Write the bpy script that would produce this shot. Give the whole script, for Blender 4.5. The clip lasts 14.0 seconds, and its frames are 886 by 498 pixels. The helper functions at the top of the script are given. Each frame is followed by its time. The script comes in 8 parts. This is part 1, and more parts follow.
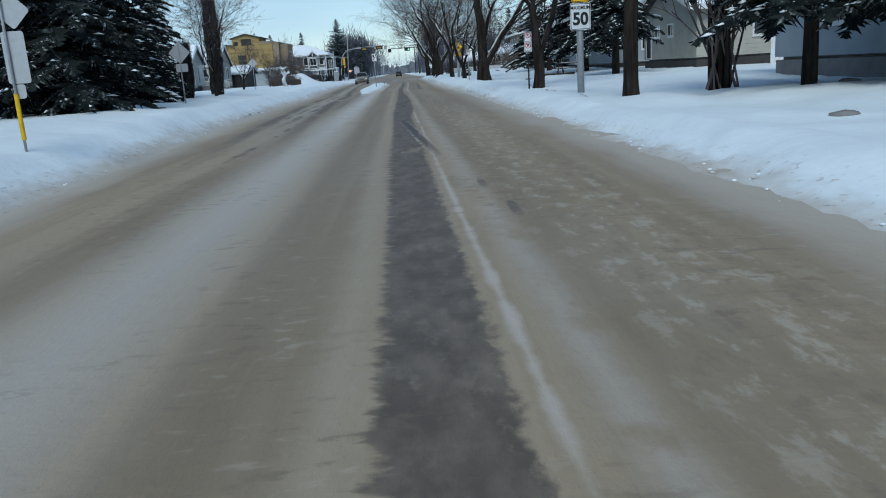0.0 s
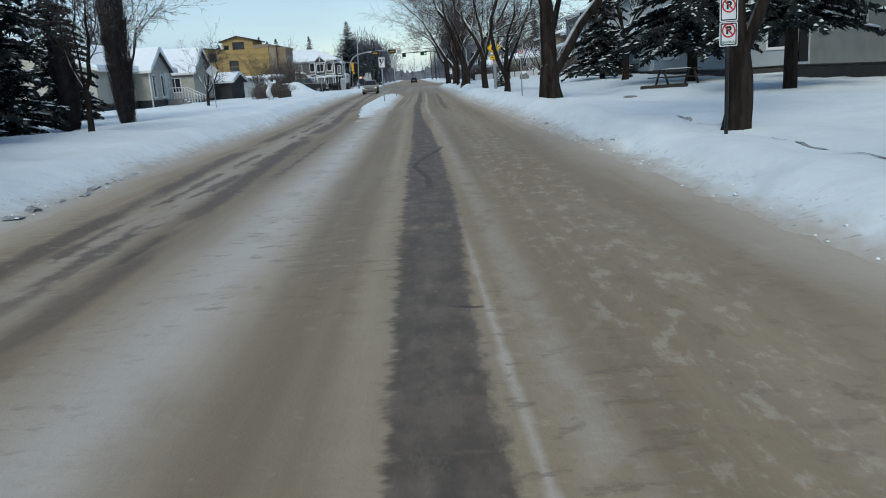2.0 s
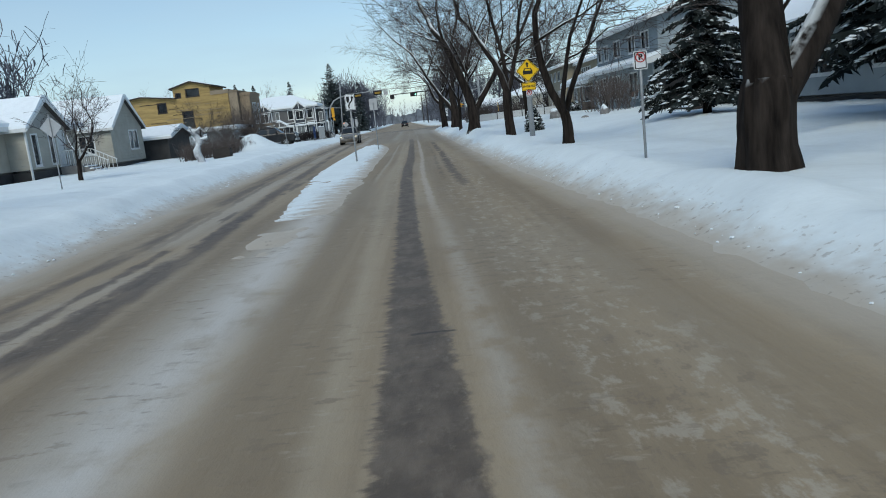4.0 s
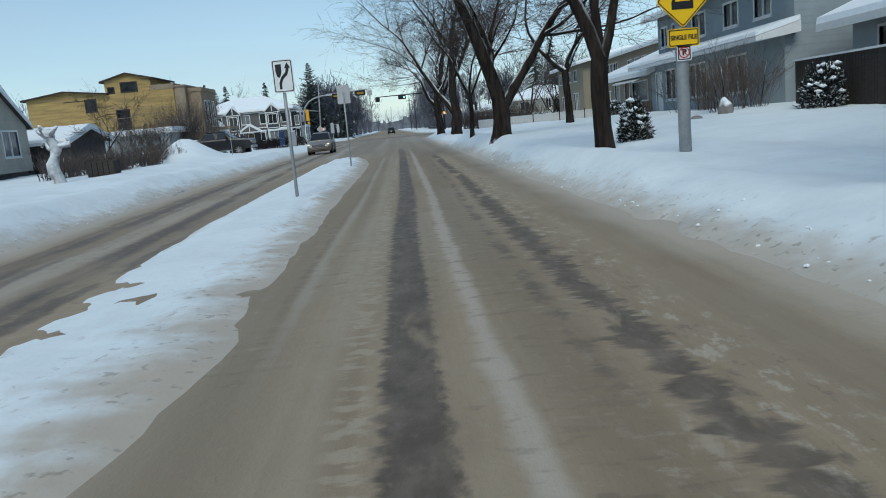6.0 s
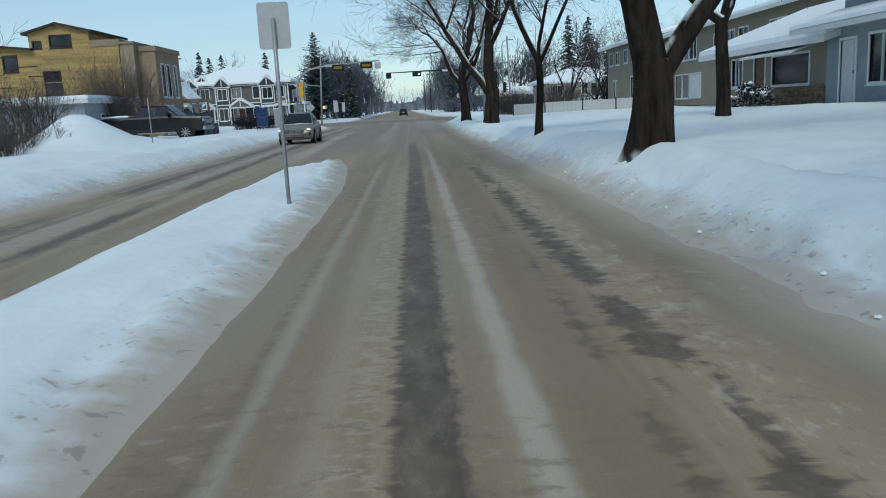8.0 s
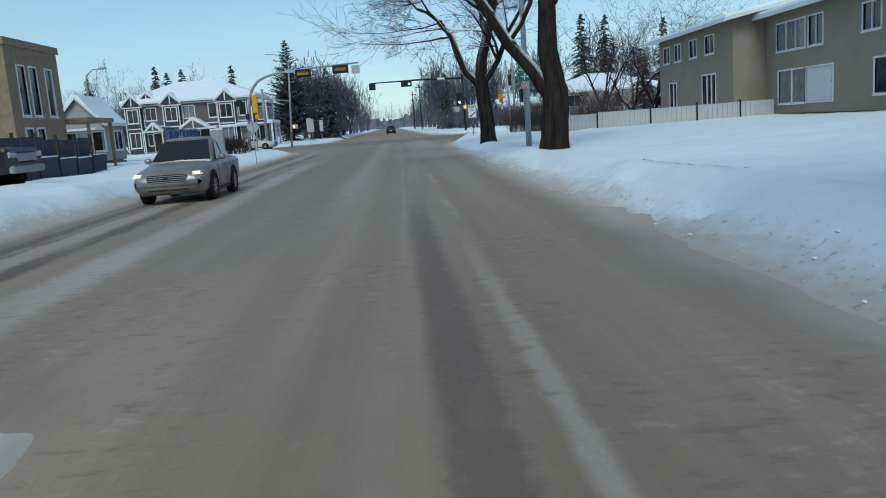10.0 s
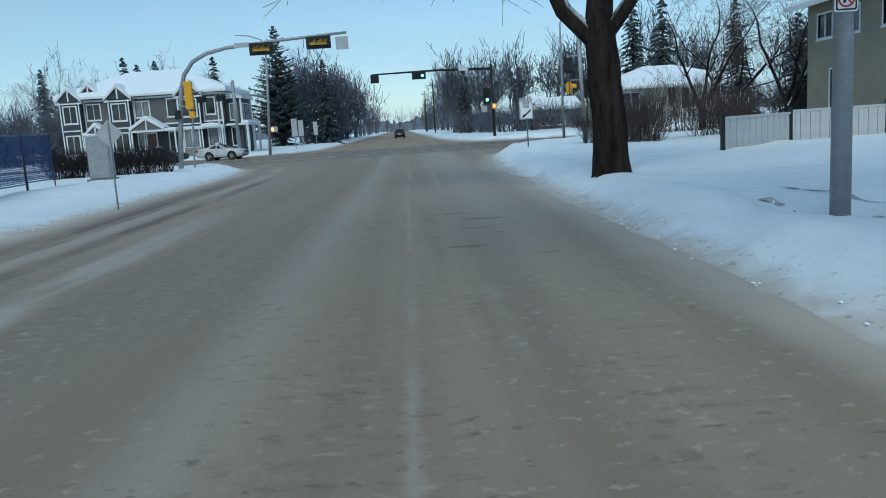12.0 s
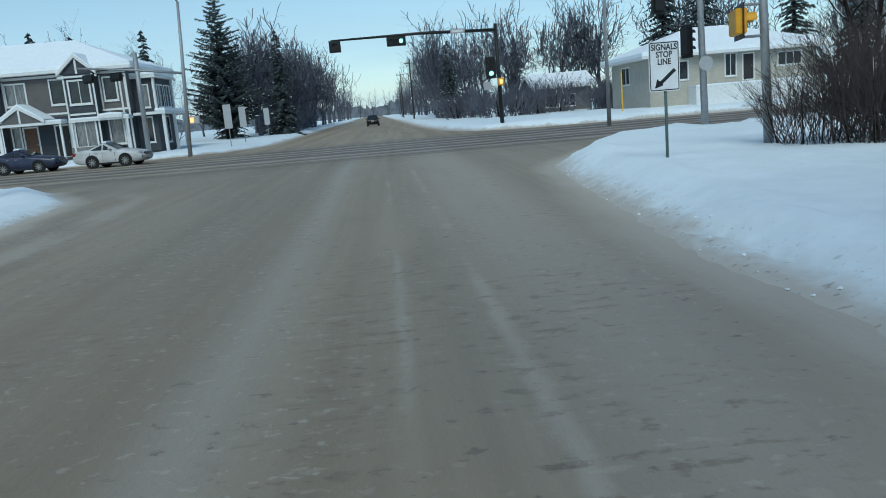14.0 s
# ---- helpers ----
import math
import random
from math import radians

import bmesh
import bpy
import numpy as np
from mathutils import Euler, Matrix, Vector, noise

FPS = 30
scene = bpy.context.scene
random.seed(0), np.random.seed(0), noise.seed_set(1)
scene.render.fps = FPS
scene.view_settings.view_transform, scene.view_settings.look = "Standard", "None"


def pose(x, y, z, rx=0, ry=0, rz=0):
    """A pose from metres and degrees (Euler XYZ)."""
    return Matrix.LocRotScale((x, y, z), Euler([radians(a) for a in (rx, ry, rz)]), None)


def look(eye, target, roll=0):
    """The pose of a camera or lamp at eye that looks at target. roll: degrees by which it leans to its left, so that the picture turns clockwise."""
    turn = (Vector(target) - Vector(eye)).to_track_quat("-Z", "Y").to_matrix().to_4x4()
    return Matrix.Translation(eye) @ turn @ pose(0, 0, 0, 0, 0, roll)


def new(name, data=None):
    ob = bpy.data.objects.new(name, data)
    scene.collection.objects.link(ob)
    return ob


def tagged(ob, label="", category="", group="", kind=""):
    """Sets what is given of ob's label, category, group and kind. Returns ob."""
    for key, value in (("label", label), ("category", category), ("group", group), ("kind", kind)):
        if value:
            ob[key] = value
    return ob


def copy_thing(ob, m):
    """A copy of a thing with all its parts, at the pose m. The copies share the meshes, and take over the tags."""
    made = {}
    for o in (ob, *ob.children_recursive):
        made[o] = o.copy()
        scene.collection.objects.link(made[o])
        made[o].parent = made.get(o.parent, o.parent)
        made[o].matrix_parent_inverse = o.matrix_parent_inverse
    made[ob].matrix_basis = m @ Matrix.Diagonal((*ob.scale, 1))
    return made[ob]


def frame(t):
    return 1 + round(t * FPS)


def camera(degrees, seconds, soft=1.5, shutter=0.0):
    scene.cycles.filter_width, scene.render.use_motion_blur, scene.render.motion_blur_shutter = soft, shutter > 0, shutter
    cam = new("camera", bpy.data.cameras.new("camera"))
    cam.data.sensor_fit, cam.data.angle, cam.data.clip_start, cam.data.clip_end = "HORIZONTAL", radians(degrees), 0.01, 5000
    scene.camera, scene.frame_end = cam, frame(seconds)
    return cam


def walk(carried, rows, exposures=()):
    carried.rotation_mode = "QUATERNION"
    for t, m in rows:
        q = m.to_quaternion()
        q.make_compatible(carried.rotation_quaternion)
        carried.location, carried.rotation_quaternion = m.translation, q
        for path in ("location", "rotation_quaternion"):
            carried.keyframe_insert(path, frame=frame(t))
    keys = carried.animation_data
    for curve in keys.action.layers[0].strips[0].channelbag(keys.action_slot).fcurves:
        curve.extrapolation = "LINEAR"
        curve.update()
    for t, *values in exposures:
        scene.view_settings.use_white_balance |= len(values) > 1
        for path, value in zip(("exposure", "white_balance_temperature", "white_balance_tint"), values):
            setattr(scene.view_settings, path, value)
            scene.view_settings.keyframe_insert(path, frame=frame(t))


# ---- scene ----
cam = camera(60.0, 14.0, soft=1.0)
METRES, EYE, TILT, LEAN, TURN = 130.0, 1.9, -14.6, 0.0, -3.45
PATH = [
    (0, (1.049, 2.013, 1.203), (1.098, 3.961, 0.749), -3.7),
    (0.5, (1.01, 6.389, 1.265), (1.029, 8.34, 0.822), -5.1),
    (1, (0.905, 10.587, 1.455), (0.931, 12.535, 1.007), -5.1),
    (1.5, (0.837, 14.679, 1.508), (0.857, 16.616, 1.012), -4.3),
    (2, (0.763, 19.306, 1.496), (0.774, 21.257, 1.057), -3.9),
    (2.5, (0.797, 23.593, 1.601), (0.818, 25.554, 1.207), -4.4),
    (3, (0.753, 28.352, 1.527), (0.782, 30.312, 1.126), -4.7),
    (3.5, (0.717, 33.253, 1.625), (0.734, 35.221, 1.271), -6.2),
    (6, (0.259, 54.556, 1.362), (0.328, 56.528, 1.041), -5.4),
    (6.5, (0.209, 58.768, 1.369), (0.261, 60.733, 1.004), -5.4),
    (7, (0.193, 63.03, 1.507), (0.269, 65.003, 1.187), -5.6),
    (7.5, (0.119, 67.466, 1.457), (0.172, 69.447, 1.187), -3.1),
    (8, (0.193, 71.522, 1.452), (0.239, 73.488, 1.089), -3.0),
    (10.5, (-0.265, 96.973, 1.473), (-0.187, 98.946, 1.154), -4.3),
    (11, (-0.27, 102.262, 1.493), (-0.236, 104.233, 1.157), -2.7),
    (11.5, (-0.27, 107.37, 1.559), (-0.241, 109.349, 1.268), -3.4),
    (12, (-0.282, 112.389, 1.589), (-0.231, 114.363, 1.274), -3.7),
    (12.5, (-0.376, 117.218, 1.632), (-0.3, 119.19, 1.304), -4.4),
    (13, (-0.419, 122.282, 1.601), (-0.35, 124.257, 1.289), -5.2),
    (13.5, (-0.512, 127.002, 1.663), (-0.419, 128.975, 1.352), -5.4),
    (14, (-0.528, 131.971, 1.695), (-0.421, 133.935, 1.336), -4.8),
]
walk(cam, [(t, look(eye, target, roll)) for t, eye, target, roll in PATH],
     [(0.0, 0.0, 6150, 1), (1.0, 0.05, 6250, 1), (1.8, 0.05, 6700, 3), (3.5, 0.06, 6650, 2), (8.0, 0.0, 6500, -1), (10.5, -0.03, 6100, -4), (11.5, -0.06, 5900, -5), (13.0, 0.0, 6150, -5), (14.0, 0.01, 6180, -5)])

# ---- world and light ----
world = bpy.data.worlds.new("sky")
scene.world = world
world.use_nodes = True
wn, wl = world.node_tree.nodes, world.node_tree.links
wn.clear()
sky = wn.new("ShaderNodeTexSky")
sky.sky_type = "NISHITA"
sky.sun_disc = False
sky.sun_elevation = radians(46)
sky.sun_rotation = radians(191)
sky.altitude = 600
sky.air_density, sky.dust_density, sky.ozone_density = 1.0, 0.5, 2.2
# thin cloud veil, brighter and greyer towards the horizon
wgeo = wn.new("ShaderNodeTexCoord")
wsep = wn.new("ShaderNodeSeparateXYZ")
wl.new(wgeo.outputs["Generated"], wsep.inputs[0])
wmap = wn.new("ShaderNodeMapping")
wmap.inputs["Scale"].default_value = (1.6, 1.6, 9.0)
wl.new(wgeo.outputs["Generated"], wmap.inputs[0])
wnoise = wn.new("ShaderNodeTexNoise")
wnoise.inputs["Scale"].default_value = 1.7
wnoise.inputs["Detail"].default_value = 5
wl.new(wmap.outputs[0], wnoise.inputs["Vector"])
wband = wn.new("ShaderNodeMapRange")
wband.inputs["From Min"].default_value, wband.inputs["From Max"].default_value = 0.0, 0.33
wband.inputs["To Min"].default_value, wband.inputs["To Max"].default_value = 0.88, 0.03
wl.new(wsep.outputs["Z"], wband.inputs["Value"])
wcl = wn.new("ShaderNodeMapRange")
wcl.inputs["From Min"].default_value, wcl.inputs["From Max"].default_value = 0.38, 0.68
wcl.inputs["To Min"].default_value, wcl.inputs["To Max"].default_value = 0.55, 1.15
wl.new(wnoise.outputs["Fac"], wcl.inputs["Value"])
wmul = wn.new("ShaderNodeMath")
wmul.operation = "MULTIPLY"
wmul.use_clamp = True
wl.new(wband.outputs[0], wmul.inputs[0])
wl.new(wcl.outputs[0], wmul.inputs[1])
wmix = wn.new("ShaderNodeMix")
wmix.data_type = "RGBA"
wl.new(wmul.outputs[0], wmix.inputs["Factor"])
wl.new(sky.outputs[0], wmix.inputs["A"])
wmix.inputs["B"].default_value = (3.7, 4.9, 6.3, 1)
wbg = wn.new("ShaderNodeBackground")
wbg.inputs["Strength"].default_value = 0.125
wl.new(wmix.outputs["Result"], wbg.inputs["Color"])
wout = wn.new("ShaderNodeOutputWorld")
wl.new(wbg.outputs[0], wout.inputs["Surface"])

sun_data = bpy.data.lights.new("sun", "SUN")
sun_data.energy, sun_data.angle, sun_data.color = 1.7, radians(30), (1.0, 0.97, 0.92)
sun = new("sun", sun_data)
sun.matrix_world = look((-16, -60, 84), (0, 20, 0))


# ---- materials ----
def mat(name, color, rough=0.8, metal=0.0, noise_scale=4.0, amount=0.25, bump=0.0, bump_scale=30.0, emit=None, spec=0.4, stretch=(1, 1, 1), dark=None, vary=0.0):
    """Base colour broken by a coarse and a fine noise, with relief from the fine one; vary: change from piece to piece."""
    m = bpy.data.materials.new(name)
    m.use_nodes = True
    n, l = m.node_tree.nodes, m.node_tree.links
    b = n["Principled BSDF"]
    b.inputs["Roughness"].default_value = rough
    b.inputs["Metallic"].default_value = metal
    b.inputs["Specular IOR Level"].default_value = spec
    co = n.new("ShaderNodeTexCoord")
    mp = n.new("ShaderNodeMapping")
    mp.inputs["Scale"].default_value = stretch
    l.new(co.outputs["Object"], mp.inputs[0])
    a = n.new("ShaderNodeTexNoise")
    a.inputs["Scale"].default_value, a.inputs["Detail"].default_value = noise_scale, 6
    l.new(mp.outputs[0], a.inputs["Vector"])
    f = n.new("ShaderNodeTexNoise")
    f.inputs["Scale"].default_value, f.inputs["Detail"].default_value = bump_scale, 5
    l.new(mp.outputs[0], f.inputs["Vector"])
    mix = n.new("ShaderNodeMix")
    mix.data_type = "RGBA"
    d = dark or tuple(c * (1 - amount * 1.6) for c in color)
    lite = tuple(min(1, c * (1 + amount * 0.5)) for c in color)
    mix.inputs["A"].default_value, mix.inputs["B"].default_value = (*d, 1), (*lite, 1)
    add = n.new("ShaderNodeMath")
    add.operation = "MULTIPLY_ADD"
    add.inputs[1].default_value, add.inputs[2].default_value = 0.45, 0.0
    l.new(f.outputs["Fac"], add.inputs[0])
    s2 = n.new("ShaderNodeMath")
    s2.operation = "MULTIPLY_ADD"
    s2.inputs[1].default_value = 0.75
    l.new(a.outputs["Fac"], s2.inputs[0])
    l.new(add.outputs[0], s2.inputs[2])
    mr = n.new("ShaderNodeMapRange")
    mr.inputs["From Min"].default_value, mr.inputs["From Max"].default_value = 0.38, 0.8
    l.new(s2.outputs[0], mr.inputs["Value"])
    l.new(mr.outputs[0], mix.inputs["Factor"])
    out = mix.outputs["Result"]
    if vary:
        oi = n.new("ShaderNodeObjectInfo")
        hs = n.new("ShaderNodeHueSaturation")
        vr = n.new("ShaderNodeMapRange")
        vr.inputs["To Min"].default_value, vr.inputs["To Max"].default_value = 1 - vary, 1 + vary
        l.new(oi.outputs["Random"], vr.inputs["Value"])
        l.new(vr.outputs[0], hs.inputs["Value"])
        l.new(out, hs.inputs["Color"])
        out = hs.outputs[0]
    l.new(out, b.inputs["Base Color"])
    if bump:
        bp = n.new("ShaderNodeBump")
        bp.inputs["Strength"].default_value, bp.inputs["Distance"].default_value = bump, 0.02
        l.new(f.outputs["Fac"], bp.inputs["Height"])
        l.new(bp.outputs[0], b.inputs["Normal"])
    if emit:
        b.inputs["Emission Color"].default_value = (*emit[0], 1)
        b.inputs["Emission Strength"].default_value = emit[1]
    return m


def snowy(m, low=0.35, high=0.75, scale=2.5, cover=0.5):
    """Lays patches of snow on what faces up in a material made by mat()."""
    n, l = m.node_tree.nodes, m.node_tree.links
    b = n["Principled BSDF"]
    src = b.inputs["Base Color"].links[0].from_socket
    g = n.new("ShaderNodeNewGeometry")
    sp = n.new("ShaderNodeSeparateXYZ")
    l.new(g.outputs["Normal"], sp.inputs[0])
    up = n.new("ShaderNodeMapRange")
    up.inputs["From Min"].default_value, up.inputs["From Max"].default_value = low, high
    l.new(sp.outputs["Z"], up.inputs["Value"])
    no = n.new("ShaderNodeTexNoise")
    no.inputs["Scale"].default_value, no.inputs["Detail"].default_value = scale, 4
    co = n.new("ShaderNodeTexCoord")
    l.new(co.outputs["Object"], no.inputs["Vector"])
    th = n.new("ShaderNodeMapRange")
    th.inputs["From Min"].default_value, th.inputs["From Max"].default_value = 0.62 - 0.3 * cover, 0.72 - 0.3 * cover
    l.new(no.outputs["Fac"], th.inputs["Value"])
    mu = n.new("ShaderNodeMath")
    mu.operation = "MULTIPLY"
    l.new(up.outputs[0], mu.inputs[0])
    l.new(th.outputs[0], mu.inputs[1])
    mx = n.new("ShaderNodeMix")
    mx.data_type = "RGBA"
    mx.inputs["B"].default_value = (0.80, 0.85, 0.87, 1)
    l.new(mu.outputs[0], mx.inputs["Factor"])
    l.new(src, mx.inputs["A"])
    l.new(mx.outputs["Result"], b.inputs["Base Color"])
    return m


M_SNOW2 = mat("snow_load", (0.85, 0.90, 0.93), 0.8, noise_scale=3, amount=0.04, bump=0.4, bump_scale=12, spec=0.2)
M_BARK = snowy(mat("bark", (0.034, 0.027, 0.023), 0.95, noise_scale=5, amount=0.55, bump=1.0, bump_scale=16, spec=0.1, stretch=(1, 1, 0.18)), 0.30, 0.6, 2.2, 0.8)
M_TWIG = mat("twig", (0.085, 0.070, 0.066), 0.95, noise_scale=2, amount=0.3, spec=0.1)
# far twigs: frost and distance haze both put into the colour
M_HAZEFROST = mat("hazy_frosted_twig", (0.165, 0.172, 0.205), 0.95, noise_scale=0.5, amount=0.35, spec=0.1)
M_BUSH = mat("bush_twig", (0.135, 0.110, 0.098), 0.95, noise_scale=2, amount=0.3, spec=0.1)
M_DARKTWIG = mat("dark_twig", (0.05, 0.044, 0.045), 0.95, noise_scale=4, amount=0.4, spec=0.1)
# bark of far trees, paled and blued to carry the haze
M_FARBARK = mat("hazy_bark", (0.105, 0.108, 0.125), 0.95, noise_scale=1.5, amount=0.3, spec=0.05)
M_NEEDLE = snowy(mat("needle", (0.020, 0.027, 0.026), 0.9, noise_scale=3, amount=0.5, spec=0.15), 0.25, 0.85, 11.0, 0.42)
# needles of far spruces, lightened so the colour itself carries distance haze
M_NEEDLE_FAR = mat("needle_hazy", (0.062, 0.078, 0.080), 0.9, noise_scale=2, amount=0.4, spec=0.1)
M_GALV = mat("galvanised_steel", (0.33, 0.345, 0.355), 0.5, 0.35, noise_scale=6, amount=0.15, bump=0.1)
M_BLACKSTEEL = mat("black_paint", (0.012, 0.013, 0.014), 0.5, noise_scale=6, amount=0.2)
M_YELLOW = mat("signal_yellow", (0.72, 0.36, 0.02), 0.5, noise_scale=5, amount=0.15)
M_SIGNYEL = mat("sign_yellow", (0.85, 0.52, 0.01), 0.45, noise_scale=5, amount=0.06)
M_SIGNWHITE = mat("sign_white", (0.72, 0.74, 0.75), 0.45, noise_scale=6, amount=0.06)
M_SIGNBACK = mat("sign_back", (0.42, 0.43, 0.44), 0.5, 0.2, noise_scale=6, amount=0.1)
M_SIGNBLACK = mat("sign_black", (0.012, 0.012, 0.014), 0.5, noise_scale=6, amount=0.1)
M_SIGNRED = mat("sign_red", (0.45, 0.03, 0.03), 0.5, noise_scale=6, amount=0.1)
M_SIGNGREEN = mat("sign_green", (0.01, 0.17, 0.10), 0.45, noise_scale=6, amount=0.08)
M_GLASS = mat("window_glass", (0.030, 0.035, 0.042), 0.07, noise_scale=1.2, amount=0.5, spec=0.6)
M_CURTAIN = mat("curtained_glass", (0.22, 0.23, 0.235), 0.12, noise_scale=2.0, amount=0.45, spec=0.6, stretch=(6, 6, 1))
M_WHITETRIM = mat("white_trim", (0.70, 0.71, 0.70), 0.6, noise_scale=5, amount=0.08)
M_DARKWOOD = mat("dark_wood", (0.045, 0.036, 0.03), 0.8, noise_scale=3, amount=0.3, bump=0.3, bump_scale=20, stretch=(1, 1, 6))
M_CONC = mat("concrete", (0.23, 0.22, 0.21), 0.9, noise_scale=2, amount=0.2, bump=0.3)
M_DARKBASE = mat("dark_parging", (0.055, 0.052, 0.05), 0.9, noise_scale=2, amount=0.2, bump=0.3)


def siding(name, color, pitch=0.2, amount=0.12):
    """Lapped horizontal boards: colour from mat() with a relief step at each board's lower edge."""
    m = mat(name, color, 0.7, noise_scale=1.5, amount=amount, bump=0.0)
    n, l = m.node_tree.nodes, m.node_tree.links
    co = n.new("ShaderNodeTexCoord")
    sp = n.new("ShaderNodeSeparateXYZ")
    l.new(co.outputs["Object"], sp.inputs[0])
    dv = n.new("ShaderNodeMath")
    dv.operation = "DIVIDE"
    dv.inputs[1].default_value = pitch
    l.new(sp.outputs["Z"], dv.inputs[0])
    fr = n.new("ShaderNodeMath")
    fr.operation = "FRACT"
    l.new(dv.outputs[0], fr.inputs[0])
    bp = n.new("ShaderNodeBump")
    bp.invert = True
    bp.inputs["Strength"].default_value, bp.inputs["Distance"].default_value = 0.9, 0.03
    l.new(fr.outputs[0], bp.inputs["Height"])
    l.new(bp.outputs[0], n["Principled BSDF"].inputs["Normal"])
    return m


# ---- helpers for building ----
def part(name, bm, material, parent=None, label="", smooth=False):
    """Links a bmesh as one mesh object, under a thing or a part if one is given."""
    me = bpy.data.meshes.new(name)
    bm.to_mesh(me)
    bm.free()
    me.materials.append(material)
    if smooth:
        me.shade_smooth()
    ob = new(name, me)
    if parent:
        ob.parent = parent
    if label:
        ob["label"] = label
    return ob


def mesh_part(name, verts, faces, material, parent=None, label="", smooth=False):
    me = bpy.data.meshes.new(name)
    me.from_pydata(verts, [], faces)
    me.materials.append(material)
    if smooth:
        me.shade_smooth()
    ob = new(name, me)
    if parent:
        ob.parent = parent
    if label:
        ob["label"] = label
    return ob


def thing(name, label, category, at=(0, 0, 0), turn=0, group=""):
    ob = new(name)
    ob.empty_display_size = 0.2
    ob.matrix_world = pose(*at, 0, 0, turn)
    return tagged(ob, label, category, group)


def box(x0, x1, y0, y1, z0, z1, bevel=0.0, bm=None):
    bm = bm or bmesh.new()
    r = bmesh.ops.create_cube(bm, size=1)
    m = Matrix.Translation(((x0 + x1) / 2, (y0 + y1) / 2, (z0 + z1) / 2)) @ Matrix.Diagonal((x1 - x0, y1 - y0, z1 - z0, 1))
    bmesh.ops.transform(bm, matrix=m, verts=r["verts"])
    if bevel:
        es = list({e for v in r["verts"] for e in v.link_edges})
        bmesh.ops.bevel(bm, geom=es, offset=bevel, segments=2, affect="EDGES")
    return bm


def tube(points, radii, sides=8, bm=None, cap=True):
    """A tube along points, with a radius at each."""
    bm = bm or bmesh.new()
    rings = []
    n = len(points)
    for i, (p, r) in enumerate(zip(points, radii)):
        p = Vector(p)
        d = (Vector(points[min(i + 1, n - 1)]) - Vector(points[max(i - 1, 0)])).normalized()
        a = d.cross(Vector((0.31, 0.95, 0.02))).normalized()
        b = d.cross(a)
        rings.append([bm.verts.new(p + r * (math.cos(k * math.tau / sides) * a + math.sin(k * math.tau / sides) * b)) for k in range(sides)])
    for r0, r1 in zip(rings, rings[1:]):
        for k in range(sides):
            bm.faces.new((r0[k], r0[(k + 1) % sides], r1[(k + 1) % sides], r1[k]))
    if cap:
        bm.faces.new(rings[0])
        bm.faces.new(rings[-1][::-1])
    bmesh.ops.recalc_face_normals(bm, faces=bm.faces)
    return bm


def prism(outline, y0, y1, bm=None):
    """An outline in x and z, drawn out along y."""
    bm = bm or bmesh.new()
    a = [bm.verts.new((x, y0, z)) for x, z in outline]
    b = [bm.verts.new((x, y1, z)) for x, z in outline]
    fs = [bm.faces.new(a), bm.faces.new(b[::-1])]
    for i in range(len(a)):
        j = (i + 1) % len(a)
        fs.append(bm.faces.new((a[i], b[i], b[j], a[j])))
    bmesh.ops.recalc_face_normals(bm, faces=fs)
    return bm


def interp(y, table):
    return np.interp(y, [a for a, _ in table], [b for _, b in table])


# ---- ground, road, median ----
EDGE_R = [(-60, 3.75), (10, 3.65), (35, 3.4), (50, 3.2), (64, 2.75), (76, 2.65), (100, 2.5), (125, 2.25), (140, 2.25), (147, 2.75), (152, 3.4), (157, 5.6), (160, 9), (162.5, 22), (163, 400),
          (179, 400), (179.5, 22), (182, 8.5), (185, 5.0), (192, 3.6), (215, 2.4), (1500, -20)]
EDGE_L = [(-60, -2.6), (10, -3.1), (23, -4.0), (37, -4.7), (49, -4.9), (60, -5.6), (75, -6.3), (90, -7.0), (120, -7.8), (147, -8.1), (153, -8.9), (158, -11.5), (161, -16), (163, -26), (163.5, -400),
          (180, -400), (180.5, -26), (183, -15), (186, -11), (192, -9.6), (215, -9.8), (1500, -33)]


def road_gap(x, y):
    """Metres outside the road's edge (negative on the road)."""
    d = np.maximum(x - interp(y, EDGE_R), interp(y, EDGE_L) - x)
    dy = np.maximum(163.2 - y, y - 179.6)
    return np.where(d > 0, np.minimum(d, np.maximum(dy, 0.0) + 0.001), d)


def fbm(x, y, s, seed=0.0, octaves=3):
    return noise.fractal(Vector((x * s + seed, y * s - seed, seed * 1.7)), 0.9, 2.1, octaves)


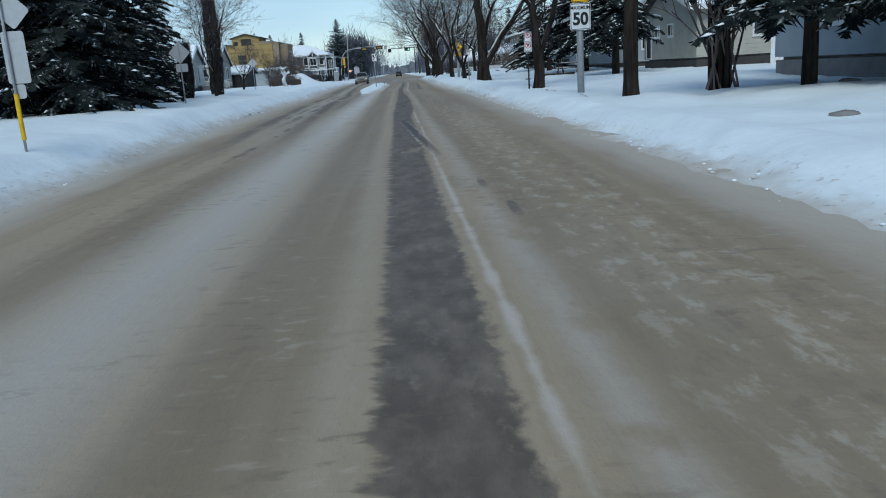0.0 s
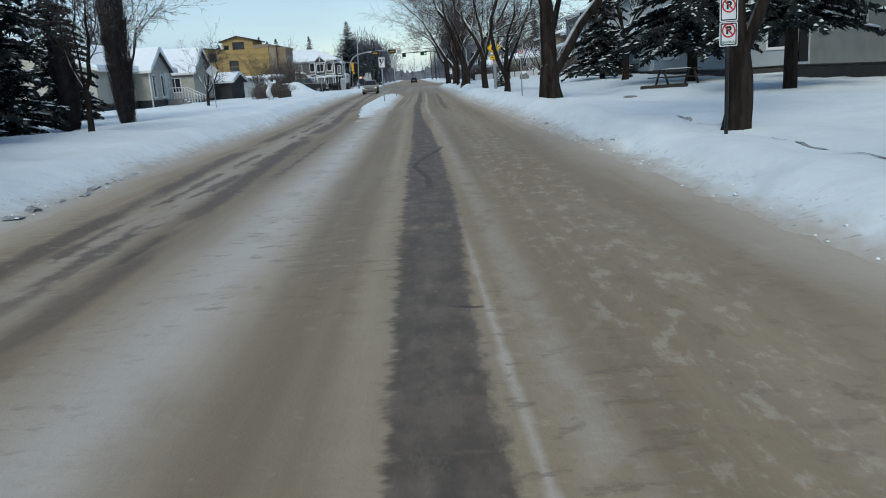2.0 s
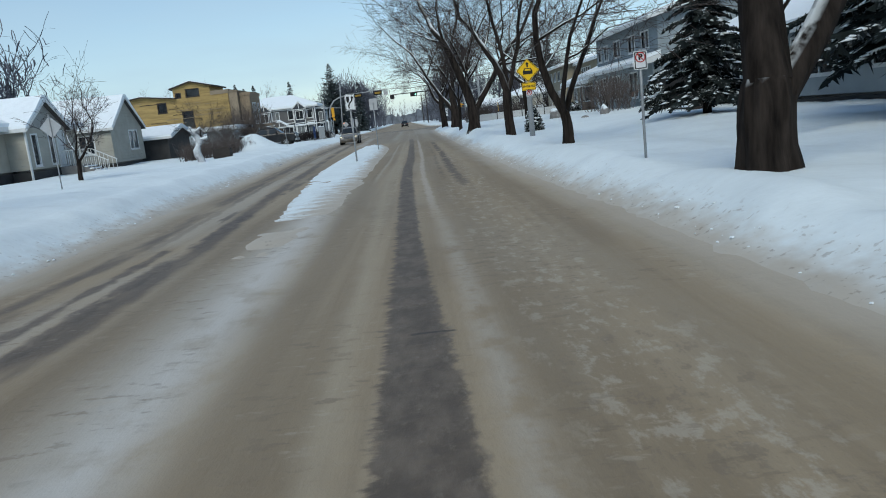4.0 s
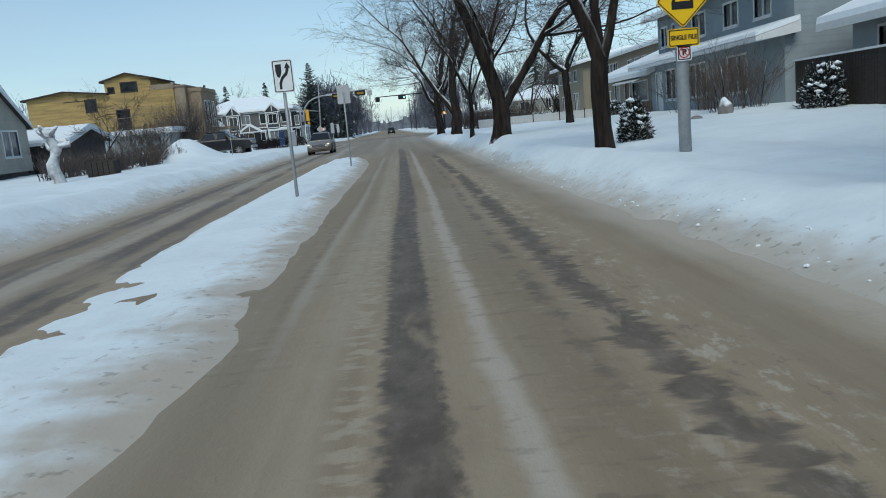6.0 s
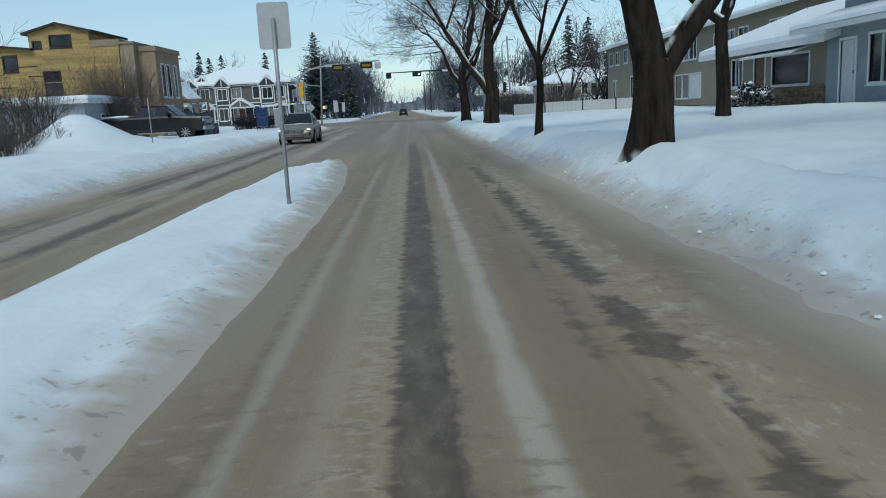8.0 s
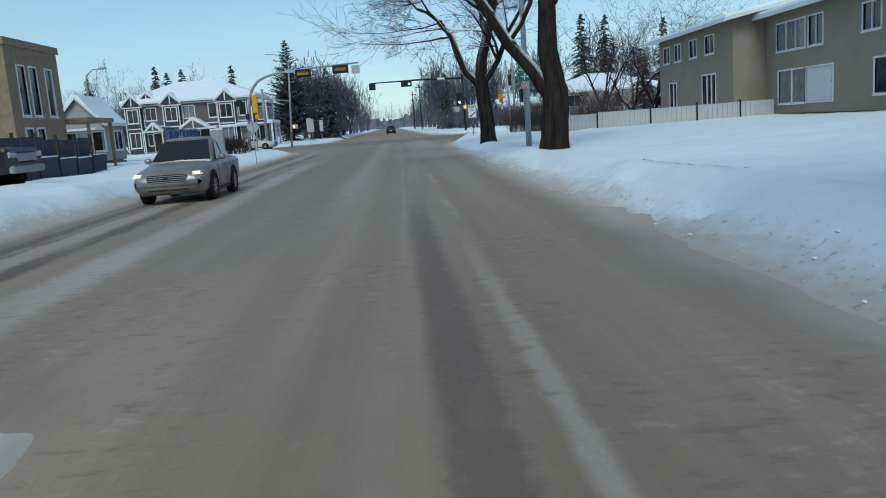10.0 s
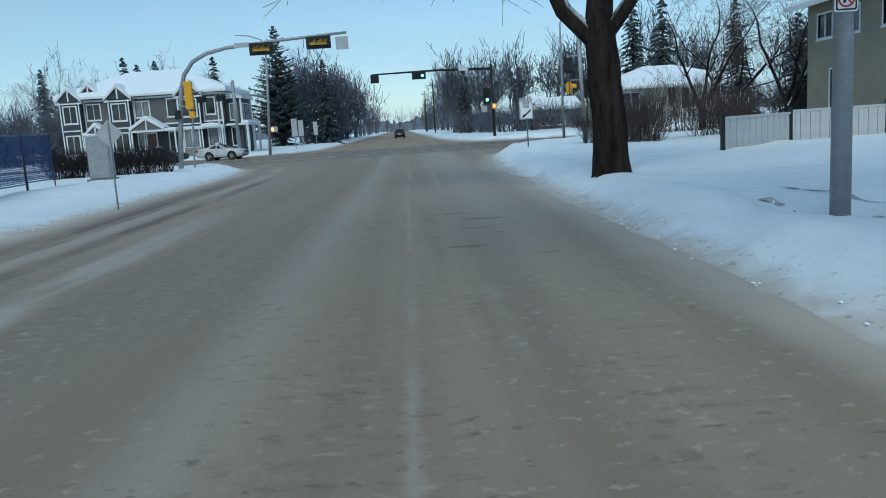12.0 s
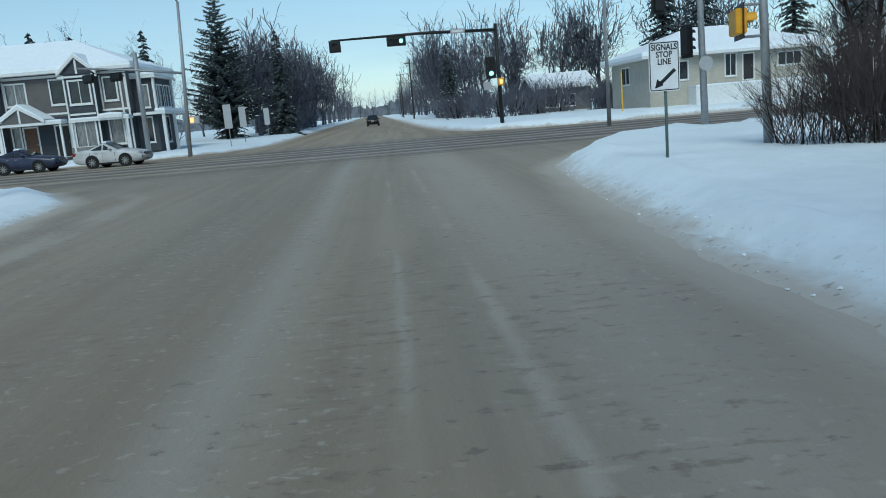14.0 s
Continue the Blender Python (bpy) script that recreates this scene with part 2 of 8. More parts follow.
def snow_height(x, y):
    """Height of the snow beside the road, a banked edge and then lawns."""
    d = float(road_gap(np.array(x), np.array(y)))
    if d <= -0.12:
        return -0.07
    k = min(1.0, max(0.0, (d + 0.12) / 1.7))
    k = k * k * (3 - 2 * k)
    right = x > 0
    top = float(np.interp(y, [15, 25, 40, 60, 75, 82, 95, 105, 118, 130, 146], [0.16, 0.24, 0.36, 0.42, 0.48, 0.64, 0.62, 0.44, 0.30, 0.32, 0.38])) if right else float(np.interp(y, [108, 124], [0.42, 0.22]))
    wob = 0.10 * fbm(x, y, 0.22, 3.1) + 0.035 * fbm(x, y, 1.1, 7.7)
    z = -0.07 + k * (0.07 + top + wob)
    # windrow left by the plough
    z += 0.10 * math.exp(-((d - 1.3) / 0.5) ** 2) * (0.7 + 0.6 * fbm(x * 0.5, y, 0.6, 11.0))
    z += 0.09 * max(0.0, fbm(x, y, 2.3, 5.0)) * math.exp(-((d - 0.6) / 0.6) ** 2)
    # broken crust where the plough's blade passed, and dents beyond it
    led = d - 0.95 - 0.45 * fbm(y * 0.6, x * 0.1, 0.5, 21.0)
    z += 0.06 * max(0.0, min(1.0, led / 0.16)) * max(0.0, min(1.0, 0.5 + 1.6 * fbm(y, x * 0.3, 0.16, 31.0))) * k
    dent = fbm(x, y, 1.6, 41.0, 2)
    z -= 0.09 * max(0.0, dent - 0.42) * k
    if right:
        # furrows along the bank and trodden hollows
        for d0, ya, yb, w in ((0.6, 126, 141, 0.11), (1.3, 131, 141, 0.14), (0.9, 27, 41, 0.12), (0.75, 70, 84, 0.13), (1.25, 58, 68, 0.14), (1.0, 99, 113, 0.14), (0.6, 8, 20, 0.12)):
            if ya < y < yb:
                e = d - d0 - 0.18 * math.sin(y * 0.7 + d0 * 9) - 0.1 * math.sin(y * 1.9)
                z -= 0.13 * math.exp(-(e / w) ** 2) * max(0.0, min(1.0, 0.55 + 1.3 * fbm(y, d0, 0.45, 51.0))) * min(1.0, (y - ya), (yb - y))
        for hx, hy, rx, ry, dep in HOLLOWS:
            if abs(x - hx) < 2.5 * rx and abs(y - hy) < 2.5 * ry:
                z -= 1.5 * dep * math.exp(-((x - hx) / rx) ** 2 - ((y - hy) / ry) ** 2) * (0.8 + 0.8 * fbm(x, y, 2.5, 61.0))
        rise = float(np.interp(y, [40, 70, 100, 118, 135, 145], [0.05, 0.2, 0.33, 0.25, 0.2, 0.0]))
        z += rise * float(np.interp(d, [2, 8, 16], [0, 1, 1.0]))
        z -= 0.10 * math.exp(-((d - 4.6) / 0.7) ** 2) * float(np.interp(y, [12, 18, 80, 90], [0.3, 1, 1, 0]))
    else:
        z += 0.22 * float(np.interp(d, [1.2, 3.5, 6], [0, 1, 0.8])) * float(np.interp(y, [-20, 40, 140, 150], [1, 1, 0.8, 0.1]))
        z += 1.25 * math.exp(-((x + 13.1) / 1.5) ** 2 - ((y - 102.2) / 2.2) ** 2)
        z += 0.4 * math.exp(-((x + 13.4) / 1.6) ** 2 - ((y - 106) / 3.0) ** 2)
    return z


HOLLOWS = [(6.3, 35, 0.3, 1.4, 0.13), (4.6, 122.3, 0.3, 1.9, 0.14), (5.6, 119.5, 0.4, 1.2, 0.12), (2.9, 102.4, 0.25, 1.0, 0.16), (3.4, 101.0, 0.3, 1.0, 0.16), (2.9, 134.1, 0.35, 0.5, 0.1), (3.1, 63.2, 0.2, 0.3, 0.1), (4.4, 80.2, 0.5, 1.2, 0.1), (5.2, 71.4, 0.7, 0.6, 0.08), (5.2, 132.7, 0.5, 0.4, 0.1), (2.6, 132.6, 0.25, 0.5, 0.08), (4.2, 27.5, 0.25, 0.5, 0.07), (4.9, 44.5, 0.3, 0.6, 0.06), (4.6, 52.5, 0.3, 0.7, 0.07), (6.0, 88.0, 0.5, 1.4, 0.1), (4.0, 77.0, 0.25, 0.9, 0.07)]

HOLLOWS += [(4.75 - 0.085 * k + 0.14 * (k % 2), 13.2 - 0.55 * k, 0.10, 0.15, 0.08) for k in range(14)]


def spaced(*runs):
    out = []
    for a, b, step in runs:
        out += list(np.arange(a, b, step))
    return out + [runs[-1][1]]


def dirty_snow(name, attribute, reach, scales, most=0.8, color=(0.46, 0.43, 0.385)):
    """Snow, with road grit smeared over its rim; the attribute holds the distance from the road."""
    m = mat(name, (0.835, 0.915, 0.935), 0.6, noise_scale=0.6, amount=0.05, bump=0.6, bump_scale=4.5, spec=0.35)
    n, l = m.node_tree.nodes, m.node_tree.links
    b = n["Principled BSDF"]
    src = b.inputs["Base Color"].links[0].from_socket
    rim = n.new("ShaderNodeAttribute")
    rim.attribute_name = attribute
    co = n.new("ShaderNodeTexCoord")

    def mask(fac, lo, hi, top):
        r = n.new("ShaderNodeMapRange")
        r.interpolation_type = "SMOOTHSTEP"
        for k, v in (("From Min", lo), ("From Max", hi), ("To Min", 0.0), ("To Max", top)):
            r.inputs[k].default_value = v
        l.new(fac, r.inputs["Value"])
        return r.outputs[0]

    def blend(base, over, fac):
        x = n.new("ShaderNodeMix")
        x.data_type = "RGBA"
        x.inputs["B"].default_value = (*over, 1)
        l.new(fac, x.inputs["Factor"])
        l.new(base, x.inputs["A"])
        return x.outputs["Result"]

    fac = rim.outputs["Fac"]
    for scale, amp in scales:
        mp = n.new("ShaderNodeMapping")
        mp.inputs["Scale"].default_value = scale
        l.new(co.outputs["Object"], mp.inputs[0])
        t = n.new("ShaderNodeTexNoise")
        t.inputs["Scale"].default_value, t.inputs["Detail"].default_value = 1.0, 5
        l.new(mp.outputs[0], t.inputs["Vector"])
        q = n.new("ShaderNodeMath")
        q.operation = "MULTIPLY_ADD"
        q.inputs[1].default_value, q.inputs[2].default_value = amp, -amp / 2
        l.new(t.outputs["Fac"], q.inputs[0])
        s = n.new("ShaderNodeMath")
        l.new(q.outputs[0], s.inputs[0])
        l.new(fac, s.inputs[1])
        fac = s.outputs[0]
    out = blend(src, color, mask(fac, reach, -0.05, most))
    g = n.new("ShaderNodeTexNoise")
    g.inputs["Scale"].default_value, g.inputs["Detail"].default_value = 11.0, 4
    l.new(co.outputs["Object"], g.inputs["Vector"])
    w = n.new("ShaderNodeMath")
    w.operation = "MULTIPLY"
    l.new(mask(g.outputs["Fac"], 0.60, 0.70, 0.6), w.inputs[0])
    l.new(mask(fac, reach * 1.6, 0.1, 1.0), w.inputs[1])
    out = blend(out, (0.27, 0.23, 0.18), w.outputs[0])
    l.new(out, b.inputs["Base Color"])
    return m


gx = spaced((-2500, -400, 350), (-400, -60, 34), (-60, -20, 2.0), (-20, -9, 0.4), (-9, -2.4, 0.14), (-2.4, 2.2, 0.92), (2.2, 6, 0.13), (6, 7, 0.25), (7, 14, 0.4), (14, 60, 2.3), (60, 400, 34), (400, 2500, 350))
gy = spaced((-400, -40, 60), (-40, 0, 4), (0, 150, 0.3), (150, 190, 0.5), (190, 300, 3), (300, 700, 20), (700, 3000, 230))
gv = [(x, y, snow_height(x, y)) for y in gy for x in gx]
nx = len(gx)
gf = [(j * nx + i, j * nx + i + 1, (j + 1) * nx + i + 1, (j + 1) * nx + i) for j in range(len(gy) - 1) for i in range(nx - 1)]
ground = tagged(mesh_part("ground", gv, gf, dirty_snow("bank_snow", "gap", 0.60, (((1.6, 0.35, 1), 0.5), ((5.0, 3.0, 1), 0.5)), 0.95, (0.50, 0.450, 0.375)), smooth=True), "snow-covered lawns and ploughed snow banks beside the road", "snow", kind="structure")
at = ground.data.attributes.new("gap", "FLOAT", "POINT")
at.data.foreach_set("value", [min(3.0, max(-0.3, q - 0.30)) for y in gy for q in road_gap(np.array(gx), np.array(y)).tolist()])


def road_material():
    m = bpy.data.materials.new("packed_snow_road")
    m.use_nodes = True
    n, l = m.node_tree.nodes, m.node_tree.links
    b = n["Principled BSDF"]
    g = n.new("ShaderNodeNewGeometry")
    sp = n.new("ShaderNodeSeparateXYZ")
    l.new(g.outputs["Position"], sp.inputs[0])

    def op(kind, a, c=None, d=None, clamp=False):
        q = n.new("ShaderNodeMath")
        q.operation, q.use_clamp = kind, clamp
        for i, v in enumerate((a, c, d)):
            if v is None:
                continue
            if isinstance(v, (int, float)):
                q.inputs[i].default_value = v
            else:
                l.new(v, q.inputs[i])
        return q.outputs[0]

    def rng(v, a, c, lo=0.0, hi=1.0):
        q = n.new("ShaderNodeMapRange")
        q.interpolation_type = "SMOOTHSTEP"
        for k, w in (("From Min", a), ("From Max", c), ("To Min", lo), ("To Max", hi)):
            q.inputs[k].default_value = w
        l.new(v, q.inputs["Value"])
        return q.outputs[0]

    def tex(sx, sy, scale, detail=5, rough=0.55):
        mp = n.new("ShaderNodeMapping")
        mp.inputs["Scale"].default_value = (sx, sy, 1)
        l.new(g.outputs["Position"], mp.inputs[0])
        q = n.new("ShaderNodeTexNoise")
        q.inputs["Scale"].default_value, q.inputs["Detail"].default_value, q.inputs["Roughness"].default_value = scale, detail, rough
        l.new(mp.outputs[0], q.inputs["Vector"])
        return q.outputs["Fac"]

    def over(base, color, fac):
        q = n.new("ShaderNodeMix")
        q.data_type = "RGBA"
        l.new(fac, q.inputs["Factor"])
        l.new(base, q.inputs["A"]) if not isinstance(base, tuple) else None
        if isinstance(base, tuple):
            q.inputs["A"].default_value = (*base, 1)
        if isinstance(color, tuple):
            q.inputs["B"].default_value = (*color, 1)
        else:
            l.new(color, q.inputs["B"])
        return q.outputs["Result"]

    x, y = sp.outputs["X"], sp.outputs["Y"]
    # across the lane, following the street's slight drift
    wob = op("MULTIPLY_ADD", tex(0.15, 0.06, 1.0, 2), 0.2, -0.1)
    mid_line = op("MAXIMUM", op("MULTIPLY_ADD", y, -0.0187, 1.3), op("MULTIPLY_ADD", op("MAXIMUM", op("SUBTRACT", y, 78.0), 0.0), -0.0095, 0.2))
    u = op("ADD", op("SUBTRACT", x, mid_line), wob)
    wide = tex(1.1, 0.02, 1.0, 3)
    streak = tex(4.0, 0.08, 1.0, 5, 0.6)
    patch = tex(0.5, 0.12, 1.0, 4)
    mid = tex(1.0, 0.7, 2.2, 5, 0.6)
    fine = tex(1.0, 0.6, 9.0, 6, 0.65)
    grain = tex(1.0, 1.0, 38.0, 4, 0.7)
    notch = tex(4.0, 8.0, 1.0, 4, 0.6)
    cross = tex(0.5, 3.0, 2.2, 5, 0.6)
    blot = tex(3.2, 1.5, 1.7, 6, 0.70)
    lump = rng(tex(0.7, 0.25, 1.0, 3), 0.42, 0.60)

    def band(c, half, soft, wiggle=None, eat=0.5):
        """1 inside a band of u, with an edge eaten by noise."""
        d = op("ABSOLUTE", op("SUBTRACT", u, c))
        e = op("ADD", d, op("MULTIPLY_ADD", wiggle or fine, eat, -eat / 2))
        return rng(e, half + soft, half - soft)

    def along(y0, y1, y2, y3):
        return op("MULTIPLY", rng(y, y0, y1), rng(y, y2, y3, 1.0, 0.0))

    def times(*values):
        out = values[0]
        for v in values[1:]:
            out = op("MULTIPLY", out, v)
        return out

    # sanded packed snow, in long soft stripes
    base = over((0.272, 0.211, 0.136), (0.368, 0.293, 0.196), rng(op("MULTIPLY_ADD", wide, 0.65, op("MULTIPLY", streak, 0.35)), 0.40, 0.60))
    base = over(base, (0.330, 0.282, 0.212), times(rng(patch, 0.45, 0.65), 0.5))
    base = over(base, (0.228, 0.177, 0.116), times(rng(tex(0.9, 0.3, 1.0, 4), 0.54, 0.68), 0.4))
    base = over(base, (0.288, 0.250, 0.194), times(along(90, 106, 158, 166), 0.5))
    # wheel-worn darker tracks
    for c, half, dens, a in ((-1.05, 0.26, 0.5, (-20, 0, 52, 66)), (-2.75, 0.22, 0.5, (-20, 0, 50, 62)), (0.75, 0.2, 0.35, (-20, 0, 160, 170)), (2.1, 0.3, 0.25, (-20, 0, 140, 150)), (-0.72, 0.2, 0.35, (58, 70, 150, 160)), (-2.2, 0.24, 0.35, (95, 105, 160, 170)), (-3.6, 0.24, 0.4, (100, 110, 160, 170))):
        base = over(base, (0.212, 0.166, 0.110), times(band(c, half, 0.26, streak, 0.3), along(*a), dens))
    # pale drift along the middle of the street
    base = over(base, (0.505, 0.480, 0.430), times(band(-1.95, 0.40, 0.45, streak, 0.5), along(-20, -4, 50, 62), 0.68))
    base = over(base, (0.64, 0.625, 0.59), times(band(-1.80, 0.24, 0.30, patch), along(14, 34, 56, 68), rng(mid, 0.30, 0.55), 0.7))
    base = over(base, (0.425, 0.360, 0.262), times(band(-0.55, 0.10, 0.12, mid, 0.25), along(-20, 0, 90, 104), 0.5))
    # broken, chipped crust in the outer half of the lane
    rough = times(band(1.35, 0.55, 0.30, mid, 0.4), along(-6, 6, 54, 62))
    rough2 = times(band(1.62, 0.28, 0.2, mid, 0.4), along(52, 58, 90, 100))
    for zone, dens in ((rough, 0.5), (rough2, 0.6)):
        base = over(base, (0.50, 0.445, 0.360), times(zone, rng(blot, 0.52, 0.62), dens))
        base = over(base, (0.190, 0.152, 0.112), times(zone, rng(blot, 0.44, 0.36), dens))
    # pale ridges beside the tracks
    base = over(base, (0.49, 0.435, 0.365), times(band(0.44, 0.075, 0.05, mid, 0.16), along(48, 55, 92, 106), 0.75))
    base = over(base, (0.47, 0.425, 0.365), times(band(0.50, 0.10, 0.10, mid, 0.35), along(-20, 0, 46, 54), rng(mid, 0.35, 0.55), 0.55))
    base = over(base, (0.46, 0.415, 0.350), times(band(0.55, 0.06, 0.06, mid, 0.3), along(98, 106, 150, 160), lump, 0.6))
    base = over(base, (0.43, 0.385, 0.320), times(band(-0.24, 0.04, 0.05, mid, 0.2), along(98, 106, 150, 160), lump, 0.55))
    base = over(base, (0.43, 0.395, 0.340), times(band(-1.5, 0.22, 0.25, streak, 0.4), along(100, 112, 160, 172), 0.5))
    # ruts of the other lane, which follow its own edge
    lv = n.new("ShaderNodeAttribute")
    lv.attribute_name = "left"
    for c, half, color, dens, a in ((1.45, 0.30, (0.43, 0.385, 0.32), 0.6, (15, 30, 150, 158)), (3.2, 0.30, (0.55, 0.52, 0.475), 0.55, (94, 102, 120, 134)), (0.85, 0.16, (0.125, 0.10, 0.078), 0.85, (10, 25, 138, 146)), (2.05, 0.15, (0.115, 0.092, 0.072), 0.85, (12, 30, 138, 146)), (1.2, 0.05, (0.15, 0.12, 0.09), 0.7, (40, 60, 138, 146)), (0.5, 0.06, (0.15, 0.12, 0.09), 0.6, (58, 66, 138, 146))):
        d = op("ABSOLUTE", op("SUBTRACT", lv.outputs["Fac"], c))
        d = op("ADD", d, op("MULTIPLY_ADD", mid, 0.34, -0.17))
        base = over(base, color, times(rng(d, half * 1.5 + 0.06, half * 0.5), along(*a), rng(tex(0.6, 0.12, 1.6, 4), 0.32, 0.52), dens))
    # bared asphalt between the wheels, its edges frayed
    asphalt = over((0.085, 0.067, 0.053), (0.165, 0.133, 0.104), rng(tex(1.0, 0.5, 5.0, 6, 0.6), 0.35, 0.7))
    asphalt = over(asphalt, (0.25, 0.21, 0.165), times(rng(blot, 0.55, 0.66), 0.4))
    left_edge = op("MULTIPLY_ADD", rng(y, 22, 56), 0.18, -0.40)
    right_edge = op("MULTIPLY_ADD", along(23, 29, 40, 48), 0.15, 0.13)
    d1 = op("ADD", op("SUBTRACT", u, left_edge), op("MULTIPLY_ADD", notch, 0.30, -0.15))
    d2 = op("ADD", op("SUBTRACT", right_edge, u), op("MULTIPLY_ADD", fine, 0.24, -0.12))
    bare = times(rng(op("MINIMUM", d1, d2), -0.03, 0.05), along(-20, -5, 84, 108), rng(tex(1.0, 0.35, 1.3, 5), 0.32, 0.40, 0.25, 1.0))
    base = over(base, asphalt, times(bare, 0.9))
    base = over(base, (0.160, 0.124, 0.096), times(band(-0.02, 0.17, 0.07, notch, 0.3), along(92, 96, 102, 108), 0.75))
    base = over(base, (0.58, 0.53, 0.465), times(band(0.24, 0.022, 0.03, mid, 0.14), along(-20, 0, 24, 30), rng(patch, 0.36, 0.5), 0.7))
    # rippled pale crust along its frayed edge, and a tread line under the median
    base = over(base, (0.45, 0.385, 0.285), times(band(-0.36, 0.10, 0.06, mid, 0.2), along(50, 58, 86, 96), rng(notch, 0.47, 0.56), 0.6))
    base = over(base, (0.205, 0.165, 0.12), times(band(-1.04, 0.035, 0.03, cross, 0.10), along(58, 62, 88, 94), rng(notch, 0.42, 0.54), 0.7))
    base = over(base, (0.47, 0.425, 0.355), times(band(-0.93, 0.05, 0.05, mid, 0.12), along(58, 62, 88, 94), 0.45))
    # paler on the right towards the corner, darker in the lane beside it
    base = over(base, (0.410, 0.362, 0.300), times(band(1.5, 0.9, 0.6, streak, 0.4), along(116, 130, 160, 170), 0.55))
    base = over(base, (0.222, 0.184, 0.138), times(band(-2.9, 1.2, 0.7, streak, 0.4), along(96, 108, 148, 158), 0.35))
    # a sealed crack winding along it
    bend = op("ADD", op("MULTIPLY_ADD", rng(y, 30.8, 32.6), -0.19, -0.04), op("MULTIPLY", rng(y, 32.6, 36.3), 0.56))
    crack = op("ABSOLUTE", op("SUBTRACT", u, op("ADD", bend, op("MULTIPLY_ADD", fine, 0.06, -0.03))))
    base = over(base, (0.050, 0.041, 0.036), times(rng(crack, 0.065, 0.025), along(29.0, 30.5, 36.0, 36.3), 0.8))
    seam = op("ABSOLUTE", op("SUBTRACT", u, op("MULTIPLY_ADD", op("SUBTRACT", y, 17.0), -0.052, 0.12)))
    base = over(base, (0.052, 0.043, 0.038), times(rng(op("ADD", seam, op("MULTIPLY_ADD", mid, 0.1, -0.05)), 0.09, 0.03), along(12.5, 15.5, 20.5, 23), 0.75))
    base = over(base, (0.46, 0.43, 0.39), times(rng(op("ABSOLUTE", op("SUBTRACT", seam, 0.10)), 0.035, 0.01), along(14, 15.5, 20, 22), rng(notch, 0.50, 0.58), 0.8))
    # cross joints
    for y0, u0, u1 in ((24.2, -0.05, 0.25), (28.6, -0.3, 0.1), (33.0, -0.47, 0.44), (36.15, -0.32, 0.33), (39.2, -0.2, 0.3), (43.5, -0.1, 0.3), (64.0, -0.24, 0.20), (70.5, -0.1, 0.2)):
        line = rng(op("ABSOLUTE", op("SUBTRACT", op("ADD", y, op("MULTIPLY_ADD", mid, 0.16, -0.08)), y0)), 0.04, 0.015)
        base = over(base, (0.055, 0.046, 0.04), times(line, rng(op("SUBTRACT", u, u0), 0.0, 0.05), rng(op("SUBTRACT", u, u1), 0.0, -0.05), rng(notch, 0.36, 0.46), 0.85))
    # broken second rut
    bare2 = times(band(1.34, 0.13, 0.05, cross, 0.6), along(53, 58, 86, 96), rng(tex(0.8, 0.3, 2.0, 5), 0.40, 0.46))
    base = over(base, asphalt, times(bare2, 0.85))
    bare5 = times(band(0.98, 0.05, 0.04, cross, 0.4), along(56, 60, 78, 86), rng(tex(0.8, 0.5, 2.0, 5), 0.46, 0.54))
    base = over(base, asphalt, times(bare5, 0.6))
    # bared ruts of the other lane before the median
    for c, half, a, lo in ((-3.45, 0.12, (20, 28, 60, 75), 0.43), (-3.85, 0.08, (18, 26, 60, 75), 0.47), (-2.62, 0.06, (31, 34, 39, 42), 0.36), (-3.0, 0.07, (8, 14, 34, 40), 0.50)):
        base = over(base, asphalt, times(band(c, half, 0.05, mid, 0.35), along(*a), rng(tex(0.5, 0.2, 2.0 + half, 4), lo, lo + 0.06), 0.8))
    # scuffs where the asphalt breaks through
    for sx, sy, rx, ry in ((0.30, 122.4, 0.26, 0.10), (0.30, 126.3, 0.5, 0.07), (0.78, 125.4, 0.42, 0.13), (0.55, 124.2, 0.2, 0.06), (1.25, 121.6, 0.15, 0.05), (0.85, 123.6, 0.12, 0.05), (1.72, 10.2, 0.05, 0.35), (1.86, 8.6, 0.05, 0.4)):
        ex, ey = op("DIVIDE", op("SUBTRACT", x, sx), rx), op("DIVIDE", op("SUBTRACT", y, sy), ry)
        r2 = op("ADD", op("ADD", op("MULTIPLY", ex, ex), op("MULTIPLY", ey, ey)), op("MULTIPLY_ADD", notch, 4.0, -2.0))
        base = over(base, asphalt, times(rng(r2, 1.2, 0.4), 0.7))
    spots = times(rng(tex(5.0, 8.0, 1.0, 4, 0.65), 0.60, 0.68), along(96, 112, 152, 160))
    base = over(base, (0.165, 0.135, 0.108), times(spots, rng(tex(0.6, 0.3, 1.0, 3), 0.36, 0.54), 0.75))
    clods = times(rng(tex(7.0, 9.0, 1.0, 3, 0.6), 0.60, 0.66), along(92, 112, 152, 160), rng(patch, 0.40, 0.56))
    base = over(base, (0.45, 0.40, 0.335), times(clods, 0.6))
    # crosswise ripples and chips of packed snow
    base = over(base, (0.180, 0.142, 0.100), times(rng(notch, 0.55, 0.65), lump, 0.55))
    base = over(base, (0.50, 0.44, 0.355), times(rng(notch, 0.42, 0.32), lump, op("SUBTRACT", 1.0, bare), 0.35))
    # crosswise ruts at the crossing
    xr = times(along(158, 165, 177, 183), rng(tex(0.02, 1.1, 1.0, 3), 0.44, 0.54))
    base = over(base, (0.10, 0.085, 0.07), times(xr, 0.8))
    wave = op("SINE", op("MULTIPLY_ADD", y, 2.3, op("MULTIPLY", tex(0.06, 0.2, 1.0, 3), 7.0)))
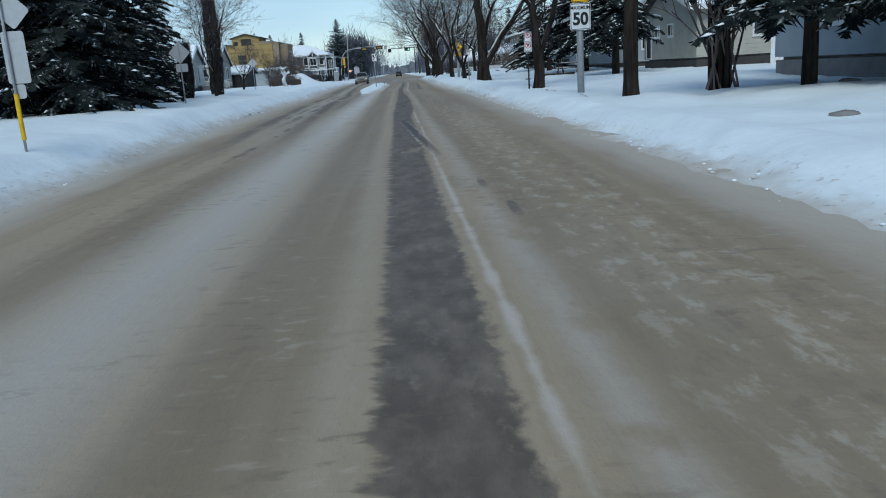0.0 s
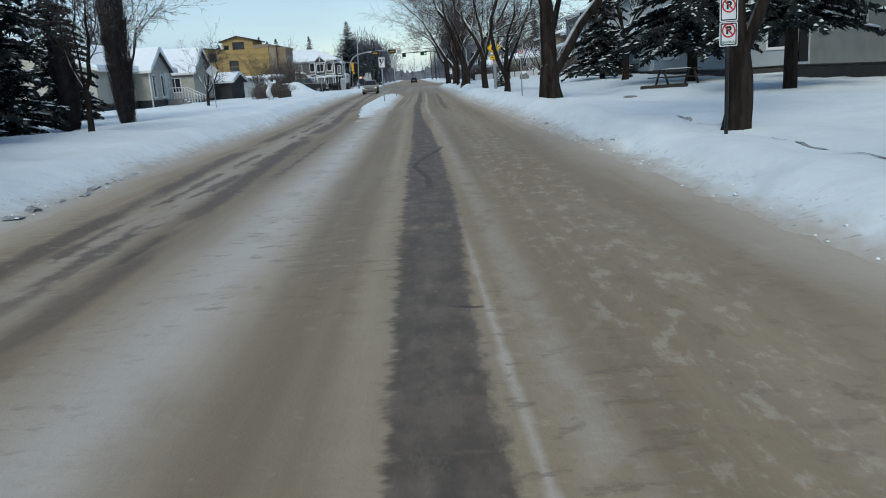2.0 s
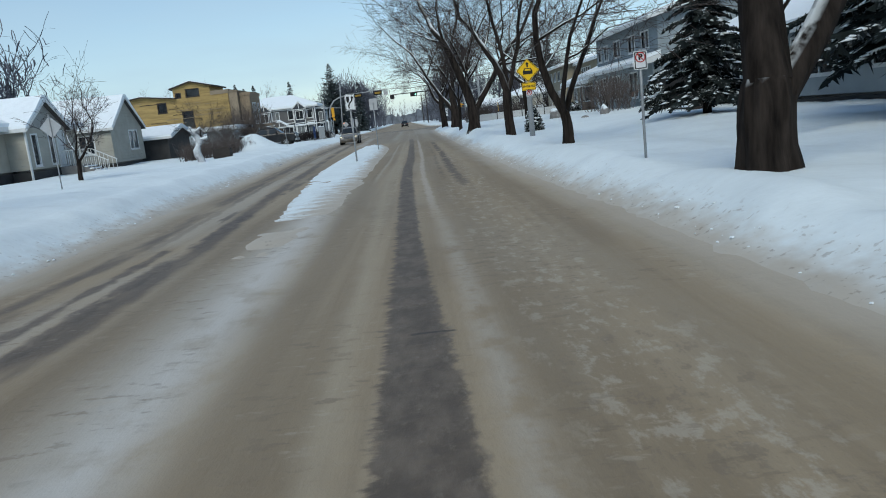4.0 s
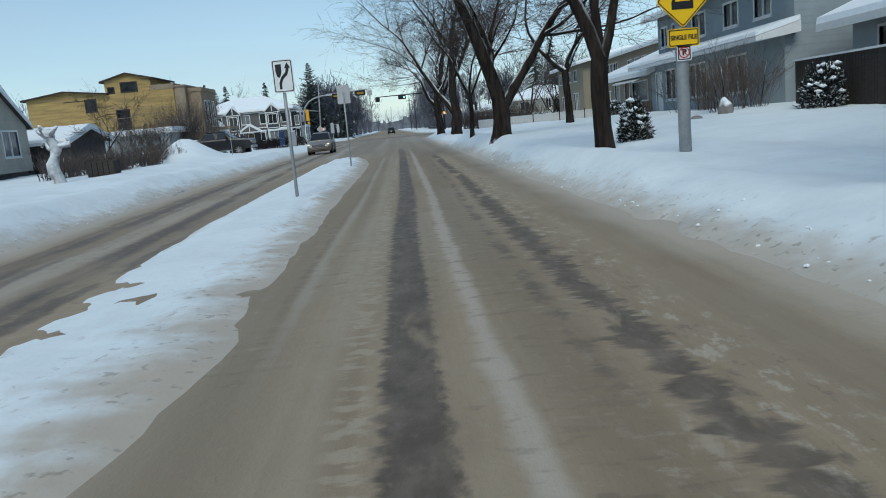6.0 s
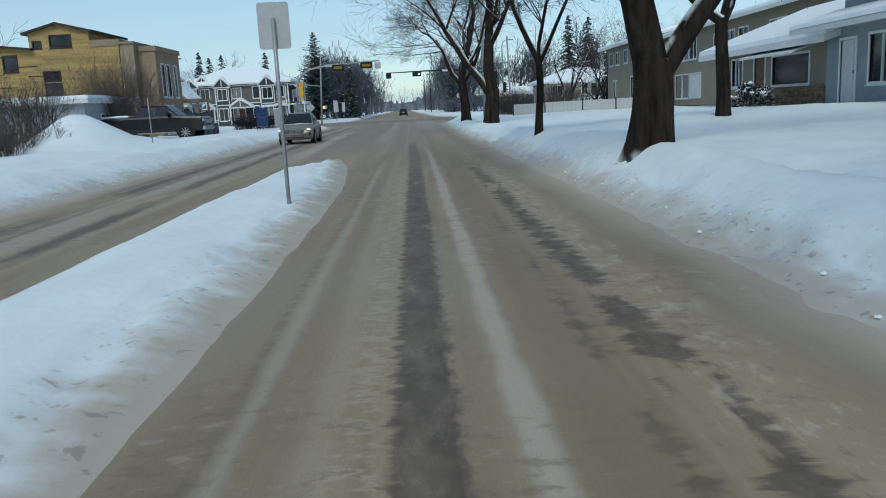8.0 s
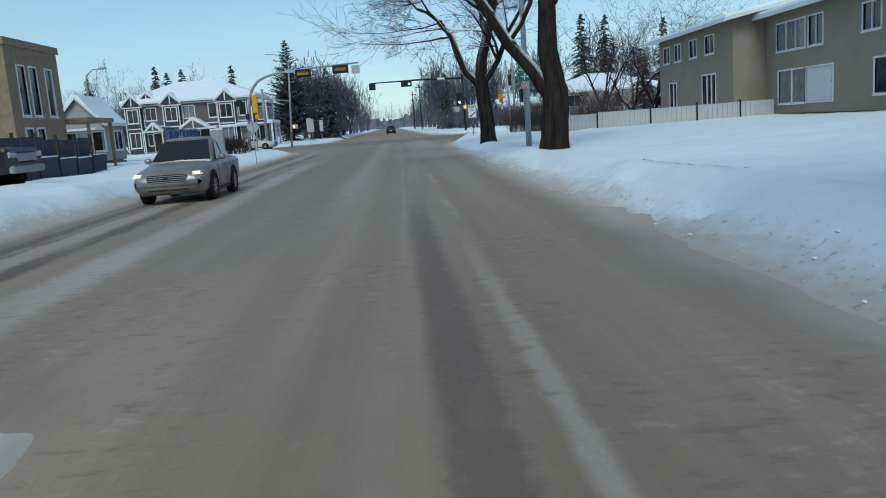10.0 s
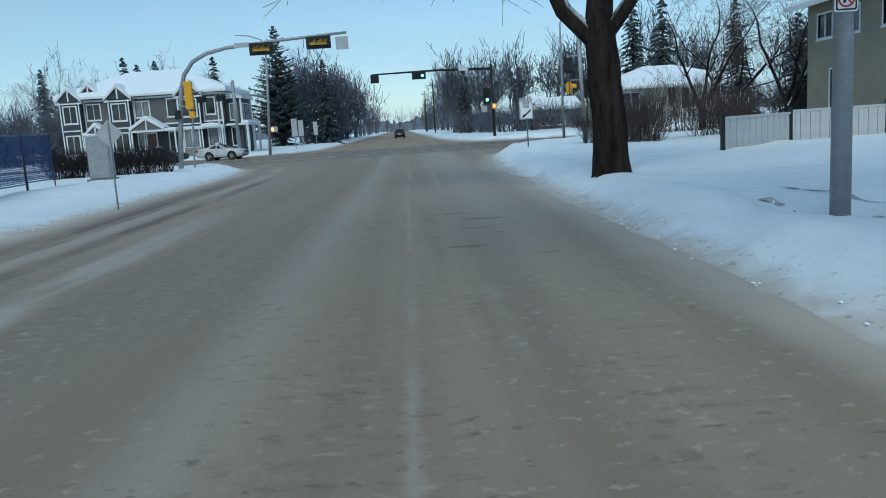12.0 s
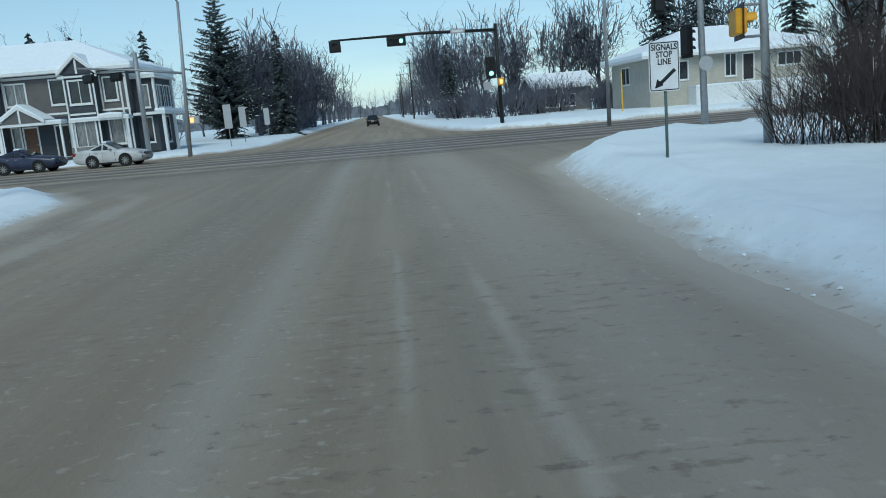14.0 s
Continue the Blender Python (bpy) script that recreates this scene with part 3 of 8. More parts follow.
    base = over(base, (0.085, 0.072, 0.06), times(rng(wave, 0.1, 0.8), along(161, 165, 177, 181), 0.65))
    base = over(base, (0.50, 0.46, 0.41), times(rng(wave, -0.4, -0.95), along(161, 165, 177, 181), 0.5))
    # grit and clods
    base = over(base, (0.15, 0.118, 0.088), times(rng(grain, 0.60, 0.74), 0.3))
    base = over(base, (0.47, 0.41, 0.325), times(rng(fine, 0.60, 0.74), 0.25))
    # drifted snow creeping in from the edges
    edge = n.new("ShaderNodeAttribute")
    edge.attribute_name = "edge"
    ed = op("ADD", edge.outputs["Fac"], op("MULTIPLY_ADD", tex(0.9, 0.35, 1.3, 5), 0.7, -0.35))
    base = over(base, (0.50, 0.450, 0.375), times(rng(ed, 0.80, -0.05), 0.85))
    l.new(base, b.inputs["Base Color"])
    b.inputs["Roughness"].default_value = 0.62
    b.inputs["Specular IOR Level"].default_value = 0.35
    bp = n.new("ShaderNodeBump")
    bp.inputs["Strength"].default_value, bp.inputs["Distance"].default_value = 0.4, 0.03
    h = op("ADD", op("MULTIPLY", op("ADD", fine, notch), 0.6), op("ADD", op("MULTIPLY", streak, 0.5), op("MULTIPLY", blot, 0.9)))
    l.new(h, bp.inputs["Height"])
    l.new(bp.outputs[0], b.inputs["Normal"])
    return m


M_ROAD = road_material()


def road_mesh():
    verts, faces, edge, left = [], [], [], []

    def sheet(xs, ys):
        o, w = len(verts), len(xs)
        for y in ys:
            for x in xs:
                d = -float(road_gap(np.array(x), np.array(y)))
                z = 0.012 * fbm(x, y * 0.12, 0.9, 2.0) + 0.008 * fbm(x, y * 0.4, 2.0, 9.0)
                verts.append((x, y, z))
                edge.append(max(-0.6, min(3.0, d + 0.28)))
                left.append(x - float(interp(y, EDGE_L)))
        for j in range(len(ys) - 1):
            for i in range(w - 1):
                a = o + j * w + i
                faces.append((a, a + 1, a + w + 1, a + w))

    sheet(spaced((-9.6, 4.4, 0.2)), spaced((-60, 0, 2), (0, 158, 0.5)))
    sheet(spaced((4.4, 14, 0.4)), spaced((150, 158, 0.5)))
    sheet(spaced((-20, -9.6, 0.4)), spaced((150, 158, 0.5)))
    sheet(spaced((-400, -30, 20), (-30, 25, 0.6), (25, 400, 20)), spaced((158, 184.5, 0.5)))
    sheet(spaced((-11.5, 5.6, 0.4)), spaced((184.5, 240, 1), (240, 400, 8)))
    sheet(spaced((-32, 5.6, 2)), spaced((400, 1400, 50)))
    ob = mesh_part("road", verts, faces, M_ROAD, smooth=True)
    at = ob.data.attributes.new("edge", "FLOAT", "POINT")
    at.data.foreach_set("value", edge)
    at = ob.data.attributes.new("left", "FLOAT", "POINT")
    at.data.foreach_set("value", left)
    return ob


road = tagged(road_mesh(), "sanded packed-snow road with a bare asphalt strip between wheel tracks", "road", kind="structure")

MED_L = [(48, -2.0), (56, -2.5), (62, -3.1), (70, -3.35), (84, -3.5), (92, -3.3), (95.5, -2.6)]
MED_R = [(48, -1.7), (54, -1.2), (60, -1.12), (66, -1.25), (72, -1.38), (80, -1.3), (86, -1.4), (92, -1.85), (95.5, -2.4)]


def median_mesh():
    ys, n = spaced((48, 95.5, 0.3)), 22
    verts, faces, rim = [], [], []
    for y in ys:
        a, c = interp(y, MED_L), interp(y, MED_R)
        top = float(np.interp(y, [48, 54, 63, 72, 90, 95.5], [-0.02, 0.0, 0.035, 0.14, 0.20, 0.0]))
        for i in range(n + 1):
            k = i / n
            x = a - 0.25 + (c - a + 0.5) * k
            s = min(1.0, 3.2 * min(k, 1 - k))
            rim.append(min((c - x) * float(np.interp(y, [58, 70], [0.5, 1.0])) - 0.06, (y - 48) * 0.14 - 0.4, x - a + 0.35))
            s = s * s * (3 - 2 * s)
            verts.append((x, y, -0.02 + s * (top + 0.03 + 0.05 * fbm(x, y, 0.7, 4.4) + 0.03 * fbm(x, y, 2.2, 8.4) - 0.07 * math.exp(-((c - x - 0.42 - 0.12 * math.sin(y)) / 0.1) ** 2) * max(0.0, min(1.0, (y - 60) / 8)))))
    for j in range(len(ys) - 1):
        for i in range(n):
            q = j * (n + 1) + i
            faces.append((q, q + 1, q + n + 2, q + n + 1))
    ob = mesh_part("median", verts, faces, dirty_snow("median_snow", "rim", 0.5, (((0.5, 2.4, 1), 0.8), ((4.0, 3.0, 1), 0.5)), 0.95, (0.50, 0.437, 0.350)), smooth=True)
    at = ob.data.attributes.new("rim", "FLOAT", "POINT")
    at.data.foreach_set("value", rim)
    return ob


median = tagged(median_mesh(), "snow-covered raised traffic median between the lanes", "median", kind="structure")


def tree_line():
    """A ragged belt of woods along the horizon, its grey-blue colour holding the haze."""
    rnd = random.Random(12)
    vs, fs = [], []
    x, i = -420.0, 0
    while x < 420:
        top = 7.5 + 3.0 * fbm(x, 0, 0.05, 3.0) + rnd.uniform(-1.2, 2.2)
        vs += [(x, 690, -1), (x, 690 + rnd.uniform(0, 2), top), (x, 700, top - 0.5), (x, 700, -1)]
        x += rnd.uniform(0.7, 2.4)
        i += 1
    for k in range(i - 1):
        for j in range(3):
            a = 4 * k + j
            fs.append((a, a + 4, a + 5, a + 1))
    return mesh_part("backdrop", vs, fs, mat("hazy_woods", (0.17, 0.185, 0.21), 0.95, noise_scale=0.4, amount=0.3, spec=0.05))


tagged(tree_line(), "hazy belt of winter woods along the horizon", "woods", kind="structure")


# ---- trees ----
def limb_tree(seed, height, r0, fork, spread, limbs, trunk_lean=(0, 0), twigs=1.0, depth=5, up=0.22, sway=0.36, thin=0.0055):
    """Verts and faces of a bare tree: (thick trunk and limbs), (fine twigs)."""
    rnd = random.Random(seed)
    thick, fine = ([], []), ([], [])

    def ring_tube(pts, rad, sides, store):
        vs, fs = store
        o = len(vs)
        if sides == 1:
            # a flat sliver, for far twigs
            for i, (p, r) in enumerate(zip(pts, rad)):
                a = Vector((pts[-1].y - pts[0].y, pts[0].x - pts[-1].x, 0.2 * r)).normalized()
                vs.extend((p - a * r, p + a * r))
            fs.extend((o + 2 * i, o + 2 * i + 1, o + 2 * i + 3, o + 2 * i + 2) for i in range(len(pts) - 1))
            return
        for i, (p, r) in enumerate(zip(pts, rad)):
            d = (pts[min(i + 1, len(pts) - 1)] - pts[max(i - 1, 0)]).normalized()
            a = d.cross(Vector((0.31, 0.9, 0.07))).normalized()
            b = d.cross(a)
            for k in range(sides):
                q = k * math.tau / sides
                vs.append(p + r * (math.cos(q) * a + math.sin(q) * b))
        for i in range(len(pts) - 1):
            for k in range(sides):
                a0, a1 = o + i * sides + k, o + i * sides + (k + 1) % sides
                fs.append((a0, a1, a1 + sides, a0 + sides))

    def grow(p, d, length, r, level):
        steps = 5 if level < 3 else 3 if level < 5 else 2 if level < 6 else 1
        pts, rad = [p], [r]
        bias = up if level < 3 else 0.12 if level < 5 else -0.28
        for i in range(steps):
            d = (d + Vector((rnd.gauss(0, 1), rnd.gauss(0, 1), rnd.gauss(0, 0.6))) * sway * 0.45 + Vector((0, 0, bias * 0.25))).normalized()
            p = p + d * (length / steps)
            pts.append(p)
            rad.append(r * (1 - 0.5 * (i + 1) / steps))
        if r > 0.03:
            ring_tube(pts, rad, 9 if r > 0.12 else 6 if r > 0.05 else 4, thick)
        else:
            ring_tube(pts, [max(thin, q) for q in rad], 1 if thin > 0.01 else 3, fine)
        if level >= depth:
            return
        n = (0, 4, 4, 4, 4, 3, 3)[level]
        n = max(2, round(n * twigs * rnd.uniform(0.75, 1.25)))
        for k in range(n):
            at = 1.0 if k == 0 else rnd.uniform(0.25, 0.95)
            j = min(steps, max(1, round(at * steps)))
            q = pts[j]
            side = Vector((rnd.gauss(0, 1), rnd.gauss(0, 1), rnd.gauss(0.1, 0.5)))
            side = (side - d * side.dot(d)).normalized()
            ang = rnd.uniform(0.15, 0.45) if k == 0 else rnd.uniform(0.5, 1.1)
            nd = (d * math.cos(ang) + side * math.sin(ang)).normalized()
            if nd.z < -0.15 and level < 4:
                nd.z *= 0.2
                nd.normalize()
            grow(q, nd, length * (rnd.uniform(0.68, 0.85) if k == 0 else rnd.uniform(0.45, 0.75)), rad[j] * (0.95 if k == 0 else rnd.uniform(0.38, 0.62)), level + 1)

    # trunk with a flared, buttressed foot
    pts, rad = [], []
    lx, ly = trunk_lean
    m = 16
    for i in range(m + 1):
        k = i / m
        pts.append(Vector((lx * k * fork + 0.03 * math.sin(5 * k + seed), ly * k * fork + 0.03 * math.cos(4 * k), k * fork - 0.25)))
        rad.append(r0 * (1.0 + 0.6 * math.exp(-k * fork / 0.3) - 0.10 * k) * (1.0 if i < m else 0.92))
    vs, fs = thick
    sides = 44 if r0 > 0.14 else 16
    ph = [rnd.uniform(0, math.tau) for _ in range(4)]
    for i, (p, r) in enumerate(zip(pts, rad)):
        for k in range(sides):
            q = k * math.tau / sides
            f = 1 + 0.06 * math.sin(3 * q + ph[0]) + 0.04 * math.sin(7 * q + ph[1] + i * 0.3) + 0.12 * math.exp(-i * 0.5) * math.sin(5 * q + ph[2]) + 0.13 * noise.noise(Vector((math.cos(q) * 5, math.sin(q) * 5, i * fork / m * 1.1 + seed))) + 0.06 * noise.noise(Vector((math.cos(q) * 11, math.sin(q) * 11, i * fork / m * 2.5 + seed)))
            vs.append(p + Vector((math.cos(q), math.sin(q), 0)) * r * f)
    for i in range(m):
        for k in range(sides):
            a0, a1 = i * sides + k, i * sides + (k + 1) % sides
            fs.append((a0, a1, a1 + sides, a0 + sides))
    top = pts[-1]
    lead = True
    for az, el, share in limbs:
        d = Vector((math.cos(radians(az)) * math.cos(radians(el)), math.sin(radians(az)) * math.cos(radians(el)), math.sin(radians(el))))
        q = d * (0.0 if lead else 0.42) * r0
        grow(top + Vector((q.x, q.y, -0.06 if lead else -1.1 * r0)), d, (height - fork) * spread * share, r0 * (0.85 if lead else 0.22 + 0.38 * share), 1)
        lead = False
    return thick, fine


def elm(x, y, z, label, r0, height, fork, limbs, seed, lean=(0, 0), spread=0.42, twigs=1.0, depth=6, frosted=False, group="street trees"):
    t = thing("elm_tree", label, "tree", (x, y, z), 0, group)
    # frosted trees also take the colours that hold the distance haze
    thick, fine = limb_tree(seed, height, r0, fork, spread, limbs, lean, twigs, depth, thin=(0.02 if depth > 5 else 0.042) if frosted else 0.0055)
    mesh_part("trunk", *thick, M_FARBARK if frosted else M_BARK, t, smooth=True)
    mesh_part("crown", *fine, M_HAZEFROST if frosted else M_TWIG, t, "bare fine twigs")
    return t


BARE = "tall bare elm with dark furrowed bark and snow in its forks"
elm(6.39, 21.0, 0.15, BARE, 0.17, 12, 4.2, ((10, 60, 0.9), (190, 65, 0.9), (280, 70, 1.0)), 3, depth=5)
elm(5.97, 32.4, 0.2, BARE, 0.20, 12, 1.7, ((110, 74, 1.0), (20, 62, 0.95), (200, 68, 0.8)), 5)
elm(5.25, 48.0, 0.3, BARE, 0.36, 14, 1.6, ((150, 82, 1.0), (5, 64, 1.0)), 8)
elm(4.95, 60.2, 0.35, "slender bare elm beside the road sign", 0.15, 10, 1.3, ((165, 72, 1.0), (20, 74, 1.0), (270, 75, 0.8)), 11, (-0.06, 0))
elm(4.57, 71.3, 0.4, BARE, 0.19, 11, 2.3, ((165, 76, 0.95), (10, 70, 1.0), (80, 78, 1.0)), 14)
elm(3.95, 84.0, 0.58, "large bare elm forked wide with snow in the crotch", 0.33, 14, 1.7, ((176, 72, 1.0), (5, 60, 1.0), (95, 72, 0.6)), 17, twigs=1.15)
elm(8.3, 92.0, 0.6, "slender bare elm on the lawn of the blue-grey house", 0.17, 11, 3.0, ((170, 55, 0.8), (20, 60, 0.9), (80, 78, 1.0)), 19, (-0.02, 0))
elm(3.7, 93.8, 0.58, "slender bare elm near the road edge", 0.105, 9.5, 2.3, ((160, 70, 0.9), (10, 66, 1.0), (260, 75, 0.9)), 23, twigs=1.1)
elm(4.32, 115.0, 0.2, "massive bare elm with twin limbs and a furrowed trunk", 0.40, 14, 2.4, ((70, 84, 1.0), (174, 57, 0.95)), 29, (0.03, 0), spread=0.5, twigs=1.2)
elm(3.72, 128.1, 0.2, "bare elm leaning towards the road, with a snow-whitened limb", 0.335, 13, 3.5, ((60, 80, 1.0), (172, 55, 0.95), (350, 62, 0.7)), 31, (-0.05, 0), spread=0.5, twigs=1.2)

# bare trees further off, a few shapes shared by many, haze in their colours
far_elm = elm(11.8, 300, 0.2, "hazy frost-grey bare tree lining the far street", 0.24, 13, 2.6, ((30, 66, 1.0), (150, 64, 1.0), (270, 68, 1.0), (80, 80, 1.0)), 41, twigs=1.0, depth=5, frosted=True, group="far street trees")
far_elm2 = elm(-24.5, 296, 0.2, "hazy frost-grey bare tree lining the far street", 0.22, 12, 2.3, ((10, 62, 1.0), (130, 66, 1.0), (250, 64, 1.0), (300, 82, 1.0)), 43, twigs=1.0, depth=5, frosted=True, group="far street trees")
far_elm3 = elm(-46, 214, 0.2, "wide hazy frost-grey bare tree behind the houses", 0.24, 13, 2.4, ((30, 60, 1.0), (150, 62, 1.0), (270, 60, 1.0), (80, 80, 1.0)), 47, twigs=0.9, depth=6, frosted=True, group="far street trees")
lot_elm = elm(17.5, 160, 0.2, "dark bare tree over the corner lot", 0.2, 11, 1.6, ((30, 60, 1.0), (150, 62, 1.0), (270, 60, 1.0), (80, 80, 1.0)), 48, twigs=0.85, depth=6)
far_elm4 = elm(9.6, 352, 0.2, "hazy frost-grey bare tree lining the far street", 0.24, 13, 2.5, ((20, 64, 1.0), (140, 66, 1.0), (260, 66, 1.0)), 49, twigs=0.9, depth=4, frosted=True, group="far street trees")
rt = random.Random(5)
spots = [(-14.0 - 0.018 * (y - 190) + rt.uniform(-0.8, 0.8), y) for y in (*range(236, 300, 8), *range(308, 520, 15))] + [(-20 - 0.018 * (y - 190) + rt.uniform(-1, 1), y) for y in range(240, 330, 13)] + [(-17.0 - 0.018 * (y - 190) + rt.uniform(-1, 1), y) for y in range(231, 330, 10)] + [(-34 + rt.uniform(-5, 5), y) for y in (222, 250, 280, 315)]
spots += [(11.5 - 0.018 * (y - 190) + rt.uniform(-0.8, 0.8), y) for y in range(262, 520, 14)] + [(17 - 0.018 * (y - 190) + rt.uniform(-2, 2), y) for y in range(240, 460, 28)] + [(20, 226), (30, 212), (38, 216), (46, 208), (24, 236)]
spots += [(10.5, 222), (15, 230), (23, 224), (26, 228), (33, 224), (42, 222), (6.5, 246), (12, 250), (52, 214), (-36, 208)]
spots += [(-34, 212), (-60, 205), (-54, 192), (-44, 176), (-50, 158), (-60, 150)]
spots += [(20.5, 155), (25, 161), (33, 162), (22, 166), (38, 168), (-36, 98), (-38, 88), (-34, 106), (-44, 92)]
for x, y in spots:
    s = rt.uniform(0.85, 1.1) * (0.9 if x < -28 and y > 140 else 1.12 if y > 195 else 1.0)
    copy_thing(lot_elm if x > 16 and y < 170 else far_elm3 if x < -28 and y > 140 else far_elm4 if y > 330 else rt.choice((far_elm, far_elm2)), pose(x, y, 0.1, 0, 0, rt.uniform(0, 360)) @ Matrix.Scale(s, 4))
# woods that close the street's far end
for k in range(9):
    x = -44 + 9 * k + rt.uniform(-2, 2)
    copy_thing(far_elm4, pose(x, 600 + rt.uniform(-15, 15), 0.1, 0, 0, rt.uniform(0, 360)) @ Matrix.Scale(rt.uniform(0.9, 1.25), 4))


def spruce_mesh(seed, height, radius, bare=0.08, snow=0.35, density=1.0, droop=0.35, pitch=0.085):
    """Needle blades, snow clods and a trunk for one spruce of whorled, drooping boughs."""
    rnd = random.Random(seed)
    nv, nf, sv, sf = [], [], [], []
    levels = int(height * 3.0 * density)
    for i in range(levels):
        k = i / levels
        reach = radius * (1 - k) ** 0.8 * rnd.uniform(0.78, 1.12) + 0.12
        nb = max(4, int((9 - 5 * k) * density))
        off = rnd.uniform(0, math.tau)
        for j in range(nb):
            az = off + j * math.tau / nb + rnd.uniform(-0.25, 0.25)
            ln = reach * rnd.uniform(0.55, 1.15)
            z = height * (bare + (1 - bare) * min(0.995, max(0.0, k + rnd.uniform(-0.5, 0.5) / levels)))
            out, side = Vector((math.cos(az), math.sin(az), 0)), Vector((-math.sin(az), math.cos(az), 0))
            n = max(5, int(ln / pitch))
            for s in range(n):
                q = (s + 0.6) / n
                c = out * (ln * q) + Vector((0, 0, z - droop * ln * q * q + 0.12 * ln * q))
                w = (0.27 * ln * (1 - q) ** 0.7 + 0.13) * rnd.uniform(0.45, 1.15)
                for sgn in (-1, 1):
                    tip = c + side * (sgn * w * rnd.uniform(0.7, 1.1)) + out * (rnd.uniform(0.25, 0.85) * w) + Vector((0, 0, rnd.uniform(-0.75, 0.1) * w + rnd.uniform(-0.07, 0.03)))
                    a = out * 0.58 * pitch
                    h = Vector((0, 0, rnd.uniform(0.04, 0.12)))
                    o = len(nv)
                    nv.extend((c - a - h * 0.6, c + a - h, tip, c + h))
                    nf.extend(((o, o + 1, o + 2), (o, o + 2, o + 3), (o + 1, o + 3, o + 2)))
                if rnd.random() < 0.8 * snow * (0.4 + 0.9 * q) and ln > 0.4:
                    r, lg = rnd.uniform(0.022, 0.11) * (0.6 + 0.5 * min(1, ln / 2)), rnd.uniform(1.3, 2.8)
                    cc = c + side * rnd.uniform(-0.5, 0.5) * w + Vector((0, 0, 0.07))
                    o = len(sv)
                    for a in range(6):
                        t = a * math.tau / 6
                        sv.append(cc + (out * math.cos(t) * lg + side * math.sin(t) * 0.8) * r * rnd.uniform(0.6, 1.3) + Vector((0, 0, -0.2 * r - 0.35 * lg * r * math.cos(t) * droop)))
                    sv.append(cc + Vector((rnd.uniform(-0.3, 0.3) * r, rnd.uniform(-0.3, 0.3) * r, 0.3 * r)))
                    sv.append(cc - Vector((0, 0, 0.4 * r)))
                    for a in range(6):
                        sf.extend(((o + a, o + (a + 1) % 6, o + 6), (o + (a + 1) % 6, o + a, o + 7)))
    return nv, nf, sv, sf


def spruce(x, y, z, label, height, radius, seed, bare=0.06, snow=0.35, density=1.0, far=False, droop=0.35, trunk=None):
    t = thing("spruce_tree", label, "tree", (x, y, z), 0, "spruces")
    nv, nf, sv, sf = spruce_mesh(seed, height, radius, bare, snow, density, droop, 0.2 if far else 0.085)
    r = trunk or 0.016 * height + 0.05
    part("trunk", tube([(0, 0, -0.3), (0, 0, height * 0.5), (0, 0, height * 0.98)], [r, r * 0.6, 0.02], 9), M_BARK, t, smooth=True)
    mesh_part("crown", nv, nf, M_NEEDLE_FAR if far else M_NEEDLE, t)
    tagged(mesh_part("snow_load", sv, sf, M_SNOW2, t, "clods of snow on the boughs", smooth=True), kind="stuff")
    return t


DARK = "dark green spruce with clods of snow on drooping boughs"
spruce(-9.2, 25.5, 0.4, DARK, 10, 2.9, 1, 0.05, 0.1)
spruce(-11.4, 30.5, 0.5, DARK, 11, 3.2, 2, 0.05, 0.16)
spruce(-11.3, 36.5, 0.5, DARK, 9, 2.6, 3, 0.02, 0.5)
spruce(-12.6, 21.5, 0.5, DARK, 11, 3.0, 4, 0.04, 0.1)
spruce(-10.3, 33.3, 0.45, DARK, 8, 2.2, 12, 0.03, 0.45)
spruce(-13.6, 41.0, 0.5, DARK, 10.5, 2.5, 5, 0.02, 0.3)
spruce(-12.4, 44.2, 0.45, DARK, 9.5, 1.8, 17, 0.01, 0.4)
spruce(-15.2, 54.0, 0.5, DARK, 8.5, 1.8, 16, 0.01, 0.4)
spruce(-18.0, 48.0, 0.5, DARK, 7.5, 2.2, 6, 0.02, 0.4)
spruce(-14.6, 37.0, 0.5, DARK, 11, 3.0, 18, 0.02, 0.15)
spruce(12.7, 54.5, 0.7, "broad spruce over the front yard, snow on its boughs", 12, 3.9, 7, 0.13, 0.42)
spruce(11.7, 42.8, 0.6, DARK, 10, 2.7, 8, 0.18, 0.4)
spruce(16.5, 63.0, 0.7, DARK, 10, 2.7, 13, 0.16, 0.4)
spruce(10.6, 20.6, 0.4, DARK, 9, 3.1, 9, 0.2, 0.35)
spruce(12.3, 19.6, 0.4, DARK, 9, 3.0, 10, 0.2, 0.3)
spruce(11.2, 66.0, 0.6, DARK, 7.5, 2.2, 24, 0.1, 0.45)
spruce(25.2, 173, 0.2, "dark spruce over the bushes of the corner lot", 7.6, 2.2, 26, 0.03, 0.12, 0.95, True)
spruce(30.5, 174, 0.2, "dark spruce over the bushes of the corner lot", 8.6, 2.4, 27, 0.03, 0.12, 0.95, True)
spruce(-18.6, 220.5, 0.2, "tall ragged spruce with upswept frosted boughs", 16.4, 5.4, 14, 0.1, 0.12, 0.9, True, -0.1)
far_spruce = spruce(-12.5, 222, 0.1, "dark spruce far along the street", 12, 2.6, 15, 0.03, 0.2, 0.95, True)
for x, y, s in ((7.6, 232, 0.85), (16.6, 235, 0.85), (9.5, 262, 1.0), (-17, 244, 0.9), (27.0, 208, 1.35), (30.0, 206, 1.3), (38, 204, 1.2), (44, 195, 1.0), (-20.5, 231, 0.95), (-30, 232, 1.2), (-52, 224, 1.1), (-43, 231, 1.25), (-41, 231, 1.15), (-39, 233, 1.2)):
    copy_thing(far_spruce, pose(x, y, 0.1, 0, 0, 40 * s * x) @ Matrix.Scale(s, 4))


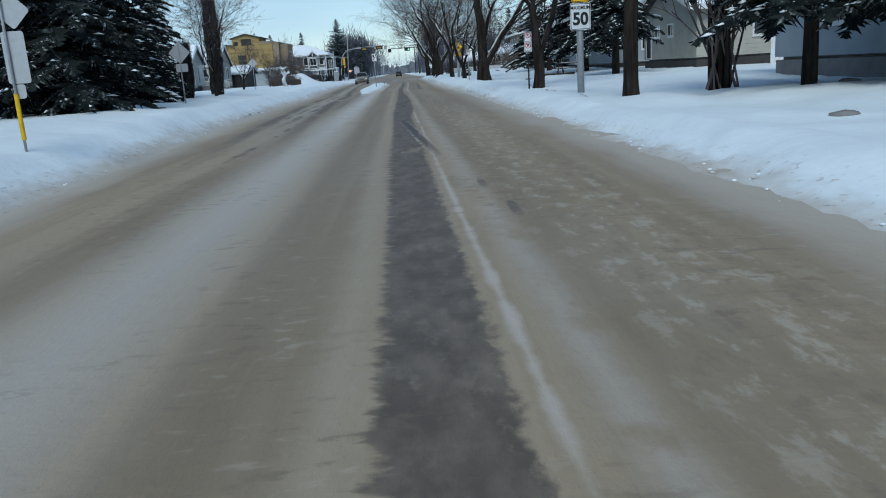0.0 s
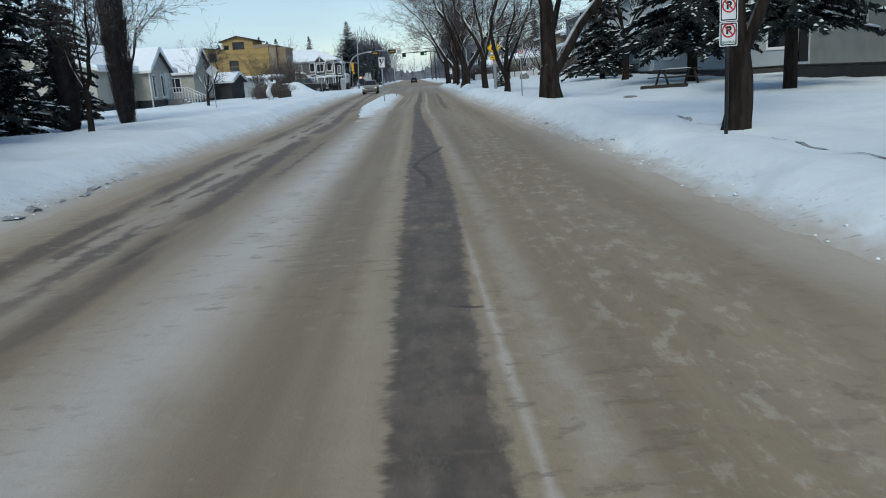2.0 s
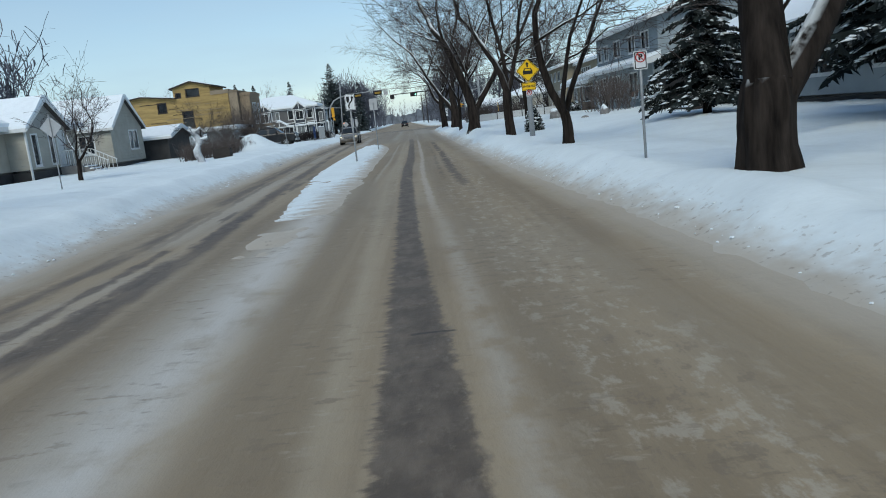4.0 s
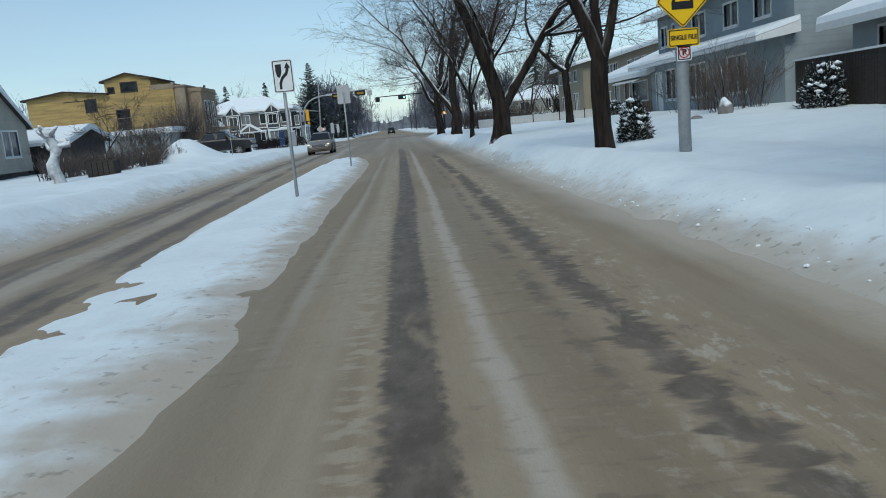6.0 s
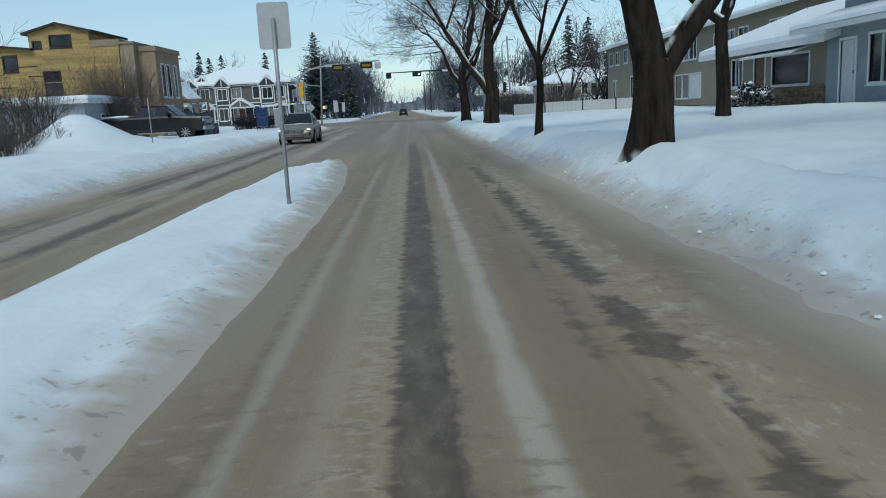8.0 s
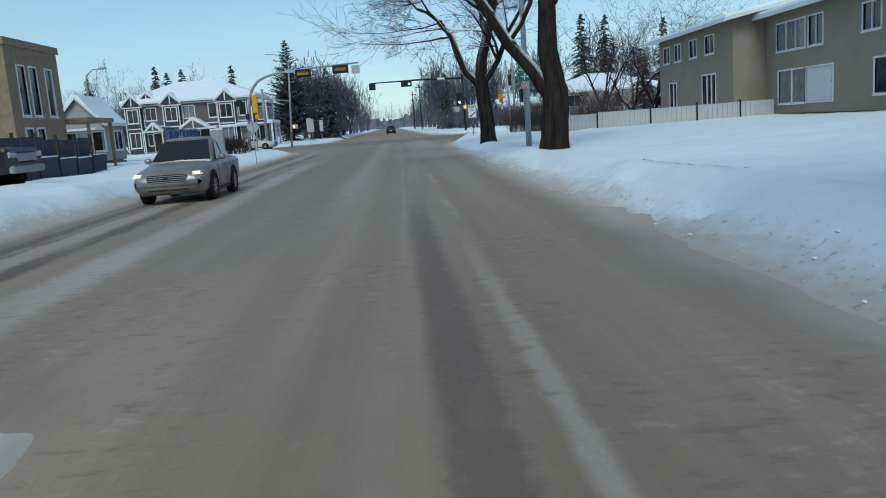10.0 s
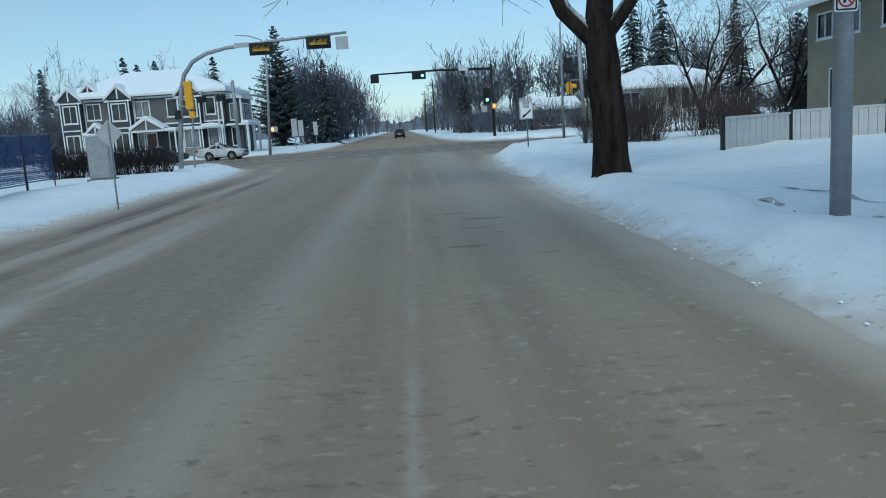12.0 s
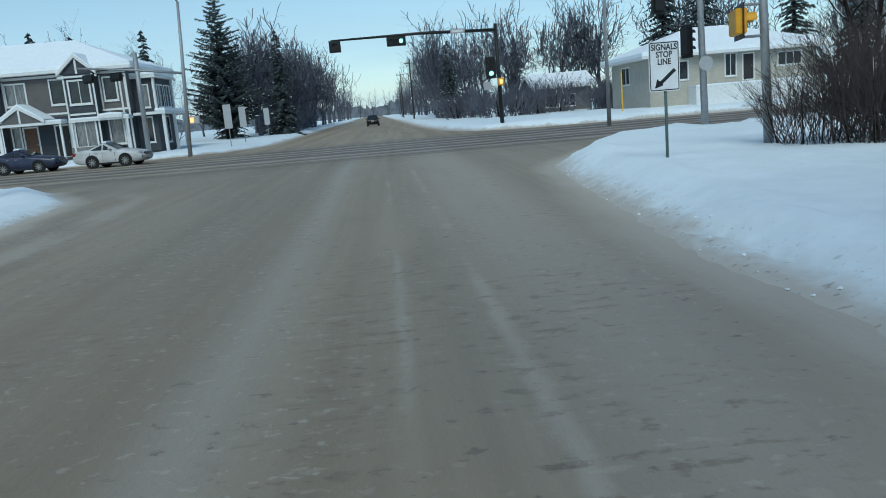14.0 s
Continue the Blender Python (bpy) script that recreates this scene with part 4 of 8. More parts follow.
# ---- shrubs and hedges ----
def twig_clump(seed, width, depth_, height, count, lean=0.5, r=0.012):
    """Upright branching twigs rising from a bed."""
    rnd = random.Random(seed)
    vs, fs = [], []

    def stick(p, d, ln, rr, level):
        q = p + d * ln
        a = d.cross(Vector((0.3, 0.8, 0.1))).normalized()
        b = d.cross(a)
        o = len(vs)
        for c, w in ((p, rr), (q, rr * 0.6)):
            for k in range(3):
                t = k * math.tau / 3
                vs.append(c + w * (math.cos(t) * a + math.sin(t) * b))
        for k in range(3):
            fs.append((o + k, o + (k + 1) % 3, o + 3 + (k + 1) % 3, o + 3 + k))
        if level:
            for _ in range(rnd.choice((2, 3))):
                nd = (d + Vector((rnd.gauss(0, 0.42), rnd.gauss(0, 0.42), rnd.gauss(0.08, 0.25)))).normalized()
                stick(p + d * ln * rnd.uniform(0.5, 1.0), nd, ln * rnd.uniform(0.5, 0.8), rr * 0.65, level - 1)

    for _ in range(count):
        p = Vector((rnd.uniform(-1, 1) * width / 2, rnd.uniform(-1, 1) * depth_ / 2, -0.1))
        d = Vector((rnd.gauss(0, lean), rnd.gauss(0, lean), 1.2)).normalized()
        stick(p, d, height * rnd.uniform(0.32, 0.5), r * rnd.uniform(0.8, 1.3), 3)
    return vs, fs


def shrub(name, label, x, y, z, width, depth_, height, count, seed, material=None, lean=0.5, r=0.012, turn=0, category="shrub"):
    t = thing(name, label, category, (x, y, z), turn)
    mesh_part("crown", *twig_clump(seed, width, depth_, height, count, lean, r), material or M_BUSH, t)
    rnd = random.Random(seed + 500)
    for _ in range(5):
        a, b = rnd.uniform(-0.35, 0.35) * width, rnd.uniform(-0.35, 0.35) * depth_
        k = 1 + lean * rnd.uniform(0.3, 0.8)
        part("stem", tube([(a, b, -0.15), (a * k, b * k, 0.3 * height), (a * k * 1.15, b * k * 1.15, 0.62 * height)], [1.7 * r, 1.3 * r, 0.6 * r], 6), M_BARK, t, smooth=True)
    return t


def columnar(label, x, y, z, height, radius, seed):
    """A spindle of close, upright twigs on a few straight stems."""
    rnd = random.Random(seed)
    t = thing("columnar_shrub", label, "shrub", (x, y, z))
    vs, fs = [], []
    for _ in range(6500):
        k = rnd.random() ** 0.9
        env = radius * (0.30 + 0.7 * math.sin(math.pi * min(1.0, 0.08 + 0.72 * k)) ** 0.8)
        a, q = rnd.uniform(0, math.tau), math.sqrt(rnd.random())
        p = Vector((math.cos(a) * env * q, math.sin(a) * env * q, k * height * 0.92))
        d = Vector((math.cos(a) * 0.22 * q + rnd.gauss(0, 0.1), math.sin(a) * 0.22 * q + rnd.gauss(0, 0.1), 1)).normalized()
        ln, w = rnd.uniform(0.3, 0.7), rnd.uniform(0.004, 0.009)
        s = Vector((math.cos(a + 1.3), math.sin(a + 1.3), 0)) * w
        u = d.cross(s).normalized() * w
        o, e = len(vs), p + d * ln
        vs.extend((p + s, p - s * 0.5 + u, p - s * 0.5 - u, e))
        fs.extend(((o, o + 1, o + 3), (o + 1, o + 2, o + 3), (o + 2, o, o + 3)))
    mesh_part("crown", vs, fs, M_DARKTWIG, t, "close upright twigs")
    for _ in range(7):
        a, b = rnd.uniform(-0.4, 0.4) * radius, rnd.uniform(-0.4, 0.4) * radius
        part("stem", tube([(a * 0.5, b * 0.5, -0.2), (a * 1.3, b * 1.3, height * 0.35), (a, b, height * 0.8)], [0.03, 0.024, 0.008], 6), M_BARK, t, smooth=True)
    return t


columnar("narrow upright columnar shrub bundled dark against the snow", -11.3, 45.8, 0.35, 3.1, 0.34, 51)
columnar("tall feathery columnar shrub bare of leaves", -10.05, 47.4, 0.35, 5.8, 0.42, 52)
shrub("bare_shrub", "multi-stemmed bare lilac by the white house", 9.2, 22.5, 0.35, 0.9, 0.8, 4.6, 16, 53, lean=0.22, r=0.045)
for i, (x, y, w, d, h, n) in enumerate(((8.0, 147.2, 1.3, 1.4, 2.2, 80), (8.5, 145.7, 1.5, 1.4, 2.6, 100), (9.3, 144.9, 1.5, 1.2, 2.7, 100), (9.6, 147.0, 1.7, 1.4, 3.0, 100), (10.4, 147.9, 1.6, 1.3, 2.7, 70), (12.9, 146.6, 1.5, 1.3, 2.6, 90), (14.4, 147.2, 1.5, 1.3, 2.8, 80))):
    shrub("bare_shrub", "tangled leafless bushes in snow at the street corner", x, y, 0.35, w, d, h, n, 60 + i, M_TWIG, lean=0.5, r=0.01)
thicket = shrub("thicket", "dense thicket of tall leafless stems at the corner lot", 15.5, 157, 0.3, 2.6, 2.2, 4.4, 60, 98, M_TWIG, lean=0.35, r=0.018)
for k, (x, y, s) in enumerate(((18.5, 158.5, 0.8), (21.5, 157.0, 0.9), (24.5, 159.0, 0.8))):
    copy_thing(thicket, pose(x, y, 0.3, 0, 0, 67 * k) @ Matrix.Scale(s, 4))
# twigs tinted with haze; the large copies fill in for hazy crowns
hazy_thicket = shrub("thicket", "hazy frost-grey thicket along the far street", 11.0, 208, 0.1, 5.0, 2.6, 4.2, 85, 99, M_HAZEFROST, lean=0.5, r=0.045)
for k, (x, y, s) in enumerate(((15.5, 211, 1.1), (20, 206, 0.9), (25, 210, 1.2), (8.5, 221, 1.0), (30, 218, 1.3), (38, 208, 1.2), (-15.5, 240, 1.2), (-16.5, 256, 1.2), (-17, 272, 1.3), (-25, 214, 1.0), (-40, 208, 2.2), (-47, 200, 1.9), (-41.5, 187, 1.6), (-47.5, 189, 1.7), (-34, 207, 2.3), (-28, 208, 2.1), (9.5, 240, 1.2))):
    copy_thing(hazy_thicket, pose(x, y, 0.1, 0, 0, 67 * k) @ Matrix.Scale(s, 4))
for i in range(7):
    shrub("hedge", "dense dark leafless hedge dusted with snow", -13.4 - 0.5 * (i % 2), 85.5 + 2.6 * i, 0.45, 1.1, 2.6, 1.55, 80, 70 + i, lean=0.35, category="hedge")
shrub("bare_shrub", "brown bare shrub before the unfinished building", -16.0, 104, 0.5, 2.6, 2.2, 3.6, 120, 80, lean=0.35)
shrub("bare_shrub", "brown bare shrub before the unfinished building", -16.5, 116, 0.5, 3.4, 2.6, 5.0, 210, 81, lean=0.35)
shrub("bare_shrub", "brown bare bush before the deck house", 11.6, 80.5, 0.75, 1.8, 1.6, 2.6, 60, 82, lean=0.4)
shrub("bare_shrub", "brown bare bush beside the blue-grey house", 12.0, 84.5, 0.75, 2.4, 1.8, 3.0, 80, 83, lean=0.4)
elm(-13.4, 70.0, 0.5, "small bare tree by the white bungalow", 0.09, 5.0, 1.2, ((30, 60, 1.0), (150, 62, 1.0), (270, 60, 1.0)), 91, depth=5, group="")
elm(-8.6, 41.0, 0.45, "young bare birch with a few dry leaves", 0.08, 6.5, 1.6, ((30, 66, 1.0), (150, 66, 1.0), (270, 70, 1.0)), 92, depth=5, group="")
elm(-11.2, 50.5, 0.5, "tall bare birch behind the columnar shrubs", 0.08, 8.5, 1.2, ((30, 76, 1.0), (150, 74, 1.0), (270, 78, 1.0)), 95, depth=6, group="")
elm(11.6, 62.0, 0.6, "bare tree in the front yard", 0.16, 8, 2.6, ((30, 62, 1.0), (150, 62, 1.0), (270, 66, 1.0)), 93, depth=5, group="")
elm(-16.5, 99.5, 0.5, "bare young tree behind the hedge", 0.07, 5, 1.5, ((30, 66, 1.0), (150, 66, 1.0), (270, 70, 1.0)), 94, depth=5, group="")


def bush_mesh(seed, width, height, n=900, snow=60):
    """Short needle blades all over a lumpy mound, with snow clods on top."""
    rnd = random.Random(seed)
    nv, nf, sv, sf = [], [], [], []
    for _ in range(n):
        a, q = rnd.uniform(0, math.tau), rnd.random()
        el = math.asin(q)
        f = 0.75 + 0.35 * noise.noise(Vector((math.cos(a) * 2 + seed, math.sin(a) * 2, q * 3)))
        d = Vector((math.cos(a) * math.cos(el) * width / 2, math.sin(a) * math.cos(el) * width / 2, math.sin(el) * height))
        c = d * f * rnd.uniform(0.7, 1.05)
        out = (d.normalized() + Vector((rnd.gauss(0, 0.4), rnd.gauss(0, 0.4), rnd.gauss(0.1, 0.3)))).normalized()
        s = out.cross(Vector((0, 0, 1))).normalized() if abs(out.z) < 0.98 else Vector((1, 0, 0))
        ln = rnd.uniform(0.1, 0.22)
        o = len(nv)
        nv.extend((c - s * 0.035, c + s * 0.035, c + out * ln, c + Vector((0, 0, 0.05))))
        nf.extend(((o, o + 1, o + 2), (o, o + 2, o + 3), (o + 1, o + 3, o + 2)))
        if len(sv) < snow * 8 and q > 0.35 and rnd.random() < 0.3:
            r = rnd.uniform(0.05, 0.13)
            o = len(sv)
            for k in range(6):
                t = k * math.tau / 6
                sv.append(c + Vector((math.cos(t) * r * rnd.uniform(0.8, 1.4), math.sin(t) * r * rnd.uniform(0.8, 1.4), 0.04)))
            sv.append(c + Vector((0, 0, 0.06 + 0.5 * r)))
            sv.append(c - Vector((0, 0, 0.02)))
            for k in range(6):
                sf.extend(((o + k, o + (k + 1) % 6, o + 6), (o + (k + 1) % 6, o + k, o + 7)))
    return nv, nf, sv, sf


# ---- buildings ----
def wall(name, origin, along, width, height, material, parent, holes=(), thick=0.2, label=""):
    """An upright wall of real thickness with openings (u0, v0, u1, v1) cut through it; it stands on origin and runs along a direction, outside to its right."""
    bm = bmesh.new()
    o, u = Vector(origin), Vector((*along, 0)).normalized()
    nrm = Vector((u.y, -u.x, 0))
    us = sorted({0.0, width, *(h[0] for h in holes), *(h[2] for h in holes)})
    vs = sorted({0.0, height, *(h[1] for h in holes), *(h[3] for h in holes)})
    us, vs = [a for a in us if 0 <= a <= width], [a for a in vs if 0 <= a <= height]

    def solid(a, b):
        return not any(h[0] < a < h[2] and h[1] < b < h[3] for h in holes)

    for i in range(len(us) - 1):
        for j in range(len(vs) - 1):
            if solid((us[i] + us[i + 1]) / 2, (vs[j] + vs[j + 1]) / 2):
                for depth in (0.0, -thick):
                    c = [o + u * a + Vector((0, 0, b)) + nrm * depth for a, b in ((us[i], vs[j]), (us[i + 1], vs[j]), (us[i + 1], vs[j + 1]), (us[i], vs[j + 1]))]
                    f = bm.faces.new([bm.verts.new(p) for p in (c if depth == 0 else c[::-1])])
    for h in list(holes) + [(0, 0, width, height)]:
        c = [(h[0], h[1]), (h[2], h[1]), (h[2], h[3]), (h[0], h[3])]
        for a, b in zip(c, c[1:] + c[:1]):
            q = [o + u * a[0] + Vector((0, 0, a[1])), o + u * b[0] + Vector((0, 0, b[1]))]
            bm.faces.new([bm.verts.new(p) for p in (q[0], q[1], q[1] - nrm * thick, q[0] - nrm * thick)])
    bmesh.ops.remove_doubles(bm, verts=bm.verts, dist=0.0005)
    return part(name, bm, material, parent, label)


def window(origin, along, hole, parent, panes=2, frame_mat=None, glass=None, door=None, rim=0.09):
    """A framed window or door in an opening of wall(); each pane is a part of it."""
    frame_mat, glass = frame_mat or M_WHITETRIM, glass or M_GLASS
    u = Vector((*along, 0)).normalized()
    ang = math.degrees(math.atan2(u.y, u.x))
    w = new("door" if door else "window")
    w.empty_display_size = 0.2
    w.parent = parent
    w.matrix_basis = Matrix.Translation(Vector(origin) + u * hole[0] + Vector((0, 0, hole[1]))) @ pose(0, 0, 0, 0, 0, ang)
    W, H = hole[2] - hole[0], hole[3] - hole[1]
    f = rim
    bm = bmesh.new()
    y0, y1 = -0.03, 0.06
    for a in ((-f, 0, -f, H + f), (W, W + f, -f, H + f), (0, W, -f, 0), (0, W, H, H + f)):
        box(a[0], a[1], y0, y1, a[2], a[3], bm=bm)
    for k in range(1, panes):
        box(W * k / panes - 0.025, W * k / panes + 0.025, y0 + 0.01, y1, 0, H, bm=bm)
    part("frame", bm, frame_mat, w)
    if door:
        bm = box(0.01, W - 0.01, 0.03, 0.08, 0.01, H - 0.01)
        box(0.15, W - 0.15, 0.015, 0.03, H * 0.55, H - 0.15, bm=bm)
        box(0.15, W - 0.15, 0.015, 0.03, 0.15, H * 0.45, bm=bm)
        leaf = part("door_leaf", bm, door, w)
        part("handle", box(W - 0.14, W - 0.08, -0.03, 0.03, 0.95, 1.05, 0.01), M_GALV, leaf)
    else:
        for k in range(panes):
            part("pane", box(W * k / panes + 0.025, W * (k + 1) / panes - 0.025, 0.05, 0.06, 0.0, H), glass, w)
        part("sill", box(-f - 0.03, W + f + 0.03, -0.07, 0.02, -f - 0.05, -f), frame_mat, w)
    return w


FACES = {"s": ((0, 0), (1, 0)), "e": ((1, 0), (0, 1)), "n": ((1, 1), (-1, 0)), "w": ((0, 1), (0, -1))}


def shell(t, x0, x1, y0, y1, z0, h, material, openings, base=None, base_h=0.0, frame_mat=None, trim=0.09):
    """Four walls of a block with its windows and doors; openings: face -> list of (u0, v0, u1, v1, panes, kind)."""
    for face, ((fx, fy), along) in FACES.items():
        o = (x1 if fx else x0, y1 if fy else y0, z0)
        w = abs(along[0]) * (x1 - x0) + abs(along[1]) * (y1 - y0)
        hs = [q for q in openings.get(face, ())]
        if face in "sn":
            # these fit between the side walls
            o, w = (o[0] + 0.2 * along[0], o[1], o[2]), w - 0.4
            hs = [(q[0] - 0.2, q[1], q[2] - 0.2, *q[3:]) for q in hs]
        wall("wall", o, along, w, h, material, t, [q[:4] for q in hs])
        for q in hs:
            kind = q[5] if len(q) > 5 else None
            if kind == "hole":
                continue
            if isinstance(kind, bpy.types.Material) and kind.name.startswith("door"):
                window(o, along, q[:4], t, 1, door=kind, rim=trim)
            else:
                window(o, along, q[:4], t, q[4] if len(q) > 4 else 2, frame_mat, kind, rim=trim)
    part("floor_slab", box(x0 + 0.21, x1 - 0.21, y0 + 0.21, y1 - 0.21, z0 - 0.1, z0 + 0.05), M_CONC, t)
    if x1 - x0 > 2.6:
        # dark block added inside so that the rooms read as unlit
        part("backing", box(x0 + 1.2, x1 - 1.2, y0 + 1.2, y1 - 1.2, z0 + 0.05, z0 + h - 0.05), M_DARKBASE, t, "dark block standing for unlit rooms")
    if base:
        part("foundation", box(x0 + 0.03, x1 - 0.03, y0 + 0.03, y1 - 0.03, z0 - base_h, z0 - 0.1), base, t)


def gable_roof(t, x0, x1, y0, y1, z, rise, axis, over=0.5, thick=0.16, gable_mat=None, roof_mat=None, snow=0.22, fascia=None):
    """A pitched roof with eaves, a fascia, its gable ends and a blanket of snow. axis: the ridge's direction."""
    if axis == "y":
        c, half, a, b, sw = (x0 + x1) / 2, (x1 - x0) / 2, y0, y1, False
    else:
        c, half, a, b, sw = (y0 + y1) / 2, (y1 - y0) / 2, x0, x1, True
    s = rise / half
    e = half + over

    def make(outline, p, q):
        bm = prism(outline, p, q)
        if sw:
            bmesh.ops.transform(bm, matrix=Matrix(((0, 1, 0, 0), (1, 0, 0, 0), (0, 0, 1, 0), (0, 0, 0, 1))), verts=bm.verts)
            bmesh.ops.recalc_face_normals(bm, faces=bm.faces)
        return bm

    lo = z - over * s
    roof = [(c - e, lo), (c, z + rise), (c + e, lo), (c + e, lo + thick), (c, z + rise + thick), (c - e, lo + thick)]
    part("roof", make(roof, a - over, b + over), roof_mat or M_DARKBASE, t)
    for sgn in (-1, 1):
        part("fascia", make([(c + sgn * e, lo - 0.04), (c + sgn * (e + 0.04), lo - 0.04), (c + sgn * (e + 0.04), lo + thick + 0.02), (c + sgn * e, lo + thick + 0.02)], a - over, b + over), fascia or M_WHITETRIM, t)
    for p in (a - over - 0.05, b + over + 0.005):
        part("fascia", make([(c - e, lo - 0.02), (c, z + rise - 0.02), (c + e, lo - 0.02), (c + e, lo + thick), (c, z + rise + thick), (c - e, lo + thick)], p, p + 0.045), fascia or M_WHITETRIM, t)
    if gable_mat:
        for p in (a, b - 0.2):
            part("gable_end", make([(c - half, z + 0.002), (c + half, z + 0.002), (c, z + rise)], p, p + 0.2), gable_mat, t)
    if snow:
        k = snow
        out = [(c - e - 0.02, lo + thick + 0.004), (c, z + rise + thick + 0.004), (c + e + 0.02, lo + thick + 0.004), (c + e - 0.02, lo + thick + k * 0.8), (c + half * 0.5, z + rise * 0.5 + thick + k), (c + 0.25, z + rise + thick + k * 0.9), (c - 0.25, z + rise + thick + k * 0.9), (c - half * 0.5, z + rise * 0.5 + thick + k), (c - e + 0.02, lo + thick + k * 0.8)]
        bm = make(out, a - over - 0.03, b + over + 0.03)
        part("roof_snow", bm, M_SNOW2, t, "thick snow blanket")


def hip_roof(t, x0, x1, y0, y1, z, rise, over=0.6):
    """A roof sloping on all four sides, with a white eaves board and a blanket of snow."""
    def cap(g, lift, low):
        bm = bmesh.new()
        a = [(x0 - over - g, y0 - over - g), (x1 + over + g, y0 - over - g), (x1 + over + g, y1 + over + g), (x0 - over - g, y1 + over + g)]
        half = (y1 - y0) / 2 + over
        lo = [bm.verts.new((*p, z + low)) for p in a]
        up = [bm.verts.new((*p, z + lift)) for p in a]
        r0 = bm.verts.new((x0 - over + half, (y0 + y1) / 2, z + rise + lift))
        r1 = bm.verts.new((x1 + over - half, (y0 + y1) / 2, z + rise + lift))
        for f in ((up[0], up[1], r1, r0), (up[1], up[2], r1), (up[2], up[3], r0, r1), (up[3], up[0], r0), tuple(lo)):
            bm.faces.new(f)
        for i in range(4):
            bm.faces.new((lo[i], lo[(i + 1) % 4], up[(i + 1) % 4], up[i]))
        bmesh.ops.recalc_face_normals(bm, faces=bm.faces)
        return bm
    part("roof", cap(0, 0.2, 0.0), M_WHITETRIM, t, "white eaves board")
    part("roof_snow", cap(-0.03, 0.46, 0.204), M_SNOW2, t, "thick snow blanket")


def flat_roof(t, x0, x1, y0, y1, z, over=0.6, thick=0.25, snow=0.2):
    part("roof", box(x0 - over, x1 + over, y0 - over, y1 + over, z, z + thick), M_WHITETRIM, t, "white fascia roof edge")
    part("roof_snow", box(x0 - over + 0.03, x1 + over - 0.03, y0 - over + 0.03, y1 + over - 0.03, z + thick + 0.003, z + thick + snow, 0.06), M_SNOW2, t, "thick snow blanket")


M_PLY = mat("sheathing", (0.40, 0.275, 0.105), 0.8, noise_scale=1.2, amount=0.3, bump=0.2, bump_scale=12, stretch=(0.4, 1, 4))
M_PLYGREY = mat("weathered_sheathing", (0.30, 0.235, 0.165), 0.85, noise_scale=1.2, amount=0.2, bump=0.2)
M_BRICKTAN = mat("tan_brick", (0.30, 0.225, 0.15), 0.85, noise_scale=3, amount=0.2, bump=0.3)
M_BLUEGREY = siding("bluegrey_siding", (0.27, 0.315, 0.335), 0.25)
M_BEIGE = mat("beige_stucco", (0.27, 0.235, 0.175), 0.9, noise_scale=0.8, amount=0.1, bump=0.35, bump_scale=60)
M_WHITESIDE = siding("white_siding", (0.40, 0.385, 0.33), 0.22)
M_CREAM = siding("cream_siding", (0.42, 0.40, 0.34), 0.2)
M_GREYSIDE = siding("grey_siding", (0.33, 0.33, 0.31), 0.18)
M_SLATE = siding("slate_siding", (0.045, 0.051, 0.062), 0.2)
M_TAUPE = siding("taupe_siding", (0.115, 0.11, 0.108), 0.2)
M_PALEWALL = mat("pale_stucco", (0.34, 0.38, 0.40), 0.9, noise_scale=1, amount=0.1, bump=0.3)
M_STONE = mat("ledge_stone", (0.27, 0.17, 0.105), 0.85, noise_scale=3, amount=0.5, bump=0.8, bump_scale=6, stretch=(1, 1, 2.5))
M_DOORBROWN = mat("door_brown", (0.14, 0.07, 0.04), 0.6, noise_scale=4, amount=0.3)
M_DOORWHITE = mat("door_white", (0.62, 0.63, 0.62), 0.6, noise_scale=4, amount=0.08)
M_DOORDARK = mat("door_dark", (0.035, 0.03, 0.03), 0.5, noise_scale=4, amount=0.2)

# unfinished three-storey building
t = thing("building", "unfinished three-storey building clad in yellow sheathing", "building")
shell(t, -34.0, -20.6, 128, 134.5, 0, 6.9, M_PLY, {"s": [(8.0, 3.6, 9.1, 5.3, 1), (5.3, 5.5, 6.2, 6.5, 1), (1.6, 3.0, 3.3, 3.9, 2), (1.4, 0.8, 2.6, 2.2, 1)]}, frame_mat=M_DARKWOOD)
shell(t, -26.8, -22.6, 128.05, 134.4, 6.9, 1.1, M_PLY, {"s": [(1.5, 0.1, 2.9, 0.85, 1), (0.3, 0.1, 0.8, 0.5, 1)]}, frame_mat=M_DARKWOOD)
gable_roof(t, -34.0, -26.9, 128, 134.5, 6.9, 0.45, "y", 0.35, 0.12, M_PLY, snow=0.04, fascia=M_DARKWOOD)
gable_roof(t, -26.8, -22.6, 128.05, 134.4, 8.0, 0.55, "y", 0.3, 0.12, M_PLY, snow=0.04, fascia=M_DARKWOOD)
part("parapet", box(-22.6, -20.5, 127.95, 134.6, 6.9, 7.35), M_PLYGREY, t)
shell(t, -20.58, -19.6, 128.1, 134.5, 0, 7.0, M_PLYGREY, {"s": []})
part("parapet", box(-20.65, -19.55, 128.0, 134.6, 7.0, 7.15), M_PLYGREY, t)
shell(t, -19.58, -18.4, 128.9, 134.4, 0, 6.5, M_BRICKTAN, {"e": [(1.0, 3.3, 1.7, 5.6, 1), (2.2, 3.3, 2.9, 5.6, 1), (1.0, 0.6, 1.7, 2.6, 1), (2.2, 0.6, 2.9, 2.6, 1), (3.9, 3.3, 4.6, 5.6, 1)], "s": []})
part("parapet", box(-19.56, -18.3, 128.8, 134.5, 6.5, 6.85), M_BRICKTAN, t)
